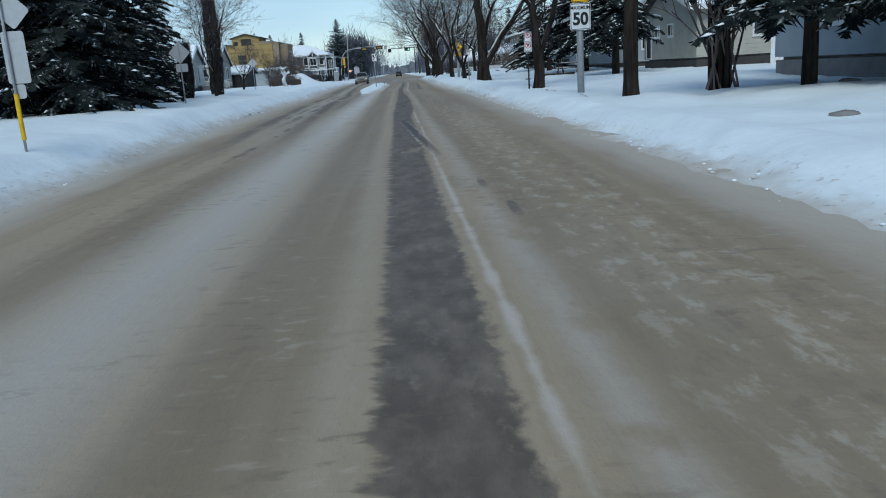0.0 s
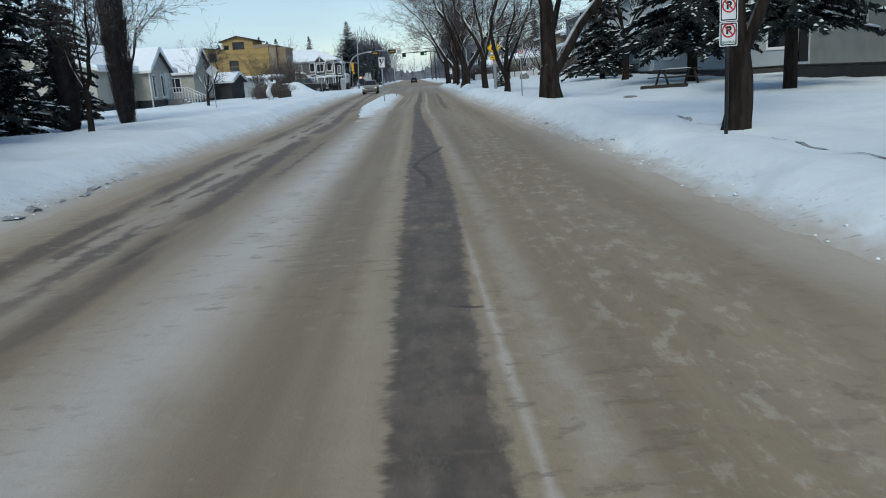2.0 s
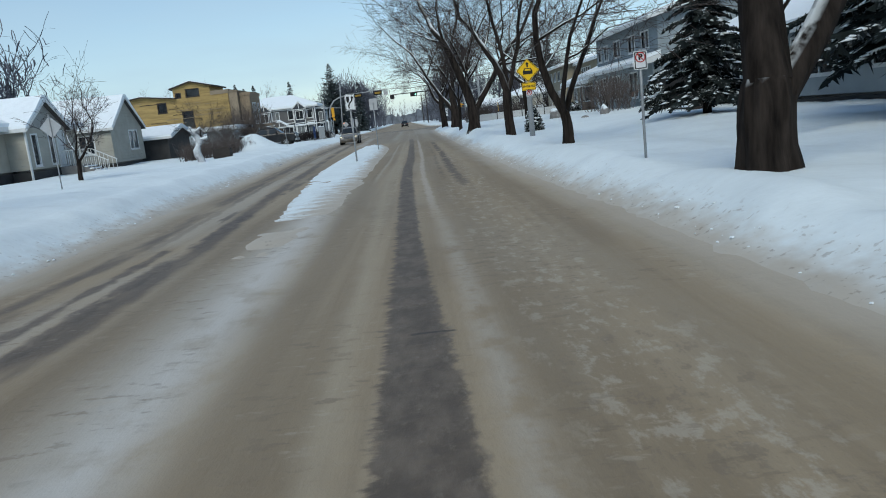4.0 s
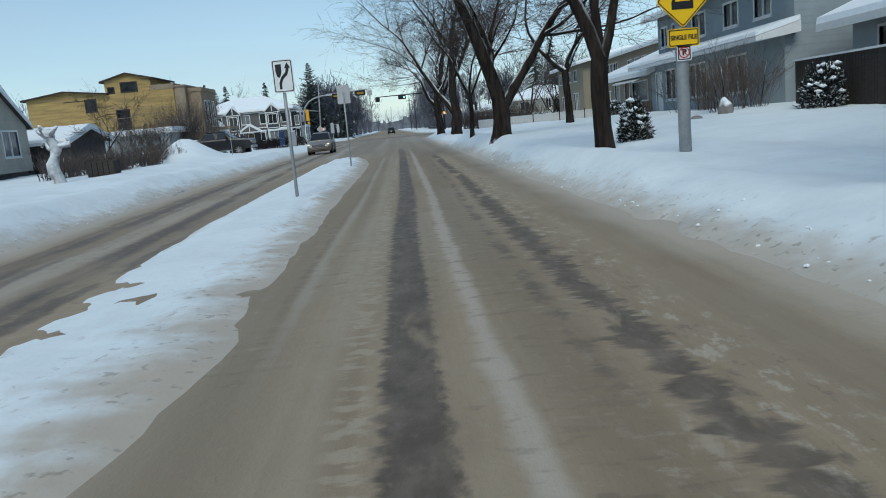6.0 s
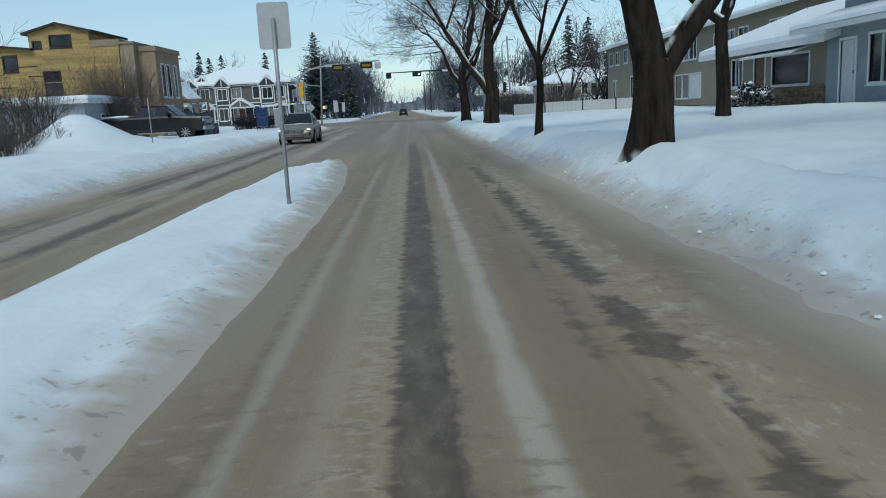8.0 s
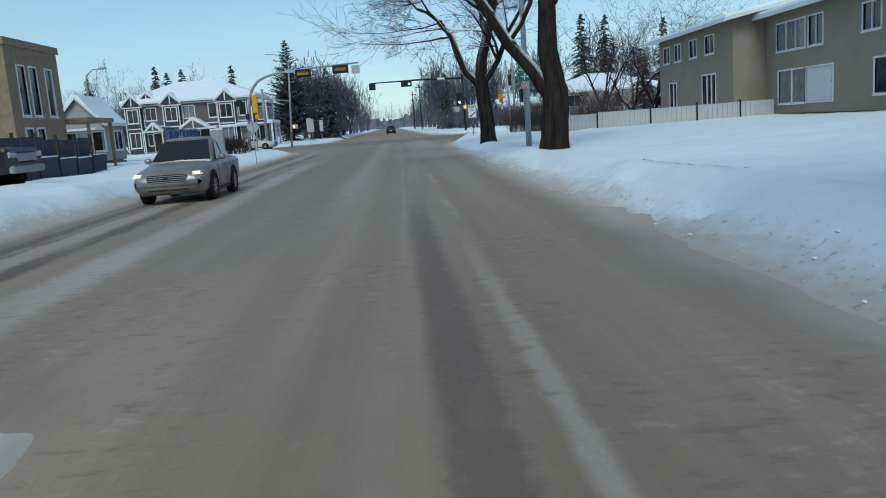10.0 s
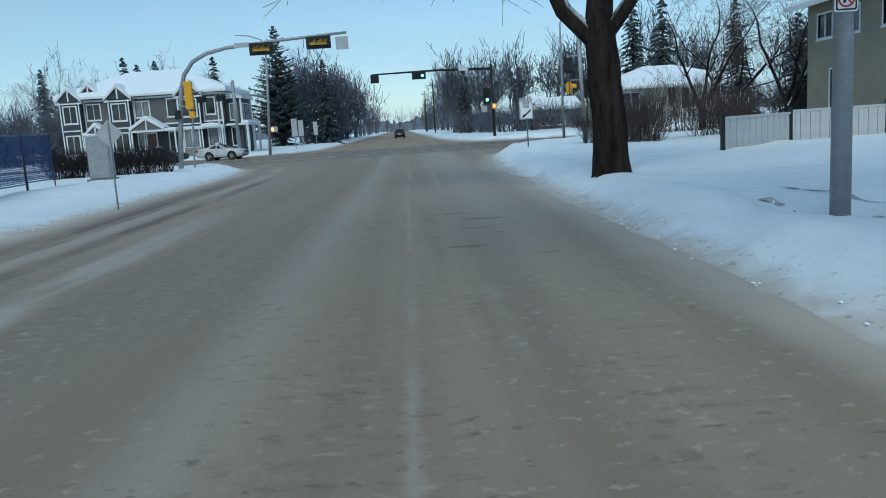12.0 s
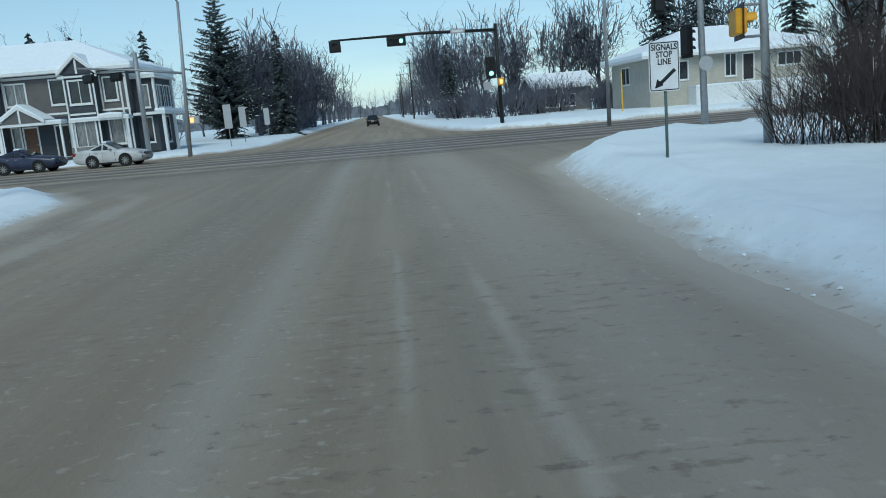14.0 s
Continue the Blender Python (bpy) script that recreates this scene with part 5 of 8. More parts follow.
part("canopy", box(-19.2, -17.3, 134.6, 138.4, 2.9, 3.15), M_BRICKTAN, t, "flat porch canopy")
for y in (134.9, 138.1):
    part("canopy_post", box(-17.5, -17.35, y - 0.08, y + 0.08, 0, 2.9), M_BRICKTAN, t)
rs = random.Random(3)
for i in range(26):
    z = 0.8 + 0.235 * i
    x = rs.uniform(-33.5, -24)
    part("seam_tape", box(x, min(-20.7, x + rs.uniform(1.0, 3.5)), 127.965, 127.997, z, z + rs.uniform(0.03, 0.07)), (M_DARKWOOD, M_PLYGREY, M_PLYGREY)[i % 3], t)

# blue-grey house with a stone-faced wing
t = thing("house", "two-storey blue-grey house with snowy porch roof and stone-faced wing", "house")
shell(t, 14.5, 24, 83, 98.5, 0.8, 2.6, M_BLUEGREY, {"w": [(0.9, 0.1, 1.8, 2.15, 1, M_DOORWHITE), (2.6, 0.75, 4.6, 2.2, 3, M_GLASS), (6.0, 0.75, 8.0, 2.2, 3), (10.5, 0.75, 12.3, 2.2, 2)]}, M_CONC, 0.8)
shell(t, 14.9, 24, 83, 98.2, 3.4, 2.6, M_BLUEGREY, {"w": [(0.6, 1.0, 1.5, 1.95, 2), (2.4, 1.0, 3.5, 1.95, 2, M_CURTAIN), (5.2, 1.0, 6.8, 2.0, 2), (9, 1.0, 10.4, 1.95, 2), (12, 1.0, 13.4, 1.95, 2)]})
gable_roof(t, 14.9, 24, 83, 98.2, 6.0, 1.2, "y", 0.7, 0.16, M_BLUEGREY)
part("porch_roof", prism([(13.2, 3.25), (13.2, 3.42), (14.88, 3.85), (14.88, 3.45), (14.4, 3.38)], 82.5, 98.6), M_WHITETRIM, t)
part("porch_snow", prism([(13.18, 3.43), (13.22, 3.58), (14.86, 4.05), (14.86, 3.86)], 82.5, 98.6), M_SNOW2, t, "snow on the porch roof")
shell(t, 14.9, 24, 98.52, 108.5, 0.7, 2.6, M_BEIGE, {"w": [(0.9, 1.0, 2.0, 2.15, 3), (5.0, 0.95, 8.0, 2.05, 1, M_GLASS), (3.3, 0.1, 4.3, 2.2, 1, M_DOORBROWN)]}, M_CONC, 0.7)
gable_roof(t, 14.9, 24, 98.6, 108.5, 3.3, 1.5, "y", 0.9, 0.2, M_BEIGE, snow=0.28)
part("awning", prism([(13.8, 2.72), (13.8, 2.80), (14.85, 3.12), (14.85, 3.04)], 99.8, 104.2), M_WHITETRIM, t, "white window awning")
rs = random.Random(7)
for r in range(6):
    y = 98.7
    while y < 104.4:
        w = rs.uniform(0.25, 0.6)
        z = 0.72 + r * 0.14
        part("stone", box(14.78, 14.9, y, min(y + w - 0.02, 104.4), z, z + 0.125), M_STONE, t)
        y += w
part("step", box(13.3, 14.4, 97.3, 99.6, 0.3, 0.65, 0.02), M_CONC, t)
part("step", box(12.7, 13.3, 97.3, 99.6, 0.3, 0.48, 0.02), M_CONC, t)

# beige two-storey building in two blocks
t = thing("building", "two-storey beige stucco row house with white-trimmed eaves", "building")
shell(t, 20, 30, 138.5, 152, 0.6, 5.8, M_BEIGE, {"w": [(1.0, 4.1, 2.3, 5.2, 2), (3.4, 4.1, 4.6, 5.2, 2), (6.4, 4.1, 7.6, 5.2, 2), (9.2, 4.1, 10.6, 5.2, 2), (8.6, 0.6, 10.8, 2.7, 3), (2.2, 0.6, 3.6, 2.5, 2)]})
gable_roof(t, 20, 30, 138.5, 152, 6.4, 1.0, "y", 0.8, 0.18, M_BEIGE)
shell(t, 22, 31, 113, 138.4, 0.6, 5.8, M_BEIGE, {"w": [(1.4, 3.6, 4.6, 5.1, 3, M_CURTAIN), (5.0, 3.6, 6.4, 5.1, 2), (1.6, 0.6, 4.6, 2.4, 2, M_CURTAIN), (4.7, 0.6, 7.4, 2.4, 1, M_DOORWHITE), (10, 3.8, 11.4, 5.0, 2), (12.2, 3.8, 13.6, 5.0, 2), (14.4, 3.8, 15.8, 5.0, 2), (11, 0.8, 13.2, 2.4, 2), (19, 3.8, 21, 5.0, 2), (19, 0.8, 21, 2.4, 2)]})
gable_roof(t, 22, 31, 113, 138.4, 6.4, 1.1, "y", 0.8, 0.18, M_BEIGE)

# deck house
t = thing("house", "grey bungalow with a dark wooden deck and snowy roof", "house")
shell(t, 15.6, 25, 58, 80.5, 0.9, 2.7, M_PALEWALL, {"w": [(1.5, 0.3, 3.4, 2.2, 2), (5, 0.9, 7, 2.1, 2), (9.0, 0.1, 10, 2.15, 1, M_DOORWHITE), (12, 0.8, 15, 2.2, 3), (17.5, 0.9, 19.5, 2.1, 2)], "s": [(2, 0.9, 4, 2.1, 2)]}, M_DARKBASE, 0.9)
gable_roof(t, 15.6, 25, 58, 80.5, 3.6, 1.7, "y", 0.8, 0.2, M_PALEWALL, snow=0.3)
part("deck", box(13.4, 15.55, 74.0, 80.0, 1.35, 1.45), M_DARKWOOD, t)
for i in range(40):
    y = 74.05 + 0.15 * i
    part("board", box(13.36, 13.4, y, y + 0.13, 0.5, 2.3), M_DARKWOOD, t)
part("deck_rail", box(13.28, 13.46, 73.95, 80.1, 2.3, 2.36), M_WHITETRIM, t, "snow-capped rail")
for i in range(6):
    part("step", box(13.4 - 0.28 * (i + 1), 13.4 - 0.28 * i, 71.4, 73.2, 0.35, 1.35 - 0.16 * i), M_DARKWOOD, t)
    part("step_snow", box(13.4 - 0.28 * (i + 1) + 0.02, 13.4 - 0.28 * i - 0.01, 71.42, 73.18, 1.353 - 0.16 * i, 1.43 - 0.16 * i), M_SNOW2, t)

# white bungalow
t = thing("house", "white-sided bungalow with small windows and dark foundation", "house")
shell(t, 15.8, 25, 42.4, 51.5, 1.0, 2.6, M_WHITESIDE, {"w": [(2.2, 1.3, 3.0, 1.85, 2), (4.6, 1.3, 5.4, 1.85, 2), (0.5, 0.1, 1.4, 2.1, 1, M_DOORDARK)], "s": [(3, 1.0, 4.6, 2.0, 2)]}, M_DARKBASE, 1.0)
gable_roof(t, 15.8, 25, 42.4, 51.5, 3.6, 1.5, "x", 0.6, 0.2, M_WHITESIDE, snow=0.3)
t = thing("house", "pale stucco house with a basement window in snow", "house")
shell(t, 13.9, 24, 10, 29.5, 0.9, 3.0, M_PALEWALL, {"w": [(3, 1.0, 5, 2.2, 2), (9, 1.0, 11, 2.2, 2), (14, 1.0, 16, 2.2, 2)]}, M_CONC, 0.9)
gable_roof(t, 13.9, 24, 10, 29.5, 3.9, 1.6, "y", 0.6, 0.2, M_PALEWALL, snow=0.3)

# houses on the other side
t = thing("house", "pale grey-sided bungalow with a gabled entry and snowy roof", "house", (-1.3, 0, 0))
shell(t, -31, -20.6, 73.6, 89.8, 1.15, 2.4, M_CREAM, {"e": [(2.6, 0.65, 5.0, 2.05, 3, M_CURTAIN), (12.6, 0.7, 13.8, 1.9, 2)], "s": [(3, 0.7, 4.6, 1.9, 2), (8.6, 0.05, 9.5, 2.05, 1, M_DOORDARK)]}, M_DARKBASE, 0.95)
gable_roof(t, -31, -20.6, 73.6, 89.8, 3.55, 2.0, "y", 0.45, 0.18, M_CREAM, snow=0.28)
shell(t, -20.58, -19.5, 80.9, 85.8, 1.15, 2.3, M_CREAM, {"e": [(0.7, 0.25, 1.3, 1.9, 1), (2.7, 0.25, 3.3, 1.9, 1), (3.7, 0.05, 4.6, 2.05, 1, M_DOORWHITE)]}, M_DARKBASE, 0.95)
gable_roof(t, -21.5, -19.5, 80.9, 85.8, 3.45, 1.5, "x", 0.3, 0.14, M_GREYSIDE, snow=0.2)
part("corner_board", box(-19.5, -19.42, 80.84, 80.98, 0.4, 3.45), M_WHITETRIM, t)
part("basement_window", box(-20.57, -20.53, 77.2, 78.6, 0.5, 0.95), M_GLASS, t)
part("window_trim", box(-20.6, -20.5, 77.85, 77.93, 0.48, 0.97), M_WHITETRIM, t)
part("landing", box(-19.48, -18.2, 84.4, 86.0, 0.3, 1.1), M_CONC, t)
for i in range(5):
    part("step", box(-18.2 + 0.28 * i, -18.2 + 0.28 * (i + 1), 84.6, 85.9, 0.2, 0.95 - 0.15 * i), M_CONC, t)
    part("step_snow", box(-18.18 + 0.28 * i, -18.2 + 0.28 * (i + 1) - 0.02, 84.62, 85.88, 0.953 - 0.15 * i, 1.02 - 0.15 * i), M_SNOW2, t)
for y in (84.55, 85.95):
    for i in range(12):
        a = -19.4 + 0.24 * i
        zb = 1.1 - 0.53 * max(0.0, a + 18.2)
        part("baluster", tube([(a, y, zb - 0.05), (a, y, zb + 0.9)], [0.018, 0.018], 6), M_WHITETRIM, t)
    part("handrail", tube([(-19.45, y, 2.02), (-18.2, y, 2.02), (-16.7, y, 1.22)], [0.032, 0.032, 0.032], 6), M_WHITETRIM, t)
for i in range(6):
    part("step", box(-21.9, -20.7, 73.5 - 0.28 * (i + 1), 73.5 - 0.28 * i, 0.2, 1.1 - 0.15 * i), M_DARKWOOD, t)
part("handrail", tube([(-20.75, 73.4, 2.0), (-20.75, 71.8, 1.15), (-20.75, 71.8, 0.3)], [0.03, 0.03, 0.03], 6), M_DARKWOOD, t)
t = thing("house", "small white-sided house with a steep gable and snowy roof", "house")
shell(t, -30, -21.1, 93.6, 99.8, 0.9, 2.5, M_WHITESIDE, {"e": [(3.4, 0.9, 5.0, 2.2, 2, M_CURTAIN)], "s": [(6.6, 0.8, 7.6, 2.0, 2), (3.0, 0.8, 4.4, 2.0, 2)]}, M_DARKBASE, 0.7)
gable_roof(t, -30, -21.1, 93.6, 99.8, 3.4, 2.1, "x", 0.25, 0.12, M_WHITESIDE, snow=0.18)
t = thing("house", "dark-roofed house behind the spruces", "house")
shell(t, -22, -13.4, 8, 22, 0.8, 2.8, M_TAUPE, {"e": [(2, 0.9, 4, 2.1, 2), (8, 0.9, 10, 2.1, 2)], "s": []}, M_DARKBASE, 0.8)
gable_roof(t, -22, -13.4, 8, 22, 3.6, 1.8, "y", 0.6, 0.2, M_TAUPE, snow=0.2)
t = thing("garage", "low dark garage with a snow-covered roof", "garage")
shell(t, -27, -19.6, 101.2, 107, 0.4, 2.0, M_DARKBASE, {"s": []})
gable_roof(t, -27, -19.6, 101.2, 107, 2.4, 0.7, "x", 0.4, 0.12, M_DARKBASE, snow=0.22)
t = thing("garage", "low pale garage with a flat snowy roof", "garage")
shell(t, -25, -16.8, 112, 119, 0.3, 2.3, M_PALEWALL, {"e": [(2, 0.8, 3.2, 1.7, 2)], "s": []})
flat_roof(t, -25, -16.8, 112, 119, 2.6, 0.4, 0.15, 0.25)
t = thing("house", "grey-sided cottage with a steep front gable and porch", "house")
shell(t, -25.3, -22.0, 149, 153, 0.5, 2.8, M_GREYSIDE, {"s": [(0.5, 0.8, 1.3, 2.1, 1), (1.5, 0.1, 2.3, 2.1, 1, M_DOORWHITE), (2.5, 0.8, 3.3, 2.1, 1)], "e": [(2, 0.8, 3.4, 2.1, 2)]}, M_CONC, 0.5)
gable_roof(t, -25.3, -22.0, 149, 153, 3.3, 1.75, "y", 0.25, 0.14, M_GREYSIDE, snow=0.14)
part("porch", box(-25, -22.0, 147.4, 148.95, 0.3, 0.95), M_DARKWOOD, t)
part("porch_roof", prism([(-25.2, 2.75), (-21.9, 2.75), (-21.9, 2.9), (-25.2, 2.9)], 147.3, 148.95), M_WHITETRIM, t)
for i in range(12):
    part("baluster", box(-24.95 + 0.25 * i, -24.9 + 0.25 * i, 147.42, 147.47, 0.95, 1.9), M_DARKWOOD, t)

# grey-and-white duplex row across the side street
t = thing("townhouse", "dark slate townhouse row with white trim and gabled snowy roof", "house")
X0, X1, YF = -34.1, -18.8, 189.0
BAYS = ((0.0, 1.9), (4.6, 6.6), (11.2, 13.3))
shell(t, X0, X1, YF, YF + 10, 0.4, 2.95, M_SLATE, {"s": [(2.3, 0.9, 2.8, 2.2, 1), (3.0, 0.15, 3.9, 2.3, 1, M_DOORDARK), (4.1, 0.9, 4.4, 2.2, 1), (6.9, 0.9, 7.4, 2.4, 1, M_CURTAIN), (7.7, 0.15, 8.6, 2.3, 1, M_DOORBROWN), (9.9, 0.15, 10.8, 2.3, 1, M_DOORDARK), (13.7, 0.8, 14.6, 2.5, 1, M_CURTAIN)], "e": [(6.4, 0.9, 7.8, 2.5, 2)]}, M_CONC, 0.4, trim=0.11)
shell(t, X0, X1, YF, YF + 10, 3.37, 2.95, M_TAUPE, {"s": [(2.3, 1.0, 3.5, 2.4, 2), (6.9, 1.0, 8.2, 2.4, 2, M_CURTAIN), (10.0, 0.9, 10.9, 2.5, 1), (13.7, 0.9, 14.5, 2.4, 1)], "e": [(6.4, 0.9, 7.8, 2.4, 2, M_CURTAIN)]}, trim=0.11)
hip_roof(t, X0, X1, YF, YF + 10, 6.33, 2.3, 0.6)


def dormer(a, b, z, rise, out):
    """A small white-boarded gable with a king post, snow on its slopes."""
    c = (a + b) / 2
    part("dormer_gable", prism([(a, z), (b, z), (c, z + rise)], YF - out, YF + 2.5), M_SLATE, t)
    part("dormer_trim", prism([(a - 0.2, z - 0.12), (c, z + rise - 0.06), (b + 0.2, z - 0.12), (b + 0.2, z + 0.12), (c, z + rise + 0.2), (a - 0.2, z + 0.12)], YF - out - 0.2, YF - out - 0.004), M_WHITETRIM, t)
    part("dormer_snow", prism([(a - 0.2, z + 0.123), (c, z + rise + 0.203), (b + 0.2, z + 0.123), (b + 0.15, z + 0.22), (c, z + rise + 0.31), (a - 0.15, z + 0.22)], YF - out - 0.18, YF + 2.6), M_SNOW2, t)
    part("king_post", box(c - 0.07, c + 0.07, YF - out - 0.05, YF - out - 0.003, z, z + rise - 0.15), M_WHITETRIM, t)
    part("eaves_board", box(a - 0.2, b + 0.2, YF - out - 0.1, YF - out - 0.005, z - 0.26, z - 0.125), M_WHITETRIM, t)


for a, b in BAYS:
    shell(t, X0 + a, X0 + b, YF - 0.75, YF - 0.01, 0.4, 5.75, M_SLATE, {"s": [(0.38, 0.75, b - a - 0.38, 2.45, 2, M_CURTAIN if a > 9 else M_GLASS), (0.38, 3.75, b - a - 0.38, 5.25, 2)]}, M_CONC, 0.4, trim=0.12)
    for q in (a, b - 0.11):
        part("corner_board", box(X0 + q, X0 + q + 0.11, YF - 0.8, YF - 0.755, 0.4, 6.1), M_WHITETRIM, t)
    part("belt_board", box(X0 + a + 0.17, X0 + b - 0.17, YF - 0.79, YF - 0.757, 3.32, 3.45), M_WHITETRIM, t)
    dormer(X0 + a - 0.1, X0 + b + 0.1, 6.15, 1.15, 0.8)
dormer(X0 + 1.3, X0 + 3.9, 6.3, 1.35, 0.05)
for a, b in ((1.95, 4.55), (6.65, 11.15), (13.35, 15.3)):
    part("eaves_board", box(X0 + a, X0 + b, YF - 0.06, YF - 0.004, 6.08, 6.25), M_WHITETRIM, t)
    part("belt_board", box(X0 + a, X0 + b, YF - 0.05, YF - 0.004, 3.5, 3.64), M_WHITETRIM, t)
    for k in (0.05, b - a - 0.2):
        part("trim", box(X0 + a + k, X0 + a + k + 0.1, YF - 0.055, YF - 0.005, 3.66, 6.0), M_WHITETRIM, t)
for a in (14.75, 15.16):
    part("corner_board", box(X0 + a, X0 + a + 0.12, YF - 0.07, YF - 0.006, 0.4, 6.0), M_WHITETRIM, t)


def porch(a, b, ga, gb, rise, deep):
    """A shed porch roof under snow, with white posts and one gable over the steps."""
    part("porch_roof", box(X0 + a, X0 + b, YF - deep, YF - 0.07, 2.85, 3.02), M_WHITETRIM, t)
    part("porch_snow", box(X0 + a + 0.02, X0 + b - 0.02, YF - deep + 0.02, YF - 0.09, 3.023, 3.15, 0.04), M_SNOW2, t)
    for q in (a + 0.08, b - 0.24):
        part("porch_post", box(X0 + q, X0 + q + 0.13, YF - deep + 0.08, YF - deep + 0.21, 0.3, 2.85), M_WHITETRIM, t)
    x0, x1 = X0 + ga, X0 + gb
    c = (x0 + x1) / 2
    part("porch_gable", prism([(x0 + 0.1, 3.03), (x1 - 0.1, 3.03), (c, 3.0 + rise)], YF - deep - 0.01, YF - 0.08), M_TAUPE, t)
    part("porch_trim", prism([(x0 - 0.1, 2.98), (c, 2.95 + rise), (x1 + 0.1, 2.98), (x1 + 0.1, 3.2), (c, 3.2 + rise), (x0 - 0.1, 3.2)], YF - deep - 0.14, YF - deep - 0.015), M_WHITETRIM, t)
    part("king_post", box(c - 0.06, c + 0.06, YF - deep - 0.06, YF - deep - 0.012, 3.05, 2.95 + rise), M_WHITETRIM, t)
    part("porch_snow", prism([(x0 - 0.1, 3.203), (c, 3.203 + rise), (x1 + 0.1, 3.203), (x1 + 0.05, 3.3), (c, 3.32 + rise), (x0 - 0.05, 3.3)], YF - deep - 0.12, YF - 0.09), M_SNOW2, t)
    part("porch_step", box(X0 + a + 0.2, X0 + b - 0.2, YF - deep, YF - 0.05, 0.1, 0.52), M_CONC, t)


porch(2.0, 4.5, 2.5, 4.1, 0.75, 1.2)
porch(6.7, 11.1, 6.8, 9.9, 1.05, 1.8)
porch(11.25, 15.4, 13.5, 14.9, 0.05, 1.0)
part("stone_base", box(X0 + 11.15, X0 + 13.35, YF - 0.86, YF - 0.76, 0.2, 1.1), M_CONC, t, "ledge stone facing")
shell(t, X1 + 0.03, X1 + 1.5, YF + 0.9, YF + 5.6, 0.4, 5.2, M_SLATE, {"s": [(0.45, 3.2, 1.05, 4.7, 1, M_CURTAIN), (0.45, 0.7, 1.05, 2.4, 1)], "e": [(0.8, 3.2, 2.2, 4.7, 2, M_CURTAIN), (2.7, 3.2, 4.1, 4.7, 2), (1.2, 0.6, 2.9, 2.4, 2)]}, M_CONC, 0.4)
flat_roof(t, X1 + 0.05, X1 + 1.5, YF + 0.9, YF + 5.6, 5.62, 0.3, 0.18, 0.22)
part("porch_roof", box(X1 + 0.05, X1 + 2.3, YF + 0.2, YF + 6.2, 3.0, 3.2), M_WHITETRIM, t)
part("porch_snow", box(X1 + 1.55, X1 + 2.28, YF + 0.22, YF + 6.18, 3.203, 3.42, 0.05), M_SNOW2, t)
for y in (YF + 0.3, YF + 3.1, YF + 5.9):
    part("porch_post", box(X1 + 2.0, X1 + 2.2, y, y + 0.2, 0.3, 3.0), M_WHITETRIM, t)
for y in (YF + 0.86, YF + 5.45):
    part("trim", box(X1 + 1.46, X1 + 1.62, y - 0.05, y + 0.2, 3.25, 5.6), M_WHITETRIM, t)

# cream house across the side street
t = thing("house", "cream two-level house with a snow-covered hip roof", "house")
shell(t, 19.6, 32.7, 191, 201, 0.0, 4.1, M_CREAM, {"s": [(1.4, 2.4, 3.0, 3.7, 2), (6.0, 2.4, 6.8, 4.0, 2), (7.4, 2.0, 8.2, 3.9, 1, M_DOORDARK), (10.2, 2.9, 12.0, 3.8, 3)], "w": [(3, 2.4, 5, 3.7, 2)]})
part("lower_wall", box(22.6, 33.2, 189.4, 190.97, 0.0, 1.75), M_WHITETRIM, t, "white lower storey wall")
part("ledge_snow", box(22.6, 33.2, 189.4, 190.97, 1.752, 1.86, 0.03), M_SNOW2, t)
hip_roof(t, 19.6, 32.7, 191, 201, 4.1, 2.0, 0.8)
t = thing("house", "low brown house far across the side street", "house")
shell(t, 15.6, 21.6, 216, 224, 0.0, 3.0, M_TAUPE, {"s": [(1, 0.9, 2.4, 2.1, 2), (3, 0.9, 4.2, 2.1, 2)]})
gable_roof(t, 15.6, 21.6, 216, 224, 3.0, 1.2, "x", 0.5, 0.2, M_TAUPE, snow=0.25)


# ---- signs, poles and signals ----
def gz(x, y):
    return snow_height(x, y)


def letters(text, size, parent, at, material, align="CENTER", bold=0.0, squeeze=1.0):
    """Built-in font, as a thin mesh facing the way -y."""
    cu = bpy.data.curves.new("text", "FONT")
    cu.body, cu.size, cu.align_x, cu.align_y, cu.extrude, cu.offset = text, size, align, "CENTER", 0.001, bold
    tmp = new("text", cu)
    bpy.context.view_layer.update()
    me = bpy.data.meshes.new_from_object(tmp.evaluated_get(bpy.context.evaluated_depsgraph_get()))
    bpy.data.objects.remove(tmp)
    me.materials.clear()
    me.materials.append(material)
    ob = new("lettering", me)
    ob.parent = parent
    ob.matrix_basis = Matrix.Translation(at) @ pose(0, 0, 0, 90, 0, 0) @ Matrix.Diagonal((squeeze, 1, 1, 1))
    return ob


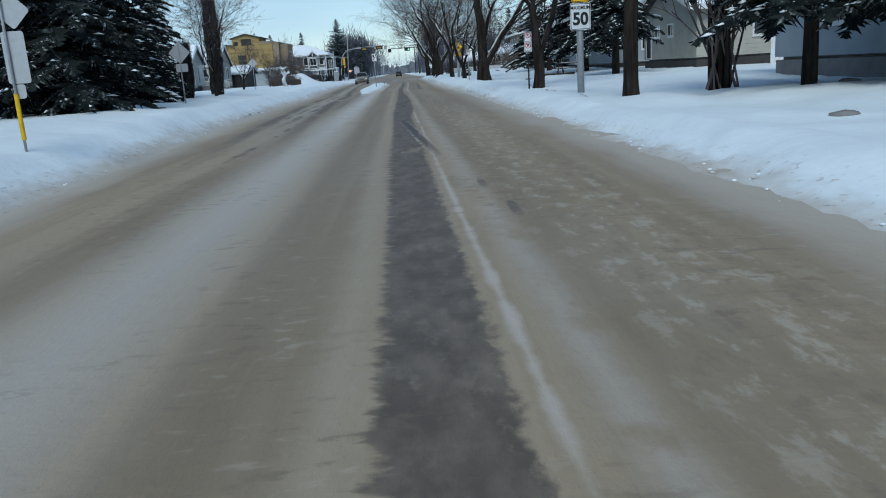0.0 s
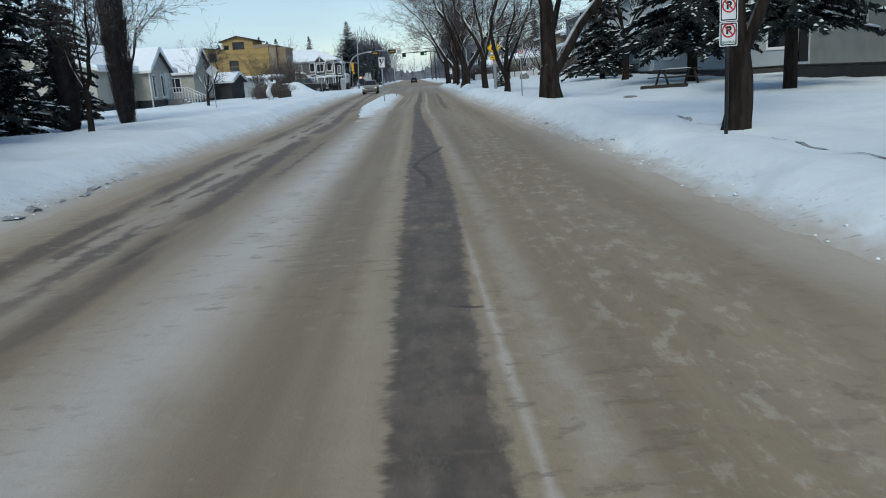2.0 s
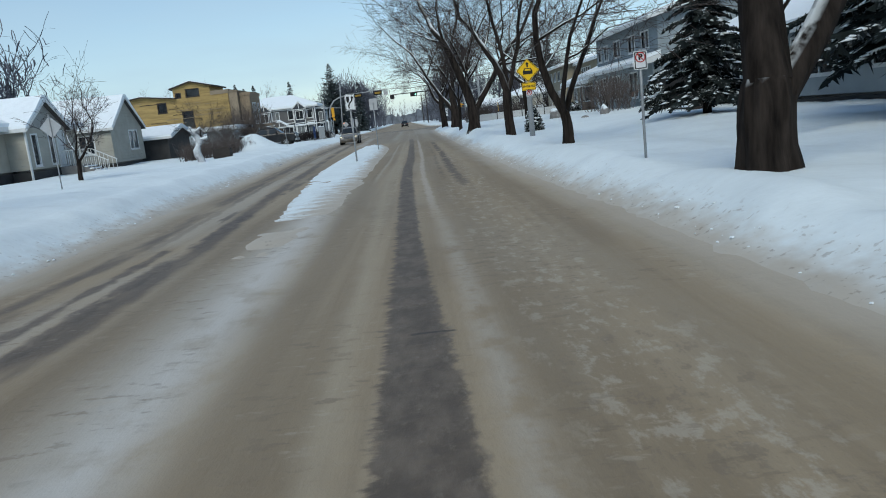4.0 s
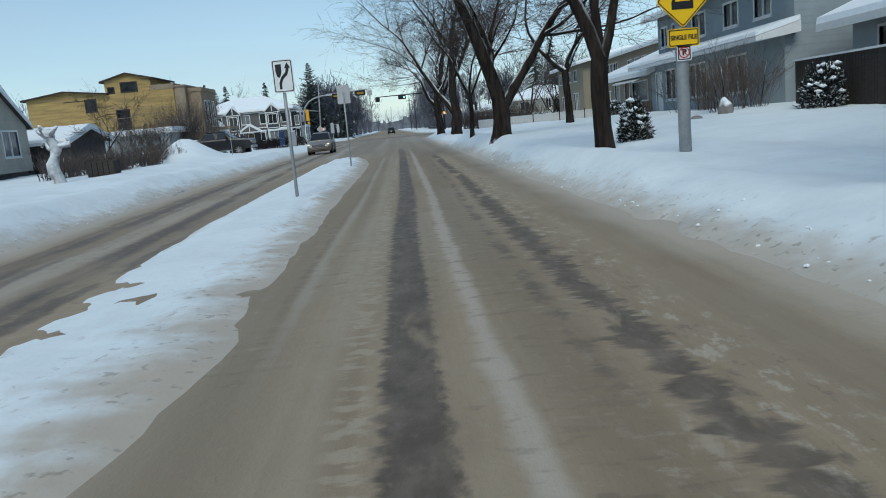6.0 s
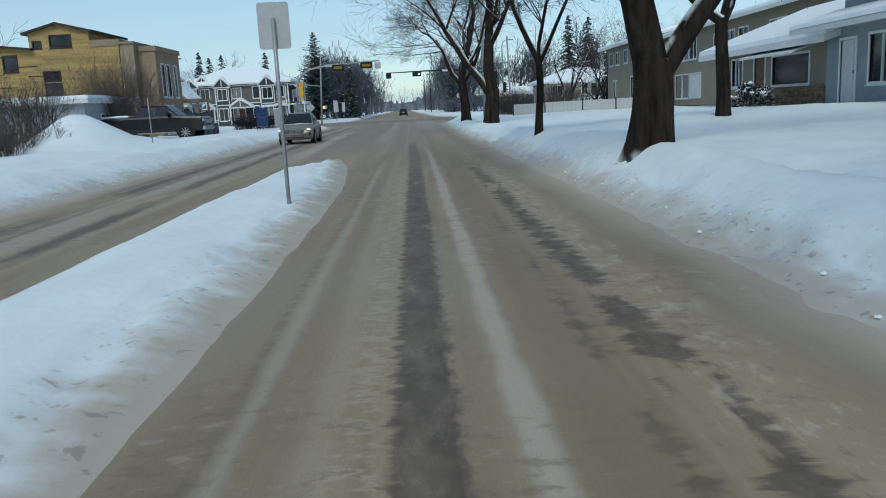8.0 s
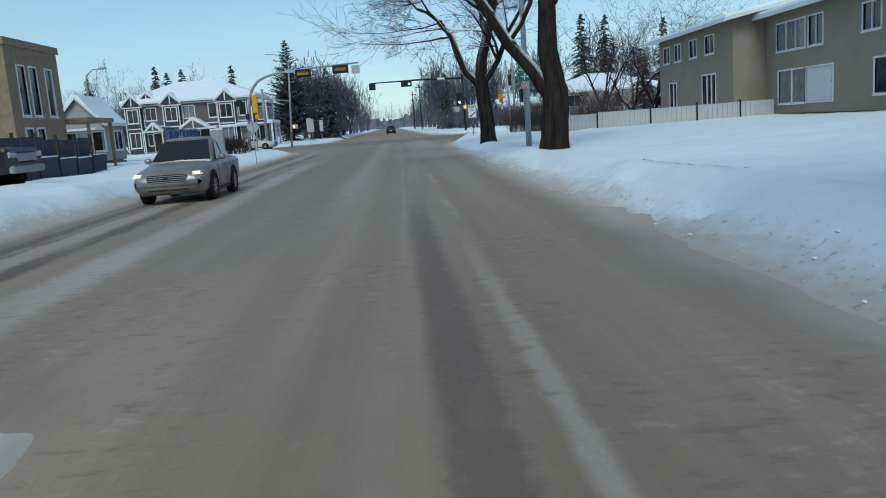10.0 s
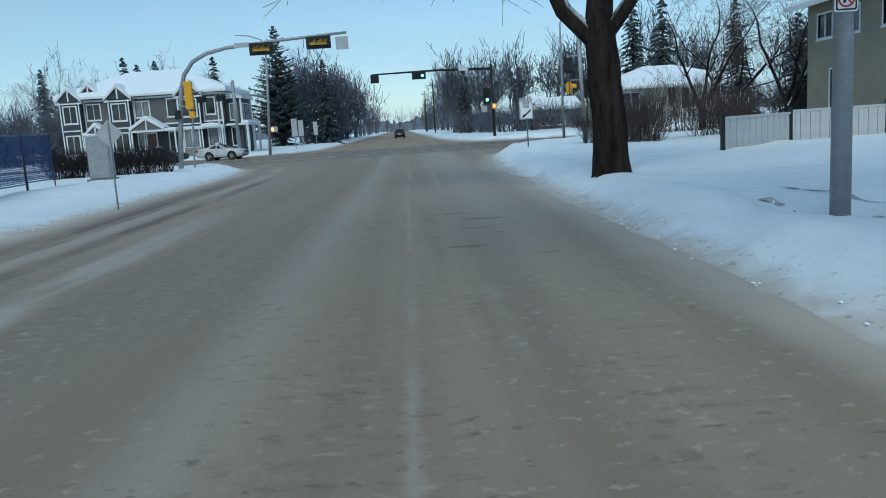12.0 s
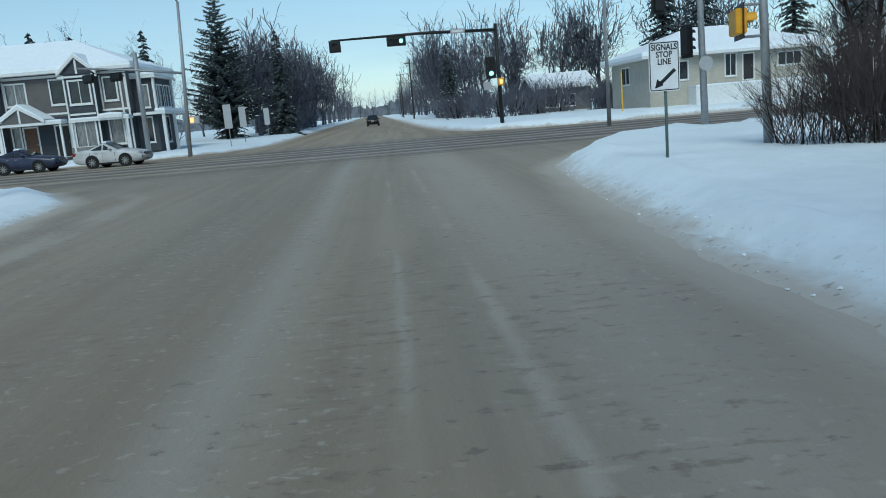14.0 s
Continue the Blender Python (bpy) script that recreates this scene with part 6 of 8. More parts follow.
def plate(name, w, h, parent, at, material, corner=0.04, thick=0.006, border=None, back=None, diamond=False):
    """A thin rounded sheet facing -y with an optional printed border."""
    bm = bmesh.new()

    def outline(w, h, r, y):
        pts = []
        for cx, cz, a0 in ((w / 2 - r, h / 2 - r, 0), (-w / 2 + r, h / 2 - r, 90), (-w / 2 + r, -h / 2 + r, 180), (w / 2 - r, -h / 2 + r, 270)):
            for k in range(4):
                a = radians(a0 + 30 * k)
                pts.append((cx + r * math.cos(a), y, cz + r * math.sin(a)))
        return pts

    a = [bm.verts.new(p) for p in outline(w, h, corner, -thick / 2)]
    b = [bm.verts.new(p) for p in outline(w, h, corner, thick / 2)]
    bm.faces.new(a), bm.faces.new(b[::-1])
    for i in range(len(a)):
        bm.faces.new((a[i], b[i], b[(i + 1) % len(a)], a[(i + 1) % len(a)]))
    bmesh.ops.recalc_face_normals(bm, faces=bm.faces)
    ob = part(name, bm, material, parent)
    ob.matrix_basis = Matrix.Translation(at) @ pose(0, 0, 0, 0, 45 if diamond else 0, 0)
    if border:
        bm = bmesh.new()
        o, i = outline(w - 0.03, h - 0.03, corner * 0.8, -thick / 2 - 0.002), outline(w - 0.065, h - 0.065, corner * 0.6, -thick / 2 - 0.002)
        o, i = [bm.verts.new(p) for p in o], [bm.verts.new(p) for p in i]
        for k in range(len(o)):
            j = (k + 1) % len(o)
            bm.faces.new((o[k], o[j], i[j], i[k]))
        bmesh.ops.recalc_face_normals(bm, faces=bm.faces)
        part("border", bm, border, ob)
    return ob


def flat_shape(name, pts, parent, y, material):
    """A printed shape in x and z, 2 mm thick, facing -y."""
    return part(name, prism(pts, y - 0.001, y + 0.001), material, parent)


def ring(r0, r1, parent, at, material, n=24):
    bm = bmesh.new()
    o = [bm.verts.new((r1 * math.cos(k * math.tau / n), 0, r1 * math.sin(k * math.tau / n))) for k in range(n)]
    i = [bm.verts.new((r0 * math.cos(k * math.tau / n), 0, r0 * math.sin(k * math.tau / n))) for k in range(n)]
    for k in range(n):
        bm.faces.new((o[k], o[(k + 1) % n], i[(k + 1) % n], i[k]))
    ob = part("ring", bm, material, parent)
    ob.matrix_basis = Matrix.Translation(at)
    return ob


def no_parking(t, at, size, arrow=False, h=None, word=""):
    """White plate with a P in a struck-through red ring."""
    p = plate("no_parking_plate", size, h or size, t, at, M_SIGNWHITE, 0.02, border=M_SIGNBLACK)
    z = (h or size) / 2 - size * 0.45
    ring(size * 0.30, size * 0.38, p, (0, -0.006, z), M_SIGNRED)
    letters("P", size * 0.55, p, (0, -0.005, z), M_SIGNBLACK, bold=0.008)
    flat_shape("slash", [(-size * 0.27, z + size * 0.22), (-size * 0.22, z + size * 0.27), (size * 0.27, z - size * 0.22), (size * 0.22, z - size * 0.27)], p, -0.0075, M_SIGNRED)
    if word:
        letters(word, 0.052, p, (0, -0.005, -(h or size) / 2 + 0.06), M_SIGNGREEN, bold=0.001, squeeze=0.92)
    if arrow:
        flat_shape("bar", [(-size * 0.3, -(h or size) / 2 + 0.04), (size * 0.3, -(h or size) / 2 + 0.04), (size * 0.3, -(h or size) / 2 + 0.065), (-size * 0.3, -(h or size) / 2 + 0.065)], p, -0.005, M_SIGNRED)
    return p


def post(t, height, r0, r1, material=None, sides=12, sink=0.4):
    return part("post", tube([(0, 0, -sink), (0, 0, height * 0.5), (0, 0, height)], [r0, (r0 + r1) / 2, r1], sides), material or M_GALV, t, smooth=True)


# speed limit on a thick grey pole
t = thing("speed_sign", "white fifty speed limit sign on a thick grey pole", "road sign", (6.05, 25.2, gz(6.05, 25.2)))
b0 = -gz(6.05, 25.2)
post(t, 2.85 + b0, 0.105, 0.095)
p = plate("speed_plate", 0.6, 0.75, t, (0, -0.12, 2.46 + b0), M_SIGNWHITE, border=M_SIGNBLACK)
letters("MAXIMUM", 0.14, p, (0, -0.005, 0.24), M_SIGNBLACK, bold=0.004, squeeze=0.9)
letters("50", 0.48, p, (0, -0.005, -0.08), M_SIGNBLACK, bold=0.018, squeeze=0.95)
plate("upper_tab", 0.5, 0.3, t, (0, -0.12, 3.01 + b0), M_SIGNYEL, border=M_SIGNBLACK)

# single-file warning
t = thing("warning_sign", "yellow diamond single-file warning sign on a thick grey pole", "road sign", (4.95, 67.4, gz(4.95, 67.4)))
b0 = -gz(4.95, 67.4)
post(t, 3.2 + b0, 0.105, 0.095)
p = plate("diamond_plate", 0.62, 0.62, t, (0, -0.12, 2.97 + b0), M_SIGNYEL, 0.05, border=M_SIGNBLACK, diamond=True)
q = new("symbol")
q.parent = t
q.matrix_basis = Matrix.Translation((0, -0.127, 2.97 + b0))
flat_shape("car_shape", [(-0.18, -0.14), (0.18, -0.14), (0.18, -0.02), (0.12, 0.08), (-0.12, 0.08), (-0.18, -0.02)], q, 0, M_SIGNBLACK)
flat_shape("car_window", [(-0.12, -0.015), (0.12, -0.015), (0.09, 0.055), (-0.09, 0.055)], q, -0.003, M_SIGNYEL)
flat_shape("arrow", [(-0.03, 0.12), (0.03, 0.12), (0.03, 0.22), (0.07, 0.22), (0, 0.31), (-0.07, 0.22), (-0.03, 0.22)], q, 0, M_SIGNBLACK)
p = plate("tab", 0.52, 0.29, t, (0, -0.12, 2.38 + b0), M_SIGNYEL, 0.03, border=M_SIGNBLACK)
letters("SINGLE FILE", 0.105, p, (0, -0.005, 0), M_SIGNBLACK, bold=0.004, squeeze=0.8)
no_parking(t, (0, -0.12, 2.13 + b0), 0.24)

# no parking posts
t = thing("parking_sign", "two stacked no-parking plates on a thin post beside an elm", "road sign", (5.44, 31.5, gz(5.44, 31.5)))
b0 = -gz(5.44, 31.5)
post(t, 2.4 + b0, 0.03, 0.03, M_BLACKSTEEL)
no_parking(t, (0, -0.04, 2.2 + b0), 0.28, h=0.36)
no_parking(t, (0, -0.04, 1.83 + b0), 0.28, h=0.36, word="SEASONAL")
t = thing("parking_sign", "single no-parking plate on a thin leaning steel post", "road sign", (4.65, 51.6, gz(4.65, 51.6)))
b0 = -gz(4.65, 51.6)
post(t, 2.4 + b0, 0.025, 0.025)
no_parking(t, (0, -0.03, 2.2 + b0), 0.24, h=0.32)

# keep-right sign and the blank back of the next on the median
t = thing("arrow_sign", "white traffic sign with a black arrow on a median post", "road sign", (-2.12, 70.8, 0.12))
post(t, 2.3, 0.035, 0.035)
p = plate("arrow_plate", 0.42, 0.66, t, (0.02, -0.05, 2.5), M_SIGNWHITE, border=M_SIGNBLACK)
flat_shape("shield", [(-0.14, 0.24), (-0.02, 0.24), (-0.02, 0.09), (-0.05, 0.0), (-0.08, -0.03), (-0.12, 0.0), (-0.14, 0.09)], p, -0.0055, M_SIGNBLACK)
flat_shape("arrow_stem", [(-0.09, -0.26), (-0.04, -0.26), (-0.04, -0.16), (0.0, -0.06), (0.09, 0.02), (0.13, 0.12), (0.13, 0.16), (0.075, 0.16), (0.05, 0.07), (-0.04, -0.02), (-0.09, -0.13)], p, -0.0055, M_SIGNBLACK)
flat_shape("arrow_head", [(0.04, 0.155), (0.165, 0.155), (0.102, 0.27)], p, -0.0055, M_SIGNBLACK)
t = thing("road_sign", "bare metal back of a road sign on a median post", "road sign", (-1.82, 83.1, 0.16))
post(t, 2.68, 0.03, 0.03)
plate("sign_back", 0.46, 0.66, t, (0, 0.04, 2.58), M_SIGNBACK)

# bicycle route pole
t = thing("route_sign", "green bicycle route plates on a thick grey street pole", "road sign", (4.47, 120.9, gz(4.47, 120.9)))
b0 = -gz(4.47, 120.9)
post(t, 8.2, 0.115, 0.085)
p = plate("route_plate", 0.44, 0.40, t, (-0.06, -0.12, 3.34 + b0), M_SIGNGREEN, 0.03)
letters("ROUTE", 0.12, p, (0, -0.005, -0.13), M_SIGNWHITE, bold=0.003)
for x in (-0.09, 0.09):
    ring(0.055, 0.07, p, (x, -0.005, 0.03), M_SIGNWHITE)
flat_shape("bicycle_frame", [(-0.09, 0.03), (-0.03, 0.12), (0.05, 0.12), (0.02, 0.04), (0.0, 0.03), (0.035, 0.105), (-0.02, 0.105), (-0.075, 0.03)], p, -0.005, M_SIGNWHITE)
p = plate("arrow_plate", 0.44, 0.34, t, (-0.06, -0.12, 2.96 + b0), M_SIGNGREEN, 0.03)
flat_shape("arrow_bar", [(-0.14, -0.02), (0.14, -0.02), (0.14, 0.02), (-0.14, 0.02)], p, -0.005, M_SIGNWHITE)
flat_shape("arrow_tip", [(0.12, -0.07), (0.19, 0.0), (0.12, 0.07)], p, -0.005, M_SIGNWHITE)
flat_shape("arrow_stem", [(-0.02, -0.12), (0.02, -0.12), (0.02, -0.021), (-0.02, -0.021)], p, -0.005, M_SIGNWHITE)
flat_shape("arrow_top", [(-0.06, 0.06), (0.06, 0.06), (0.0, 0.13)], p, -0.005, M_SIGNWHITE)
no_parking(t, (-0.04, -0.12, 2.66 + b0), 0.26)

# stop line sign
t = thing("stop_line_sign", "white signals stop line sign with a black slanting arrow", "road sign", (4.62, 146.2, gz(4.62, 146.2)))
b0 = -gz(4.62, 146.2)
post(t, 1.9 + b0, 0.028, 0.028, mat("green_post", (0.09, 0.14, 0.13), 0.6))
p = plate("stop_line_plate", 0.58, 0.9, t, (-0.03, -0.05, 2.12 + b0), M_SIGNWHITE, border=M_SIGNBLACK)
for i, w in enumerate(("SIGNALS", "STOP", "LINE")):
    letters(w, 0.15, p, (0, -0.005, 0.34 - 0.13 * i), M_SIGNBLACK, bold=0.004, squeeze=0.85)
flat_shape("arrow_stem", [(0.18, -0.04), (0.22, -0.09), (-0.06, -0.33), (-0.10, -0.28)], p, -0.0055, M_SIGNBLACK)
flat_shape("arrow_head", [(-0.19, -0.39), (-0.02, -0.34), (-0.14, -0.22)], p, -0.0055, M_SIGNBLACK)

# signs seen from behind beside the oncoming lane
t = thing("road_sign", "back of a diamond sign with a tab on a thin post", "road sign", (-7.7, 32.4, gz(-7.7, 32.4)))
b0 = -gz(-7.7, 32.4)
post(t, 2.9 + b0, 0.025, 0.025)
plate("diamond_back", 0.58, 0.58, t, (0, 0.03, 2.46 + b0), M_SIGNBACK, diamond=True)
plate("tab_back", 0.45, 0.3, t, (0.03, 0.03, 1.9 + b0), M_SIGNBACK)
M_POSTYEL = mat("post_yellow", (0.75, 0.47, 0.01), 0.5)
t = thing("road_sign", "backs of stacked road signs on a yellow-sleeved post", "road sign", (-4.6, 13.4, gz(-4.6, 13.4)))
b0 = -gz(-4.6, 13.4)
post(t, 3.0, 0.02, 0.02)
part("sleeve", tube([(0, 0, 0.15), (0, 0, 1.25 + b0)], [0.032, 0.032], 10), M_POSTYEL, t, "yellow plastic sleeve")
plate("sign_back", 0.32, 0.72, t, (0.08, 0.03, 1.75 + b0), M_SIGNBACK)
plate("diamond_back", 0.36, 0.36, t, (0.13, 0.03, 2.38 + b0), M_SIGNBACK, diamond=True)
plate("tab_back", 0.16, 0.2, t, (0.06, 0.03, 1.28 + b0), M_SIGNBACK)
t = thing("road_sign", "back of a diamond sign on a thin leaning post", "road sign", (-11.1, 63.2, gz(-11.1, 63.2)))
post(t, 2.4, 0.02, 0.02)
plate("diamond_back", 0.5, 0.5, t, (0, 0.03, 2.0), M_SIGNBACK, diamond=True)
for x, y, h in ((-10.4, 102.7, 1.75), (-8.1, 132.5, 2.3)):
    t = thing("road_sign", "back of a road sign on a slim steel post", "road sign", (x, y, gz(x, y)))
    post(t, h, 0.022, 0.022)
    if h > 2:
        plate("diamond_back", 0.5, 0.5, t, (0, 0.03, 2.0), M_SIGNBACK, diamond=True)


# traffic signals
M_LENSDARK = mat("dark_lens", (0.02, 0.015, 0.012), 0.3, noise_scale=8, amount=0.2)
M_GREENLIT = mat("lit_green", (0.1, 0.5, 0.4), 0.4, emit=((0.35, 1.0, 0.85), 2.2))
M_HANDLIT = mat("lit_hand", (0.6, 0.15, 0.05), 0.4, emit=((1.0, 0.28, 0.10), 3.0))
M_BACKPLATE = mat("yellow_backplate", (0.62, 0.36, 0.05), 0.5, noise_scale=5, amount=0.2)


def signal(parent, at, lenses=3, horizontal=True, lit=None, size=0.23, body=None, turn=0, plate_mat=None, shield=True):
    """A signal head facing -y: housing, backboard, lenses with hoods."""
    s = new("signal_head")
    s.parent = parent
    s.empty_display_size = 0.2
    s.matrix_basis = Matrix.Translation(at) @ pose(0, 0, 0, 0, 0, turn)
    L, W = size * (lenses + 0.35), size * 1.35
    wx, wz = (L / 2, W / 2) if horizontal else (W / 2, L / 2)
    part("housing", box(-wx, wx, -0.09, 0.13, -wz, wz, 0.02), body or M_BLACKSTEEL, s)
    if shield:
        part("backboard", box(-wx - 0.1, wx + 0.1, -0.02, 0.0, -wz - 0.1, wz + 0.1), plate_mat or M_BLACKSTEEL, s)
    for k in range(lenses):
        o = (k - (lenses - 1) / 2) * size
        x, z = (o, 0) if horizontal else (0, -o)
        bm = bmesh.new()
        bmesh.ops.create_cone(bm, cap_ends=True, segments=16, radius1=size * 0.42, radius2=size * 0.42, depth=0.02, matrix=Matrix.Translation((x, -0.10, z)) @ pose(0, 0, 0, 90))
        part("lens", bm, M_GREENLIT if k == lit else M_LENSDARK, s)
        bm = bmesh.new()
        n = 10
        a = [[bm.verts.new((x + size * r * math.cos(math.pi * q / n), yy, z + size * r * math.sin(math.pi * q / n))) for q in range(n + 1)] for r, yy in ((0.46, -0.10), (0.46, -0.30), (0.43, -0.30), (0.43, -0.10))]
        for u in range(3):
            for q in range(n):
                bm.faces.new((a[u][q], a[u][q + 1], a[u + 1][q + 1], a[u + 1][q]))
        part("hood", bm, body or M_BLACKSTEEL, s)
    return s


# far side: black mast with a long arm
t = thing("traffic_signal", "black traffic signal mast with a long horizontal arm, green lit", "traffic signal", (7.09, 184.5, gz(7.09, 184.5)))
part("mast", tube([(0, 0, -0.4), (-0.02, 0, 3), (-0.05, 0, 6.5)], [0.15, 0.13, 0.12], 12), M_BLACKSTEEL, t, smooth=True)
part("arm", tube([(0, 0, 6.1), (-5, 0, 6.25), (-11.0, 0, 6.2)], [0.12, 0.10, 0.06], 10), M_BLACKSTEEL, t, smooth=True)
signal(t, (-6.7, -0.12, 5.85), 3, True, 2, 0.32)
signal(t, (-10.75, -0.12, 5.8), 1, True, None, 0.42)
signal(t, (-0.55, -0.15, 3.65), 3, False, 2, 0.36)
n = plate("name_plate", 0.95, 0.3, t, (-2.6, -0.14, 6.2), M_SIGNBACK)
flat_shape("bar", [(-0.35, -0.06), (0.35, -0.06), (0.35, 0.06), (-0.35, 0.06)], n, -0.005, M_SIGNWHITE)
h = part("pedestrian_head", box(-0.15, 0.28, -0.3, -0.02, 2.45, 2.95, 0.03), M_BACKPLATE, t)
part("hand_lens", box(-0.03, 0.17, -0.318, -0.302, 2.56, 2.84, 0.004), M_HANDLIT, h)
part("junction_box", box(-1.1, -0.6, -0.15, 0.05, 2.2, 2.75, 0.02), M_SIGNBACK, t)

# near side: curved steel davit with yellow heads
t = thing("traffic_signal", "curved galvanised signal pole with yellow-boarded signal heads", "traffic signal", (-12.5, 152.6, gz(-12.5, 152.6)))
pts = [(0, 0, -0.4), (0.25, 0, 2.0), (0.5, 0, 4.0), (0.75, -0.05, 4.7), (1.25, -0.1, 5.3), (1.95, -0.15, 5.65), (3.0, -0.3, 5.85), (5.6, -0.8, 6.0), (9.2, -1.6, 6.1)]
part("mast", tube(pts, [0.13, 0.12, 0.11, 0.11, 0.10, 0.10, 0.09, 0.08, 0.06], 12), M_GALV, t, smooth=True)
signal(t, (4.9, -0.85, 5.65), 3, True, None, 0.30, plate_mat=M_BLACKSTEEL)
signal(t, (7.8, -1.45, 5.72), 3, True, None, 0.30, plate_mat=M_BLACKSTEEL)
for x, y, z in ((4.9, -0.98, 5.65), (7.8, -1.58, 5.72)):
    part("yellow_panel", box(x - 0.42, x + 0.42, y - 0.02, y + 0.02, z - 0.12, z + 0.12, 0.01), M_BACKPLATE, t, "yellow signal face")
plate("sign_back", 0.62, 0.62, t, (8.95, -1.55, 5.62), M_SIGNBACK)
plate("name_plate", 0.85, 0.24, t, (3.95, -0.7, 5.9), M_SIGNBACK)
part("yellow_board", box(0.72, 1.12, -0.35, -0.1, 2.95, 4.35, 0.03), M_YELLOW, t, "yellow signal backboard")
part("yellow_button_box", box(0.86, 1.14, -0.35, -0.1, 2.5, 2.85, 0.02), M_YELLOW, t)
part("bracket", box(0.3, 0.8, -0.2, -0.12, 3.1, 3.16), M_GALV, t)
part("small_box", box(0.12, 0.4, -0.3, -0.1, 2.5, 2.95, 0.02), M_BLACKSTEEL, t)
part("second_post", tube([(0.55, 0.6, -0.3), (0.75, 0.6, 2.6)], [0.05, 0.05], 8), M_GALV, t, smooth=True)

# far left lamp pole with a signal arm
t = thing("street_lamp", "tall galvanised lamp pole carrying a pedestrian signal and arm", "street lamp", (-13.5, 182.6, gz(-13.5, 182.6)))
part("pole", tube([(0, 0, -0.4), (0.3, 0, 5), (0.55, 0, 9.6)], [0.14, 0.11, 0.08], 12), M_GALV, t, smooth=True)
part("lamp_arm", tube([(0.55, 0, 9.6), (0.2, 0, 10.2), (-0.9, 0, 10.6), (-2.0, 0, 10.7)], [0.06, 0.05, 0.05, 0.04], 8), M_GALV, t, smooth=True)
part("signal_arm", tube([(0.3, 0, 5.3), (-2.5, 0, 5.7), (-6.2, 0, 6.1)], [0.08, 0.07, 0.05], 8), M_GALV, t, smooth=True)
for x in (-3.9, -5.6):
    signal(t, (x, 0.15, 5.4), 3, True, None, 0.26, turn=150)
h = part("pedestrian_head", box(0.35, 0.95, -0.3, -0.05, 2.1, 2.6, 0.03), M_SIGNBACK, t)
part("hand_lens", box(0.4, 0.62, -0.318, -0.302, 2.2, 2.5, 0.004), M_HANDLIT, h)
t = thing("signal_post", "square galvanised post before the slate townhouses", "post", (-16.6, 184.5, gz(-16.6, 184.5)))
post(t, 6.6, 0.17, 0.15, None, 8)

# near right corner poles
t = thing("signal_post", "grey steel signal pole with a yellow head on a bracket", "traffic signal", (7.6, 148.2, gz(7.6, 148.2)))
b0 = -gz(7.6, 148.2)
part("pole", tube([(0, 0, -0.4), (-0.1, 0, 2.5), (-0.2, 0, 5.2)], [0.105, 0.09, 0.08], 12), M_GALV, t, smooth=True)
s = signal(t, (-0.65, 0, 2.95 + b0), 2, True, None, 0.38, turn=75, body=M_YELLOW)
part("bracket", tube([(-0.65, 0, 3.3 + b0), (-0.1, 0, 3.3 + b0)], [0.03, 0.03], 6), M_GALV, t)
part("bracket", tube([(-0.65, 0, 2.65 + b0), (-0.1, 0, 2.65 + b0)], [0.03, 0.03], 6), M_GALV, t)
part("button_box", box(-0.2, -0.06, -0.18, -0.08, 1.0 + b0, 1.35 + b0, 0.01), M_SIGNBACK, t)
t = thing("street_lamp", "tall grey street pole with a short signal arm", "street lamp", (10.75, 159.2, gz(10.75, 159.2)))
b0 = -gz(10.75, 159.2)
part("pole", tube([(0, 0, -0.4), (-0.1, 0, 4), (-0.2, 0, 8.5)], [0.13, 0.11, 0.09], 12), M_GALV, t, smooth=True)
part("signal_arm", tube([(-0.1, 0, 5.4 + b0), (-1.8, -0.3, 5.15 + b0)], [0.06, 0.05], 8), M_GALV, t)
signal(t, (-1.7, -0.3, 4.75 + b0), 3, False, None, 0.22, turn=180)
signal(t, (-0.62, 0, 3.3 + b0), 3, False, None, 0.28, turn=110)
part("round_plate", tube([(0.0, -0.14, 2.5 + b0), (0.0, -0.16, 2.5 + b0)], [0.26, 0.26], 16), M_SIGNBACK, t)
t = thing("street_lamp", "slender street lamp with a curved top across the junction", "street lamp", (11.7, 174.8, gz(11.7, 174.8)))
part("pole", tube([(0, 0, -0.4), (0, 0, 5), (0, 0, 9.0), (0.15, 0, 9.5), (0.6, 0, 9.75), (1.0, 0, 9.75)], [0.12, 0.09, 0.07, 0.06, 0.05, 0.04], 10), M_GALV, t, smooth=True)
part("luminaire", box(0.8, 1.5, -0.15, 0.15, 9.68, 9.84, 0.04), M_GALV, t)
t = thing("street_lamp", "slender street lamp behind the grey cottage", "street lamp", (-29.0, 165, 0.2))
part("pole", tube([(0, 0, -0.3), (0, 0, 7.2), (0.15, 0, 7.9), (0.7, 0, 8.35), (1.3, 0, 8.4)], [0.11, 0.08, 0.07, 0.05, 0.04], 10), M_GALV, t, smooth=True)
part("luminaire", box(1.2, 1.9, -0.15, 0.15, 8.33, 8.5, 0.04), M_GALV, t)
t = thing("post", "thin yellow-striped guy marker pole in snow", "post", (16.2, 187, 0.2))
post(t, 3.0, 0.04, 0.04, M_SIGNYEL)
for i, (x, y) in enumerate(((-12.0, 188.5), (-12.9, 199), (-13.2, 214), (-13.5, 232))):
    t = thing("street_sign", "blank pale back of a tall boulevard sign", "road sign", (x, y, gz(x, y)))
    post(t, 2.6, 0.03, 0.03)
    plate("sign_back", 0.55, 1.7, t, (0, -0.05, 2.1), M_SIGNBACK)
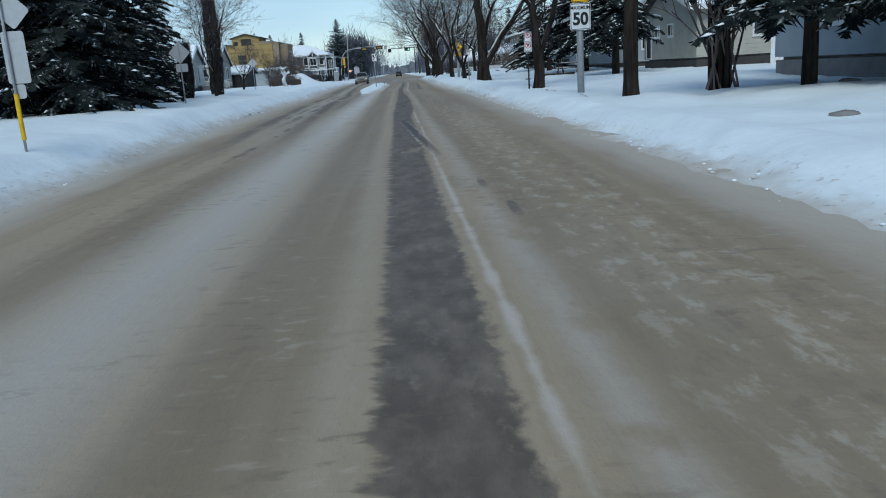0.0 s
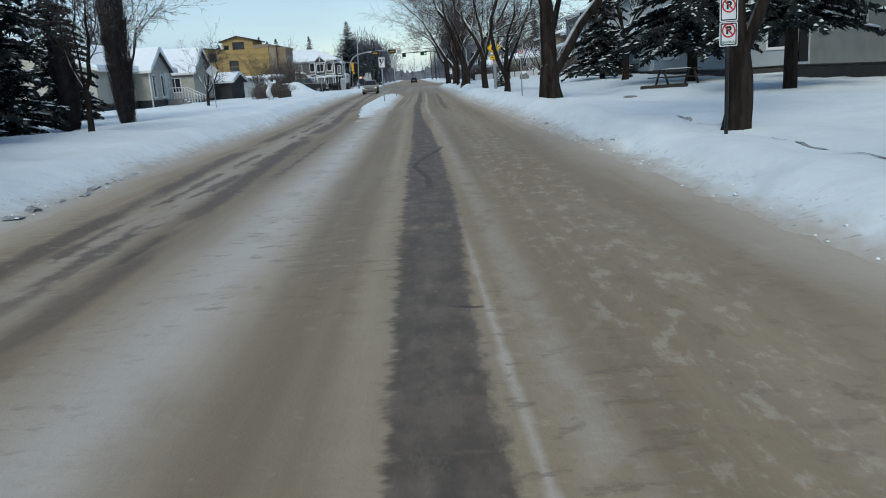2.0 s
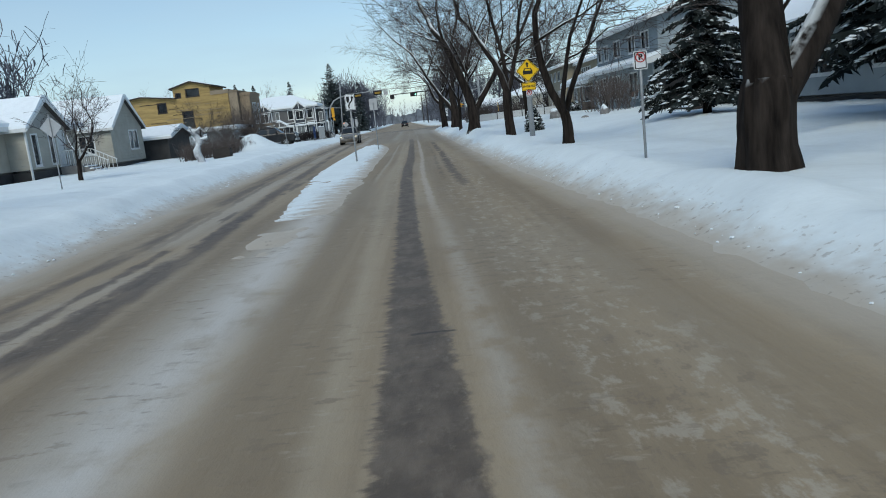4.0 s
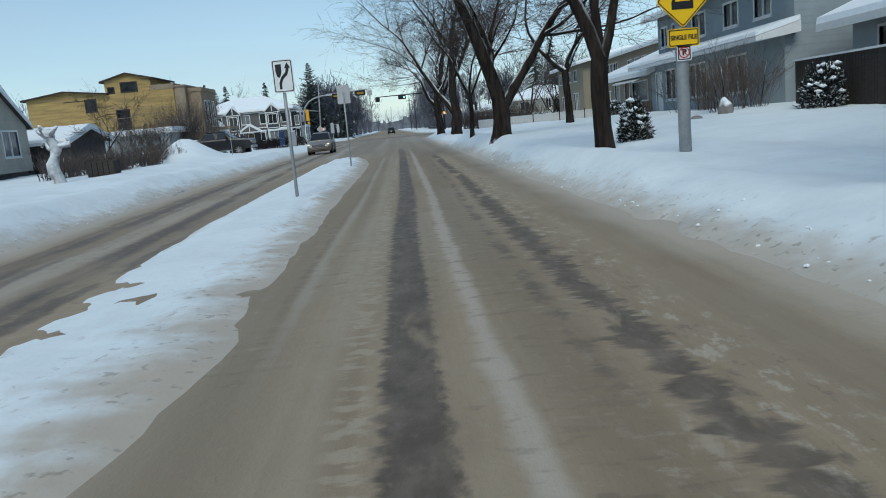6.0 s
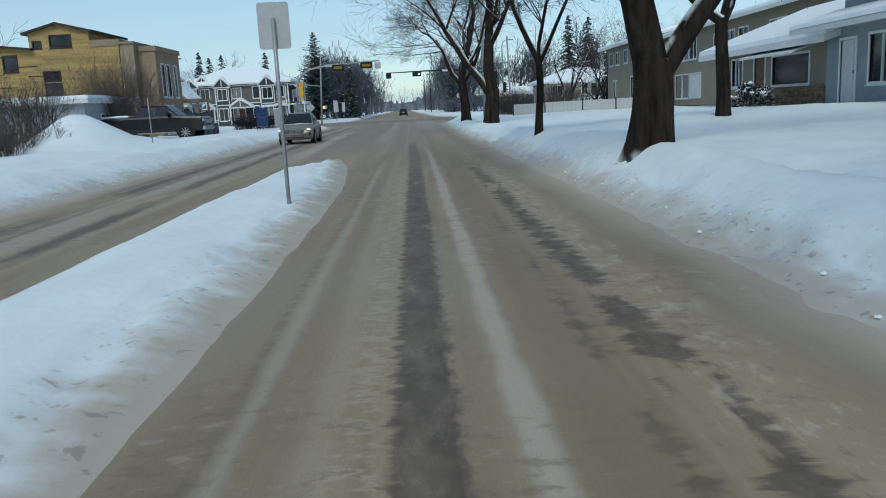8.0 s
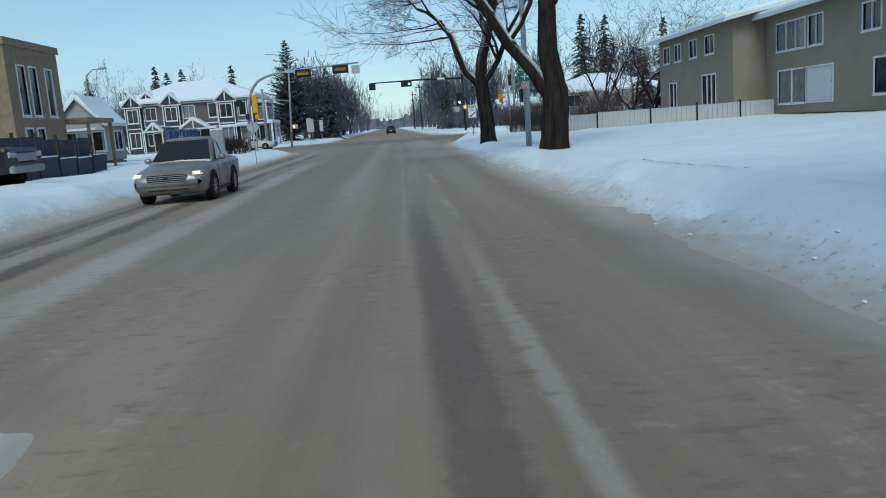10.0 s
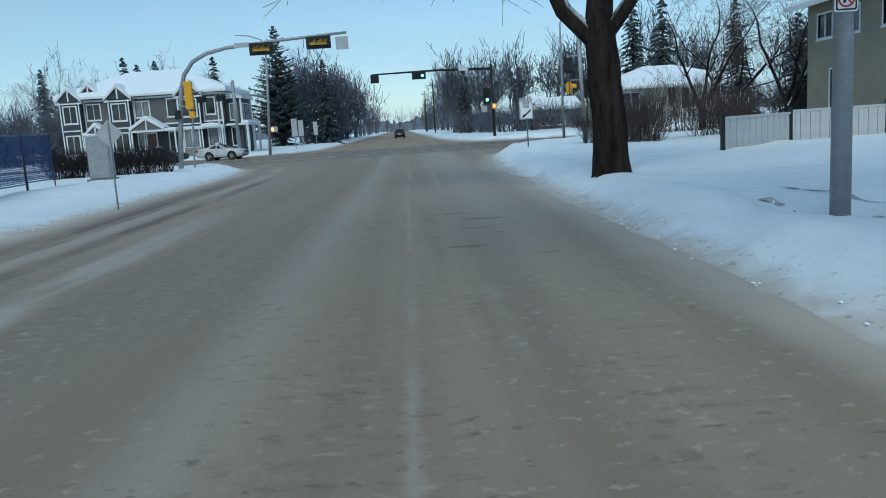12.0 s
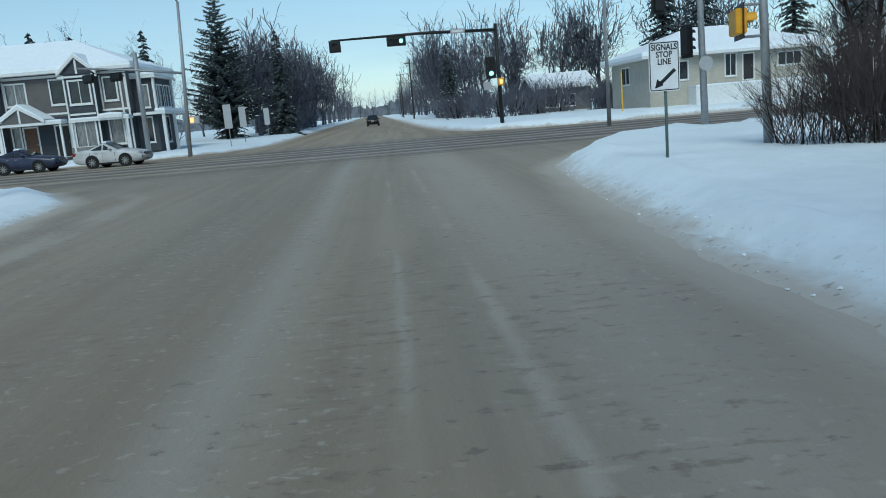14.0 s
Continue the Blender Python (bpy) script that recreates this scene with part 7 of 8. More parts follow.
for x, y in ((1.6, 262), (0.6, 300), (1.0, 345)):
    t = thing("utility_pole", "distant wooden utility pole with a crossarm", "pole", (x + 2.0, y, 0.2))
    post(t, 10, 0.14, 0.1, M_DARKWOOD)
    part("crossarm", box(-0.9, 0.9, -0.06, 0.06, 9.2, 9.32), M_DARKWOOD, t)


# ---- vehicles ----
M_SILVER = mat("silver_paint", (0.34, 0.33, 0.31), 0.35, 0.4, noise_scale=2, amount=0.25, dark=(0.20, 0.18, 0.155))
M_BLACKCAR = mat("black_car_paint", (0.018, 0.019, 0.022), 0.25, 0.0, noise_scale=3, amount=0.3)
M_WHITECAR = mat("white_car_paint", (0.55, 0.56, 0.56), 0.35, 0.0, noise_scale=2, amount=0.2)
M_BLUECAR = mat("blue_car_paint", (0.035, 0.045, 0.09), 0.3, 0.0, noise_scale=2, amount=0.3)
M_CARGLASS = mat("car_glass", (0.022, 0.026, 0.028), 0.05, noise_scale=0.6, amount=0.1, spec=0.5)
M_TYRE = mat("tyre", (0.018, 0.018, 0.018), 0.9, noise_scale=6, amount=0.3)
M_RIM = mat("rim", (0.36, 0.36, 0.36), 0.35, 0.6, noise_scale=5, amount=0.3)
M_LAMP = mat("headlamp", (0.8, 0.75, 0.6), 0.2, emit=((1.0, 0.90, 0.68), 0.7))
M_LAMPOFF = mat("lamp_clear", (0.45, 0.45, 0.44), 0.15)
M_TAIL = mat("tail_lamp", (0.25, 0.01, 0.01), 0.3)


def loft(sections, bm=None, close=True):
    bm = bm or bmesh.new()
    rows = [[bm.verts.new(p) for p in s] for s in sections]
    for a, b in zip(rows, rows[1:]):
        for k in range(len(a) - 1):
            bm.faces.new((a[k], a[k + 1], b[k + 1], b[k]))
        bm.faces.new((a[-1], a[0], b[0], b[-1]))
    if close:
        bm.faces.new(rows[0])
        bm.faces.new(rows[-1][::-1])
    bmesh.ops.recalc_face_normals(bm, faces=bm.faces)
    return bm


def wheel(parent, x, y, r, width, side):
    w = new("wheel")
    w.parent = parent
    w.matrix_basis = Matrix.Translation((x, y, r))
    prof = [(-width / 2, r * 0.66), (-width / 2, r * 0.93), (-width * 0.38, r), (width * 0.38, r), (width / 2, r * 0.93), (width / 2, r * 0.66)]
    bm, n, rows = bmesh.new(), 28, []
    for k in range(n):
        a = k * math.tau / n
        rows.append([bm.verts.new((px, q * math.cos(a), q * math.sin(a))) for px, q in prof])
    for k in range(n):
        a, b = rows[k], rows[(k + 1) % n]
        for i in range(len(prof)):
            j = (i + 1) % len(prof)
            bm.faces.new((a[i], a[j], b[j], b[i]))
    bmesh.ops.recalc_face_normals(bm, faces=bm.faces)
    part("tyre", bm, M_TYRE, w, smooth=False)
    bm = bmesh.new()
    for k in range(9):
        a = k * math.tau / 9
        r0 = bmesh.ops.create_cube(bm, size=1)
        bmesh.ops.transform(bm, matrix=pose(side * width * 0.42, 0, 0) @ pose(0, 0, 0, math.degrees(a)) @ Matrix.Translation((0, 0, r * 0.36)) @ Matrix.Diagonal((0.03, r * 0.13, r * 0.56, 1)), verts=r0["verts"])
    bmesh.ops.create_cone(bm, cap_ends=True, segments=16, radius1=r * 0.18, radius2=r * 0.15, depth=0.05, matrix=Matrix.Translation((side * width * 0.42, 0, 0)) @ pose(0, 0, 0, 0, 90, 0))
    part("rim", bm, M_RIM, w)
    bm = bmesh.new()
    bmesh.ops.create_cone(bm, cap_ends=True, segments=28, radius1=r * 0.66, radius2=r * 0.66, depth=width * 0.5, matrix=pose(0, 0, 0, 0, 90, 0))
    part("hub_well", bm, M_TYRE, w)
    return w


def sedan(label, at, turn, paint, lit=False, snow=False, L=5.0, W=1.86, H=1.5, name="car"):
    """A four-door sedan, its front towards -y."""
    t = thing(name, label, "car", at, turn)
    hw, f, b = W / 2, -L / 2, L / 2
    stations = [(f + 0.0, 0.86, 0.42, 0.60), (f + 0.08, 0.92, 0.30, 0.72), (f + 0.35, 0.97, 0.22, 0.82), (f + 0.9, 1.0, 0.20, 0.90), (f + 1.45, 1.0, 0.20, 0.97), (0.0, 1.0, 0.20, 1.0), (b - 1.2, 1.0, 0.20, 1.03), (b - 0.5, 0.98, 0.24, 1.02), (b - 0.1, 0.93, 0.32, 0.97), (b, 0.86, 0.42, 0.80)]
    secs = []
    for y, k, lo, hi in stations:
        w = hw * k
        half = [(w * 0.86, lo), (w * 0.97, lo + 0.10), (w, lo + 0.30 * (hi - lo) + 0.1), (w * 0.985, hi - 0.16), (w * 0.94, hi - 0.05), (w * 0.75, hi), (0, hi + 0.03)]
        secs.append([(x, y, z) for x, z in half] + [(-x, y, z) for x, z in half[-2::-1]])
    part("body", loft(secs), paint, t, smooth=True)
    # cabin: roof and pillars, glass set into it
    c0, c1, c2, c3 = f + 1.35, f + 2.15, b - 1.65, b - 0.75
    zb, zr = 0.95, H
    cab = []
    for y, z, w in ((c0, zb, 0.90), (c1, zr - 0.04, 0.70), ((c1 + c2) / 2, zr, 0.71), (c2, zr - 0.05, 0.69), (c3, zb + 0.05, 0.88)):
        w *= hw
        wl = hw * 0.92
        cab.append([(wl, y, zb - 0.03), (w + (wl - w) * 0.1, y, max(zb, z - 0.10)), (w * 0.92, y, z), (0, y, z + 0.03), (-w * 0.92, y, z), (-w - (wl - w) * 0.1, y, max(zb, z - 0.10)), (-wl, y, zb - 0.03)])
    part("cabin", loft(cab), paint, t, smooth=True)

    def pane(name, pts, off):
        bm = bmesh.new()
        n = (Vector(pts[1]) - Vector(pts[0])).cross(Vector(pts[2]) - Vector(pts[0])).normalized()
        if n.dot(Vector(off)) < 0:
            n = -n
        a = [bm.verts.new(Vector(p) + n * 0.012) for p in pts]
        c = [bm.verts.new(Vector(p) - n * 0.012) for p in pts]
        bm.faces.new(a), bm.faces.new(c[::-1])
        for i in range(len(a)):
            bm.faces.new((a[i], c[i], c[(i + 1) % len(a)], a[(i + 1) % len(a)]))
        bmesh.ops.recalc_face_normals(bm, faces=bm.faces)
        return part(name, bm, M_CARGLASS, t)

    def on_screen(k, x):
        return (x * hw, c0 + (c1 - c0) * k, zb + 0.02 + (zr - 0.05 - zb) * k + 0.015)

    pane("windscreen", [on_screen(0.06, -0.82), on_screen(0.06, 0.82), on_screen(0.9, 0.64), on_screen(0.9, -0.64)], (0, -1, 0.5))
    pane("rear_window", [(-0.76 * hw, c3 - 0.06, zb + 0.11), (0.76 * hw, c3 - 0.06, zb + 0.11), (0.62 * hw, c2 + 0.08, zr - 0.08), (-0.62 * hw, c2 + 0.08, zr - 0.08)], (0, 1, 0.5))
    for s in (-1, 1):
        def side(y, k):
            return (s * hw * (0.925 - 0.19 * k), y, zb + 0.01 + (zr - 0.12 - zb) * k)
        mid = (c1 + c2) / 2
        pane("side_window", [side(c0 + 0.32, 0.03), side(mid - 0.05, 0.03), side(mid - 0.05, 0.92), side(c1 + 0.02, 0.92)], (s, 0, 0))
        pane("side_window", [side(mid + 0.05, 0.03), side(c3 - 0.35, 0.08), side(c2 - 0.02, 0.92), side(mid + 0.05, 0.92)], (s, 0, 0))
        bm = bmesh.new()
        bmesh.ops.create_uvsphere(bm, u_segments=10, v_segments=8, radius=0.11, matrix=Matrix.Translation((s * (hw + 0.07), c0 + 0.42, zb + 0.08)) @ Matrix.Diagonal((0.9, 0.7, 0.7, 1)))
        part("mirror", bm, paint, t, smooth=True)
        for y in (mid + 0.02, c3 - 0.55):
            part("door_handle", box(s * hw * 0.985 - 0.02, s * hw * 0.985 + 0.025, y - 0.22, y - 0.03, 0.80, 0.835, 0.008), M_GALV, t)
        for y in (c0 + 0.18, mid, c3 - 0.30):
            part("door_seam", box(s * hw * 0.994 - 0.004, s * hw * 0.994 + 0.006, y - 0.006, y + 0.006, 0.32, 0.86), M_BLACKSTEEL, t)
        part("sill", box(s * hw * 0.93 - 0.04, s * hw * 0.93 + 0.04, f + 1.3, b - 1.3, 0.19, 0.30, 0.02), M_BLACKSTEEL, t)
        hl = part("headlight", box(s * hw * 0.78 - 0.14, s * hw * 0.78 + 0.12, f + 0.05, f + 0.3, 0.64, 0.76, 0.05), M_LAMP if lit else M_LAMPOFF, t)
        part("tail_light", box(s * hw * 0.74 - 0.2, s * hw * 0.74 + 0.16, b - 0.25, b - 0.03, 0.74, 0.92, 0.04), M_TAIL, t)
        for y in (f + 0.98, b - 1.13):
            # dark disc in place of the shaded recess around the wheel
            bm = bmesh.new()
            bmesh.ops.create_cone(bm, cap_ends=True, segments=24, radius1=0.385, radius2=0.385, depth=0.08, matrix=Matrix.Translation((s * (hw - 0.03), y, 0.36)) @ pose(0, 0, 0, 0, 90, 0))
            part("arch_shade", bm, M_TYRE, t)
            wheel(t, s * (hw - 0.09), y, 0.335, 0.22, s)
    part("bumper", box(-0.86 * hw, 0.86 * hw, f - 0.008, f + 0.12, 0.40, 0.61, 0.035), paint, t, smooth=True)
    g = part("grille", box(-0.48, 0.48, f - 0.015, f + 0.06, 0.53, 0.72, 0.03), M_BLACKSTEEL, t)
    for k in range(4):
        part("grille_bar", box(-0.47, 0.47, f - 0.035, f - 0.016, 0.545 + 0.045 * k, 0.565 + 0.045 * k, 0.004), M_GALV, g)
    part("emblem", box(-0.07, 0.07, f - 0.045, f - 0.03, 0.60, 0.65, 0.015), M_BLUECAR, g)
    part("bumper_intake", box(-0.5, 0.5, f + 0.03, f + 0.09, 0.33, 0.39, 0.02), M_BLACKSTEEL, t)
    n = part("number_plate", box(-0.16, 0.16, b - 0.01, b + 0.012, 0.62, 0.76, 0.005), M_SIGNWHITE, t)
    part("bar", box(-0.12, 0.12, b + 0.013, b + 0.016, 0.66, 0.71), M_SIGNBLACK, n)
    if snow:
        part("roof_snow", loft([[(x * hw * 0.62 * k, y, zr + z) for x, z in ((1, 0.0), (0.9, 0.05), (0, 0.08), (-0.9, 0.05), (-1, 0.0))] for y, k in ((c1 - 0.05, 0.9), (c1 + 0.2, 1), (c2 - 0.2, 1), (c2, 0.9))]), M_SNOW2, t)
    return t


sedan("silver sedan with lit headlights and a road-salt film", (-5.95, 112.3, 0), 0, M_SILVER, True, False, 4.35, 1.76, 1.56)
sedan("white sedan dusted with snow on the side street", (-16.3, 177.0, 0), 84, M_WHITECAR, False, True, 4.0, 1.68, 1.38)
sedan("dark blue sedan on the side street in blown snow", (-21.6, 178.0, 0), 88, M_BLUECAR, False, True, 4.1, 1.68, 1.36)
sedan("dark car driving far ahead on the street", (-3.0, 248, 0), 180, M_BLACKCAR, False, False, 4.6, 1.8, 1.6)


def pickup(at, turn):
    t = thing("pickup_truck", "large black crew-cab pickup parked in a snowy driveway", "truck", at, turn)
    hw, f, b = 0.98, -2.95, 2.95
    secs = []
    for y, k, lo, hi in ((f, 0.93, 0.55, 1.1), (f + 0.12, 0.97, 0.5, 1.22), (f + 1.3, 1.0, 0.45, 1.3), (f + 1.5, 1, 0.45, 1.32), (b - 0.1, 1, 0.5, 1.32), (b, 0.97, 0.6, 1.28)):
        w = hw * k
        secs.append([(w * 0.95, y, lo), (w, y, lo + 0.2), (w, y, hi - 0.1), (w * 0.94, y, hi), (-w * 0.94, y, hi), (-w, y, hi - 0.1), (-w, y, lo + 0.2), (-w * 0.95, y, lo)])
    part("body", loft(secs), M_BLACKCAR, t)
    cab = []
    for y, z, w in ((f + 1.35, 1.33, 0.93), (f + 2.0, 1.88, 0.8), (f + 3.4, 1.9, 0.8), (f + 3.75, 1.33, 0.92)):
        cab.append([(hw * 0.94, y, 1.28), (hw * w, y, z - 0.08), (hw * w * 0.9, y, z), (-hw * w * 0.9, y, z), (-hw * w, y, z - 0.08), (-hw * 0.94, y, 1.28)])
    part("cabin", loft(cab), M_BLACKCAR, t)
    for s in (-1, 1):
        for a, c in ((f + 1.8, f + 2.55), (f + 2.68, f + 3.45)):
            bm = loft([[(s * 0.94 * hw + s * 0.006, a, 1.36), (s * 0.85 * hw + s * 0.006, a + 0.14, 1.78), (s * 0.85 * hw + s * 0.02, a + 0.14, 1.78), (s * 0.94 * hw + s * 0.02, a, 1.36)], [(s * 0.94 * hw + s * 0.006, c, 1.36), (s * 0.85 * hw + s * 0.006, c - 0.05, 1.78), (s * 0.85 * hw + s * 0.02, c - 0.05, 1.78), (s * 0.94 * hw + s * 0.02, c, 1.36)]])
            part("side_window", bm, M_CARGLASS, t)
        part("headlight", box(s * 0.75 - 0.18, s * 0.75 + 0.2, f - 0.02, f + 0.2, 0.92, 1.12, 0.03), M_LAMPOFF, t)
        part("mirror", box(s * 1.0 - 0.02 * s, s * 1.18, f + 1.75, f + 1.9, 1.35, 1.55, 0.03), M_BLACKCAR, t)
        part("running_board", box(s * 0.95 - 0.08, s * 0.95 + 0.08, f + 1.5, f + 3.6, 0.42, 0.48, 0.02), M_GALV, t)
        for y in (f + 1.0, b - 1.15):
            # dark disc drawn for the shade inside the wheel arch
            bm = bmesh.new()
            bmesh.ops.create_cone(bm, cap_ends=True, segments=24, radius1=0.5, radius2=0.5, depth=0.1, matrix=Matrix.Translation((s * (hw - 0.04), y, 0.5)) @ pose(0, 0, 0, 0, 90, 0))
            part("arch_shade", bm, M_TYRE, t)
            wheel(t, s * (hw - 0.1), y, 0.42, 0.28, s)
    part("grille", box(-0.6, 0.6, f - 0.03, f + 0.05, 0.8, 1.1, 0.03), M_GALV, t)
    part("bumper", box(-0.95, 0.95, f - 0.08, f + 0.1, 0.5, 0.72, 0.04), M_GALV, t)
    part("bed_snow", box(-0.85, 0.85, b - 1.9, b - 0.1, 1.325, 1.45, 0.05), M_SNOW2, t)
    return t


pickup((-14.3, 114.8, gz(-14.3, 114.8) - 0.05), 90)

# ---- fences, yard things, clutter ----
M_FENCEPALE = mat("pale_fence_panel", (0.50, 0.51, 0.51), 0.7, noise_scale=3, amount=0.12)
t = thing("fence", "pale ribbed metal fence with dark posts behind a snow mound", "fence")
run = [(7.65, 132.2), (10.5, 134.4), (13.7, 135.0), (16.6, 135.6), (19.4, 136.2), (21.6, 136.6)]
for (xa, ya), (xb, yb) in zip(run, run[1:]):
    z = min(gz(xa, ya), gz(xb, yb)) - 0.4
    part("fence_post", box(xa - 0.05, xa + 0.05, ya - 0.05, ya + 0.05, z, z + 1.35 + 0.05 * (xa > 12)), M_BLACKSTEEL, t)
    n = max(1, int(math.dist((xa, ya), (xb, yb)) / 0.16))
    ang = math.degrees(math.atan2(yb - ya, xb - xa))
    ln = math.dist((xa, ya), (xb, yb))
    rib = None
    for k in range(n):
        if rib is None:
            rib = part("rib", box(0.008, ln / n - 0.008, -0.02, 0.02, 0.15, 1.2), M_FENCEPALE, t)
            ob = rib
        else:
            ob = new("rib", rib.data)
            ob.parent = t
        ob.matrix_basis = pose(xa, ya, z, 0, 0, ang) @ Matrix.Translation((ln * k / n, 0.015 * (k % 2), 0))
    ob = part("top_rail", box(0, ln, -0.035, 0.055, 1.2, 1.26), M_FENCEPALE, t)
    ob.matrix_basis = pose(xa, ya, z, 0, 0, ang)
t = thing("fence", "white vinyl fence beside the white bungalow", "fence")
for k in range(14):
    part("picket", box(18.6 + 0.22 * k, 18.8 + 0.22 * k, 40.0, 40.04, 0.4, 1.9), M_WHITETRIM, t)
part("rail", box(18.5, 21.8, 40.045, 40.1, 1.7, 1.8), M_WHITETRIM, t)

M_NETBLUE = mat("blue_net", (0.02, 0.07, 0.22), 0.7, noise_scale=4, amount=0.3)
M_HOARD = mat("hoarding_blue", (0.035, 0.045, 0.085), 0.7, noise_scale=3, amount=0.25)
for i in range(4):
    y0 = 129.4 + 2.5 * i
    x0 = -11.7 - 0.27 * i
    t = thing("site_fence", "blue debris-net construction fence panel in snow", "fence", (x0, y0, gz(x0, y0)), 96, group="site fence panels")
    for a, b in (((0, 0, 0), (0, 0, 1.75)), ((2.4, 0, 0), (2.4, 0, 1.75)), ((0, 0, 1.75), (2.4, 0, 1.75)), ((0, 0, 0.25), (2.4, 0, 0.25)), ((0, 0, 1.0), (2.4, 0, 1.0))):
        part("pipe", tube([a, b], [0.022, 0.022], 6), M_BLUECAR, t)
    bm = bmesh.new()
    for k in range(40):
        box(0.03 + 0.059 * k, 0.03 + 0.059 * k + 0.022, -0.004, 0.0, 0.3, 1.72, bm=bm)
    for k in range(24):
        box(0.03, 2.37, 0.001, 0.005, 0.3 + 0.06 * k, 0.3 + 0.06 * k + 0.018, bm=bm)
    tagged(part("net", bm, M_NETBLUE, t), kind="stuff")
for i in range(5):
    y0 = 118.6 + 2.0 * i
    t = thing("hoarding", "dark blue plywood hoarding topped with snow", "fence", (-13.6 - 0.15 * i, y0, gz(-13.6, y0)), 94, group="hoarding panels")
    part("panel", box(0, 1.96, -0.02, 0.02, -0.2, 0.75), M_HOARD, t)
    part("rail", box(0, 1.96, -0.05, 0.05, 0.75, 0.8), M_SNOW2, t, "snow-topped rail")
    part("post", box(0.0, 0.09, -0.07, 0.02, -0.3, 1.7), M_DARKWOOD, t)
    part("upper_panel", box(0.1, 1.96, 0.5, 0.54, -0.2, 1.55), M_HOARD, t)
t = thing("utility_cabinet", "grey utility cabinet with a snow cap at the corner", "utility box", (-12.35, 142.4, gz(-12.35, 142.4)), 8)
part("body", box(-0.4, 0.4, -0.35, 0.35, 0.05, 1.65, 0.03), M_GALV, t)
part("door", box(-0.34, 0.34, -0.37, -0.353, 0.2, 1.52, 0.008), M_GALV, t)
part("plinth", box(-0.5, 0.5, -0.42, 0.42, -0.3, 0.05), M_CONC, t)
part("snow_cap", box(-0.41, 0.41, -0.37, 0.37, 1.652, 1.75, 0.05), M_SNOW2, t)
for i in range(5):
    shrub("hedge", "low clipped dark hedge at the street corner", -12.9 - 1.2 * i, 150.0 + 0.2 * i, 0.3, 1.5, 1.1, 1.6, 120, 120 + i, M_DARKTWIG, lean=0.3, category="hedge")
t = thing("planter_crate", "dark wooden crate by the roadside hedge", "crate", (-10.96, 83.7, gz(-10.96, 83.7)))
for k in range(5):
    part("slat", box(-0.5 + 0.2 * k, -0.32 + 0.2 * k, -0.3, -0.27, 0, 0.55), M_DARKWOOD, t)
part("body", box(-0.5, 0.5, -0.265, 0.3, -0.1, 0.5), M_DARKWOOD, t)
t = thing("tree_stump", "frosted dead stump wrapped in snow by the hedge", "tree stump", (-11.75, 81.6, gz(-11.75, 81.6)))
rk = random.Random(9)
M_FROSTBARK = snowy(mat("frosted_bark", (0.36, 0.36, 0.37), 0.9, noise_scale=5, amount=0.5, bump=1.0, bump_scale=14), -0.2, 0.6, 4.0, 0.9)
pts = [(0.09 * math.sin(k * 1.3), 0.05 * math.cos(k), -0.3 + 0.24 * k) for k in range(10)]
part("stump", tube(pts, [0.24 - 0.012 * k + 0.03 * math.sin(k * 2.2) for k in range(10)], 12), M_FROSTBARK, t, smooth=True)
for k in range(9):
    a = rk.uniform(0, math.tau)
    z, ln = rk.uniform(0.8, 1.8), rk.uniform(0.25, 0.55)
    part("branch", tube([(0, 0, z), (0.5 * ln * math.cos(a), 0.5 * ln * math.sin(a), z + 0.05), (ln * math.cos(a), ln * math.sin(a), z + rk.uniform(0.0, 0.35)), (1.1 * ln * math.cos(a + 0.5), 1.1 * ln * math.sin(a + 0.5), z + rk.uniform(0.1, 0.4))], [0.11, 0.09, 0.085, 0.05], 7), M_FROSTBARK, t, smooth=True)

t = thing("picnic_table", "weathered dark picnic table half sunk in snow", "table", (11.1, 51.7, gz(11.1, 51.7) - 0.12), 8)
for k in range(4):
    part("top_plank", box(-0.9, 0.9, -0.36 + 0.18 * k, -0.2 + 0.18 * k, 0.70, 0.74), M_DARKWOOD, t)
for s in (-1, 1):
    part("seat_plank", box(-0.9, 0.9, s * 0.72 - 0.13, s * 0.72 + 0.13, 0.40, 0.44), M_DARKWOOD, t)
    for x in (-0.65, 0.65):
        part("leg", tube([(x, s * 0.8, -0.2), (x, s * 0.2, 0.7)], [0.045, 0.045], 6), M_DARKWOOD, t)
part("snow_cap", box(-0.62, 0.5, -0.28, 0.12, 0.743, 0.775, 0.015), M_SNOW2, t)
t = thing("log_edging", "low timber edging poking through the snow", "timber", (10.2, 50.3, gz(10.2, 50.3) - 0.02), 4)
part("timber", box(-1.0, 0.9, -0.09, 0.09, 0.0, 0.14, 0.02), M_DARKWOOD, t)
for x, y, w, h in ((7.5, 45.3, 0.24, 0.07), (11.8, 21.0, 0.3, 0.1), (6.9, 12.4, 0.22, 0.06), (9.4, 78.5, 0.2, 0.1)):
    t = thing("stone", "dark stone showing through the snow", "stone", (x, y, gz(x, y)))
    bm = bmesh.new()
    bmesh.ops.create_icosphere(bm, subdivisions=2, radius=1)
    for v in bm.verts:
        v.co = Vector((v.co.x * w, v.co.y * w * 0.7, v.co.z * h)) * (1 + 0.25 * noise.noise(v.co * 2 + Vector((x, y, 0))))
    part("rock", bm, M_CONC, t, smooth=True)
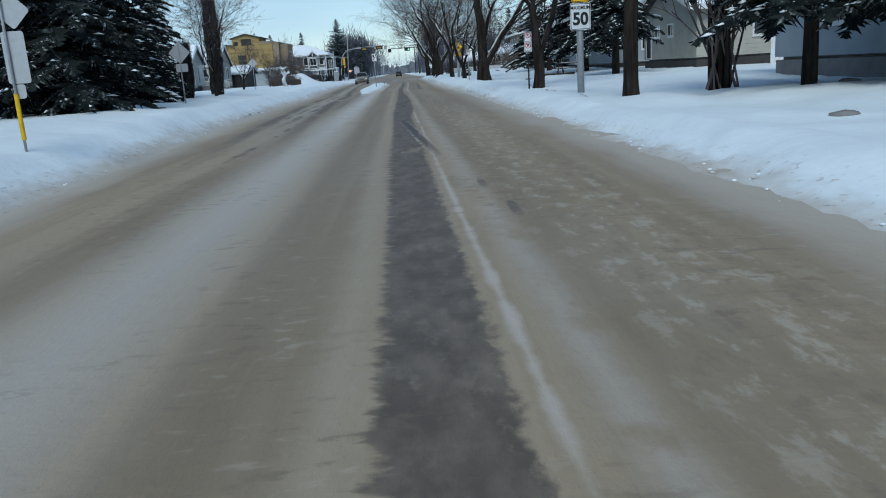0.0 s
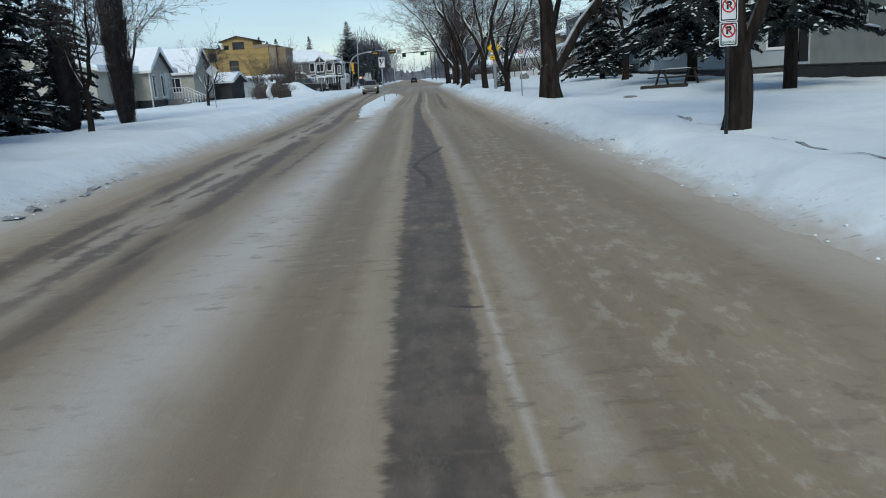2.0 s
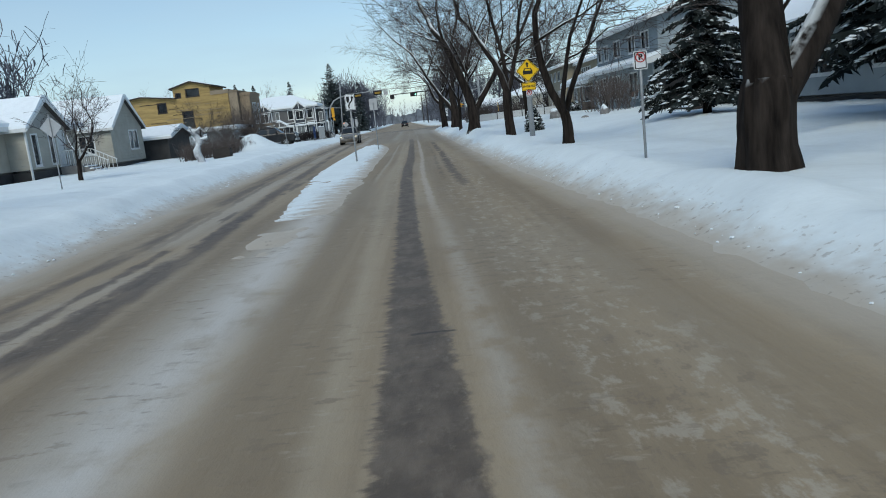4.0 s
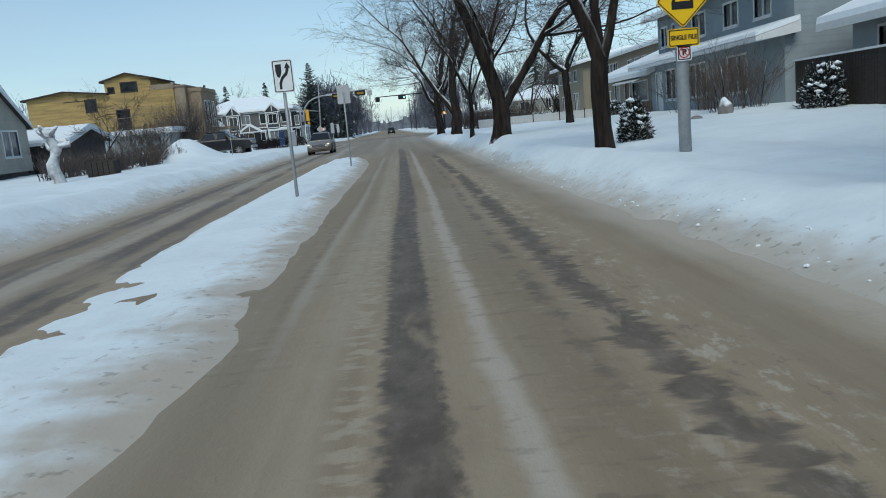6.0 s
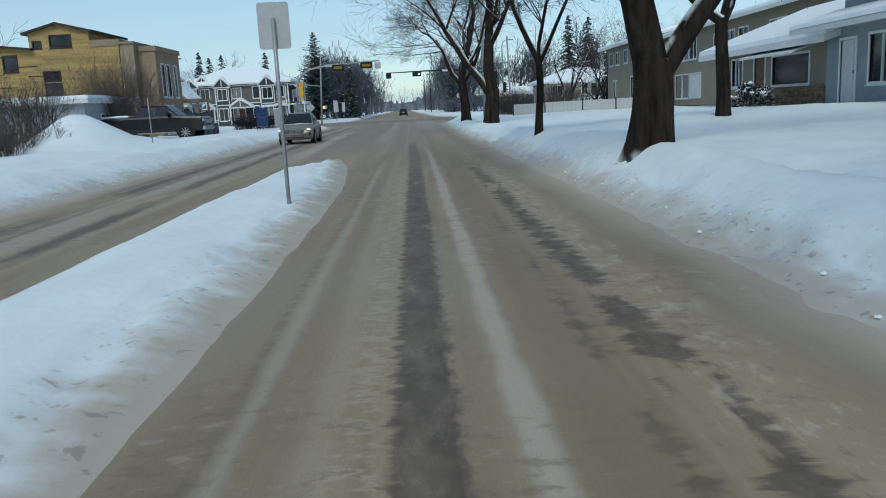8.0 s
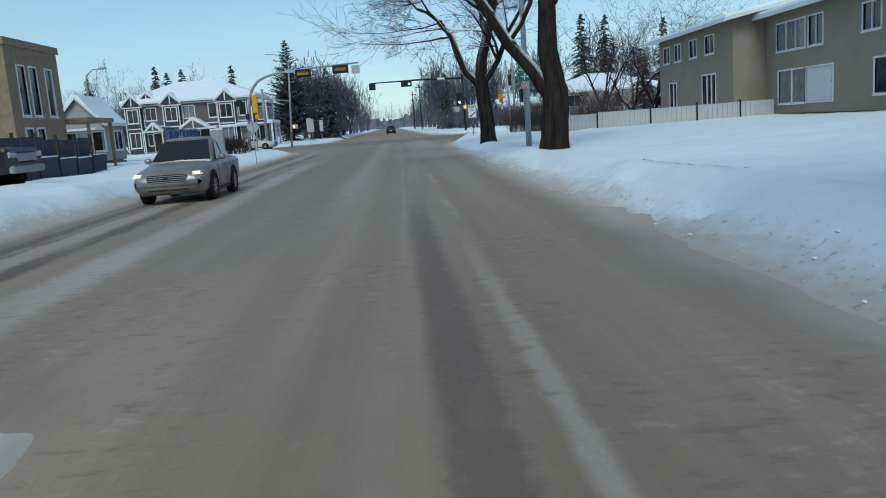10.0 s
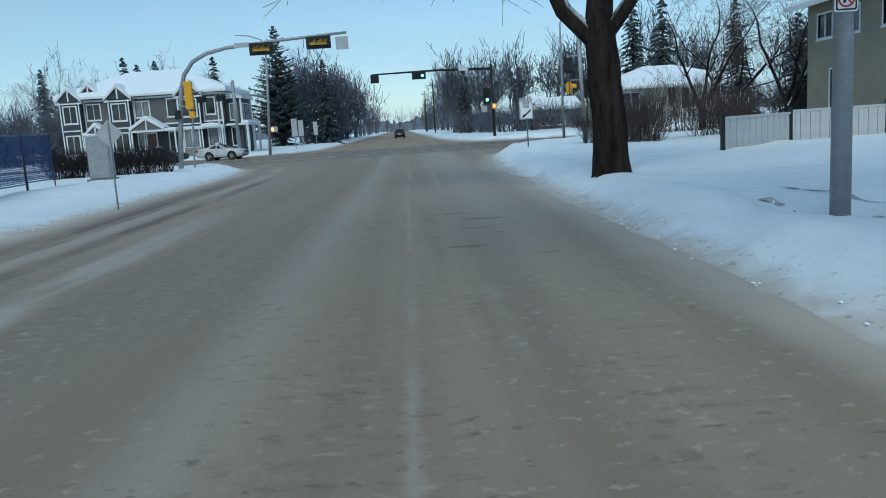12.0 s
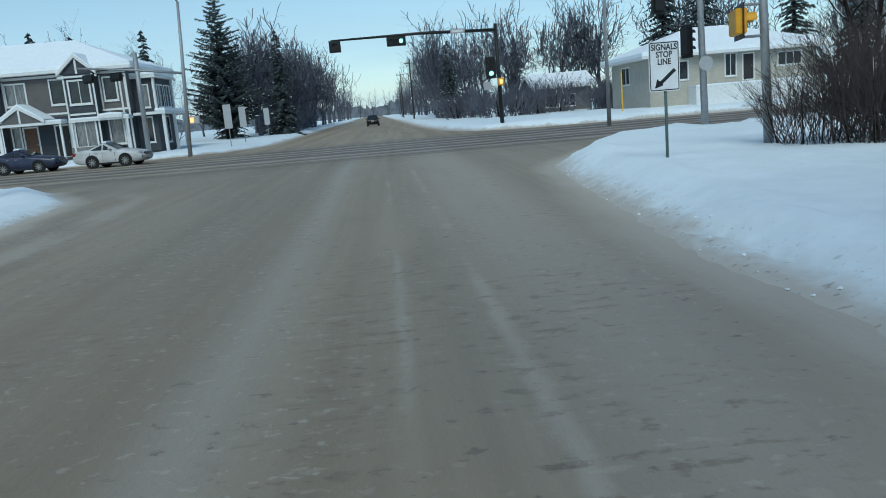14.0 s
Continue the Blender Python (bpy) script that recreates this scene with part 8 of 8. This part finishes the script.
for x, y, s in ((8.6, 82.4, 1.0), (10.6, 79.2, 0.7)):
    t = thing("boulder", "pointed boulder capped with snow on the lawn", "boulder", (x, y, gz(x, y)))
    bm = bmesh.new()
    bmesh.ops.create_icosphere(bm, subdivisions=3, radius=1)
    for v in bm.verts:
        c = v.co.copy()
        v.co = Vector((c.x * 0.35, c.y * 0.4, max(-0.2, c.z) * 0.62)) * s * (1 + 0.3 * noise.noise(c * 1.6 + Vector((x, y, 3))))
    part("rock", bm, snowy(mat("boulder_rock", (0.22, 0.21, 0.2), 0.9, noise_scale=3, amount=0.3, bump=0.6, bump_scale=9), 0.35, 0.6, 1.2, 1.2), t, smooth=True)
for x, y, w, h, lab in ((5.95, 73.6, 0.75, 1.2, "small blue-green spruce shrub dusted with snow"), (13.2, 101.5, 1.6, 1.0, "round clipped shrub capped with thick snow"), (12.6, 77.0, 1.3, 1.5, "small dense spruce shrub loaded with snow")):
    t = thing("evergreen_shrub", lab, "shrub", (x, y, gz(x, y)))
    nv, nf, sv, sf = bush_mesh(int(x * 10), w * 1.25, h, 1500, 90)
    mesh_part("foliage", nv, nf, M_NEEDLE, t)
    tagged(mesh_part("snow_load", sv, sf, M_SNOW2, t, "clods of snow"), kind="stuff")
# strips of dead grass in scraped snow, tinted grey to paint furrow shade
M_FURROWGRASS = mat("grass_and_furrow_shade", (0.46, 0.48, 0.49), 0.95, noise_scale=3, amount=0.6, bump=0.8, bump_scale=20, spec=0.1, dark=(0.16, 0.165, 0.165))


def scrape(x0, y0, x1, y1, width, seed):
    """A broken, ragged strip lying on the snow."""
    n = max(4, int(math.dist((x0, y0), (x1, y1)) / 0.12))
    side = Vector((y1 - y0, x0 - x1, 0)).normalized()
    vs, fs, last = [], [], False
    for k in range(n + 1):
        q = k / n
        c = Vector((x0 + (x1 - x0) * q, y0 + (y1 - y0) * q, 0)) + side * 0.12 * fbm(q * 6, seed, 1.0, seed)
        w = width * (0.35 + 1.1 * fbm(q * n * 0.3, 0, 1.0, seed + 5.0)) * min(1, 5 * q, 5 * (1 - q))
        if w < 0.012:
            last = False
            continue
        for e in (-1, 1):
            p = c + side * e * w / 2
            vs.append((p.x, p.y, gz(p.x, p.y) + 0.012))
        if last:
            m = len(vs)
            fs.append((m - 4, m - 3, m - 1, m - 2))
        last = True
    t = thing("grass_scrape", "strip of dead grass and painted furrow shade on the snow", "grass")
    tagged(mesh_part("grass", vs, fs, M_FURROWGRASS, t), kind="stuff")


for k, q in enumerate(((4.35, 124.8, 4.8, 119.6, 0.16), (5.0, 123.6, 5.6, 119.8, 0.12), (4.0, 106.0, 4.6, 101.5, 0.12), (6.1, 36.4, 6.7, 33.6, 0.2), (3.75, 37.0, 4.15, 30.6, 0.05), (5.8, 31.0, 5.65, 26.0, 0.12), (5.85, 25.0, 5.6, 21.8, 0.1), (3.75, 43.5, 3.8, 38.5, 0.06), (-6.6, 76.6, -6.9, 79.8, 0.1), (-4.6, 27.5, -5.0, 34.5, 0.12))):
    scrape(*q, 3.0 + 1.7 * k)


def snow_clods():
    """Broken lumps of crusted snow strewn along the ploughed banks."""
    rnd = random.Random(77)
    vs, fs = [], []
    for _ in range(700):
        y = rnd.uniform(3, 150)
        d = abs(rnd.gauss(0.0, 0.22)) + 0.3
        if 158 < y < 184:
            continue
        x = float(interp(y, EDGE_R)) + d if rnd.random() < 0.6 else float(interp(y, EDGE_L)) - d
        r = rnd.uniform(0.008, 0.028)
        o, c = len(vs), Vector((x, y, gz(x, y) + 0.25 * r))
        for px, py, pz in ((1, 0, 0), (0, 1, 0), (-1, 0, 0), (0, -1, 0), (0.6, 0.6, 0.55), (-0.6, 0.6, 0.6), (-0.6, -0.6, 0.5), (0.6, -0.6, 0.6), (0.1, 0, 0.85)):
            vs.append(c + Vector((px * rnd.uniform(0.7, 1.3) * r, py * rnd.uniform(0.7, 1.5) * r, pz * r * rnd.uniform(0.7, 1.2))))
        for f in ((0, 1, 4), (1, 2, 5), (2, 3, 6), (3, 0, 7), (4, 1, 5), (5, 2, 6), (6, 3, 7), (7, 0, 4), (4, 5, 8), (5, 6, 8), (6, 7, 8), (7, 4, 8)):
            fs.append(tuple(o + q for q in f))
    tagged(mesh_part("snow_clods", vs, fs, M_SNOW2), "small crusted lumps of ploughed snow along the road edge", "snow", kind="stuff")


snow_clods()
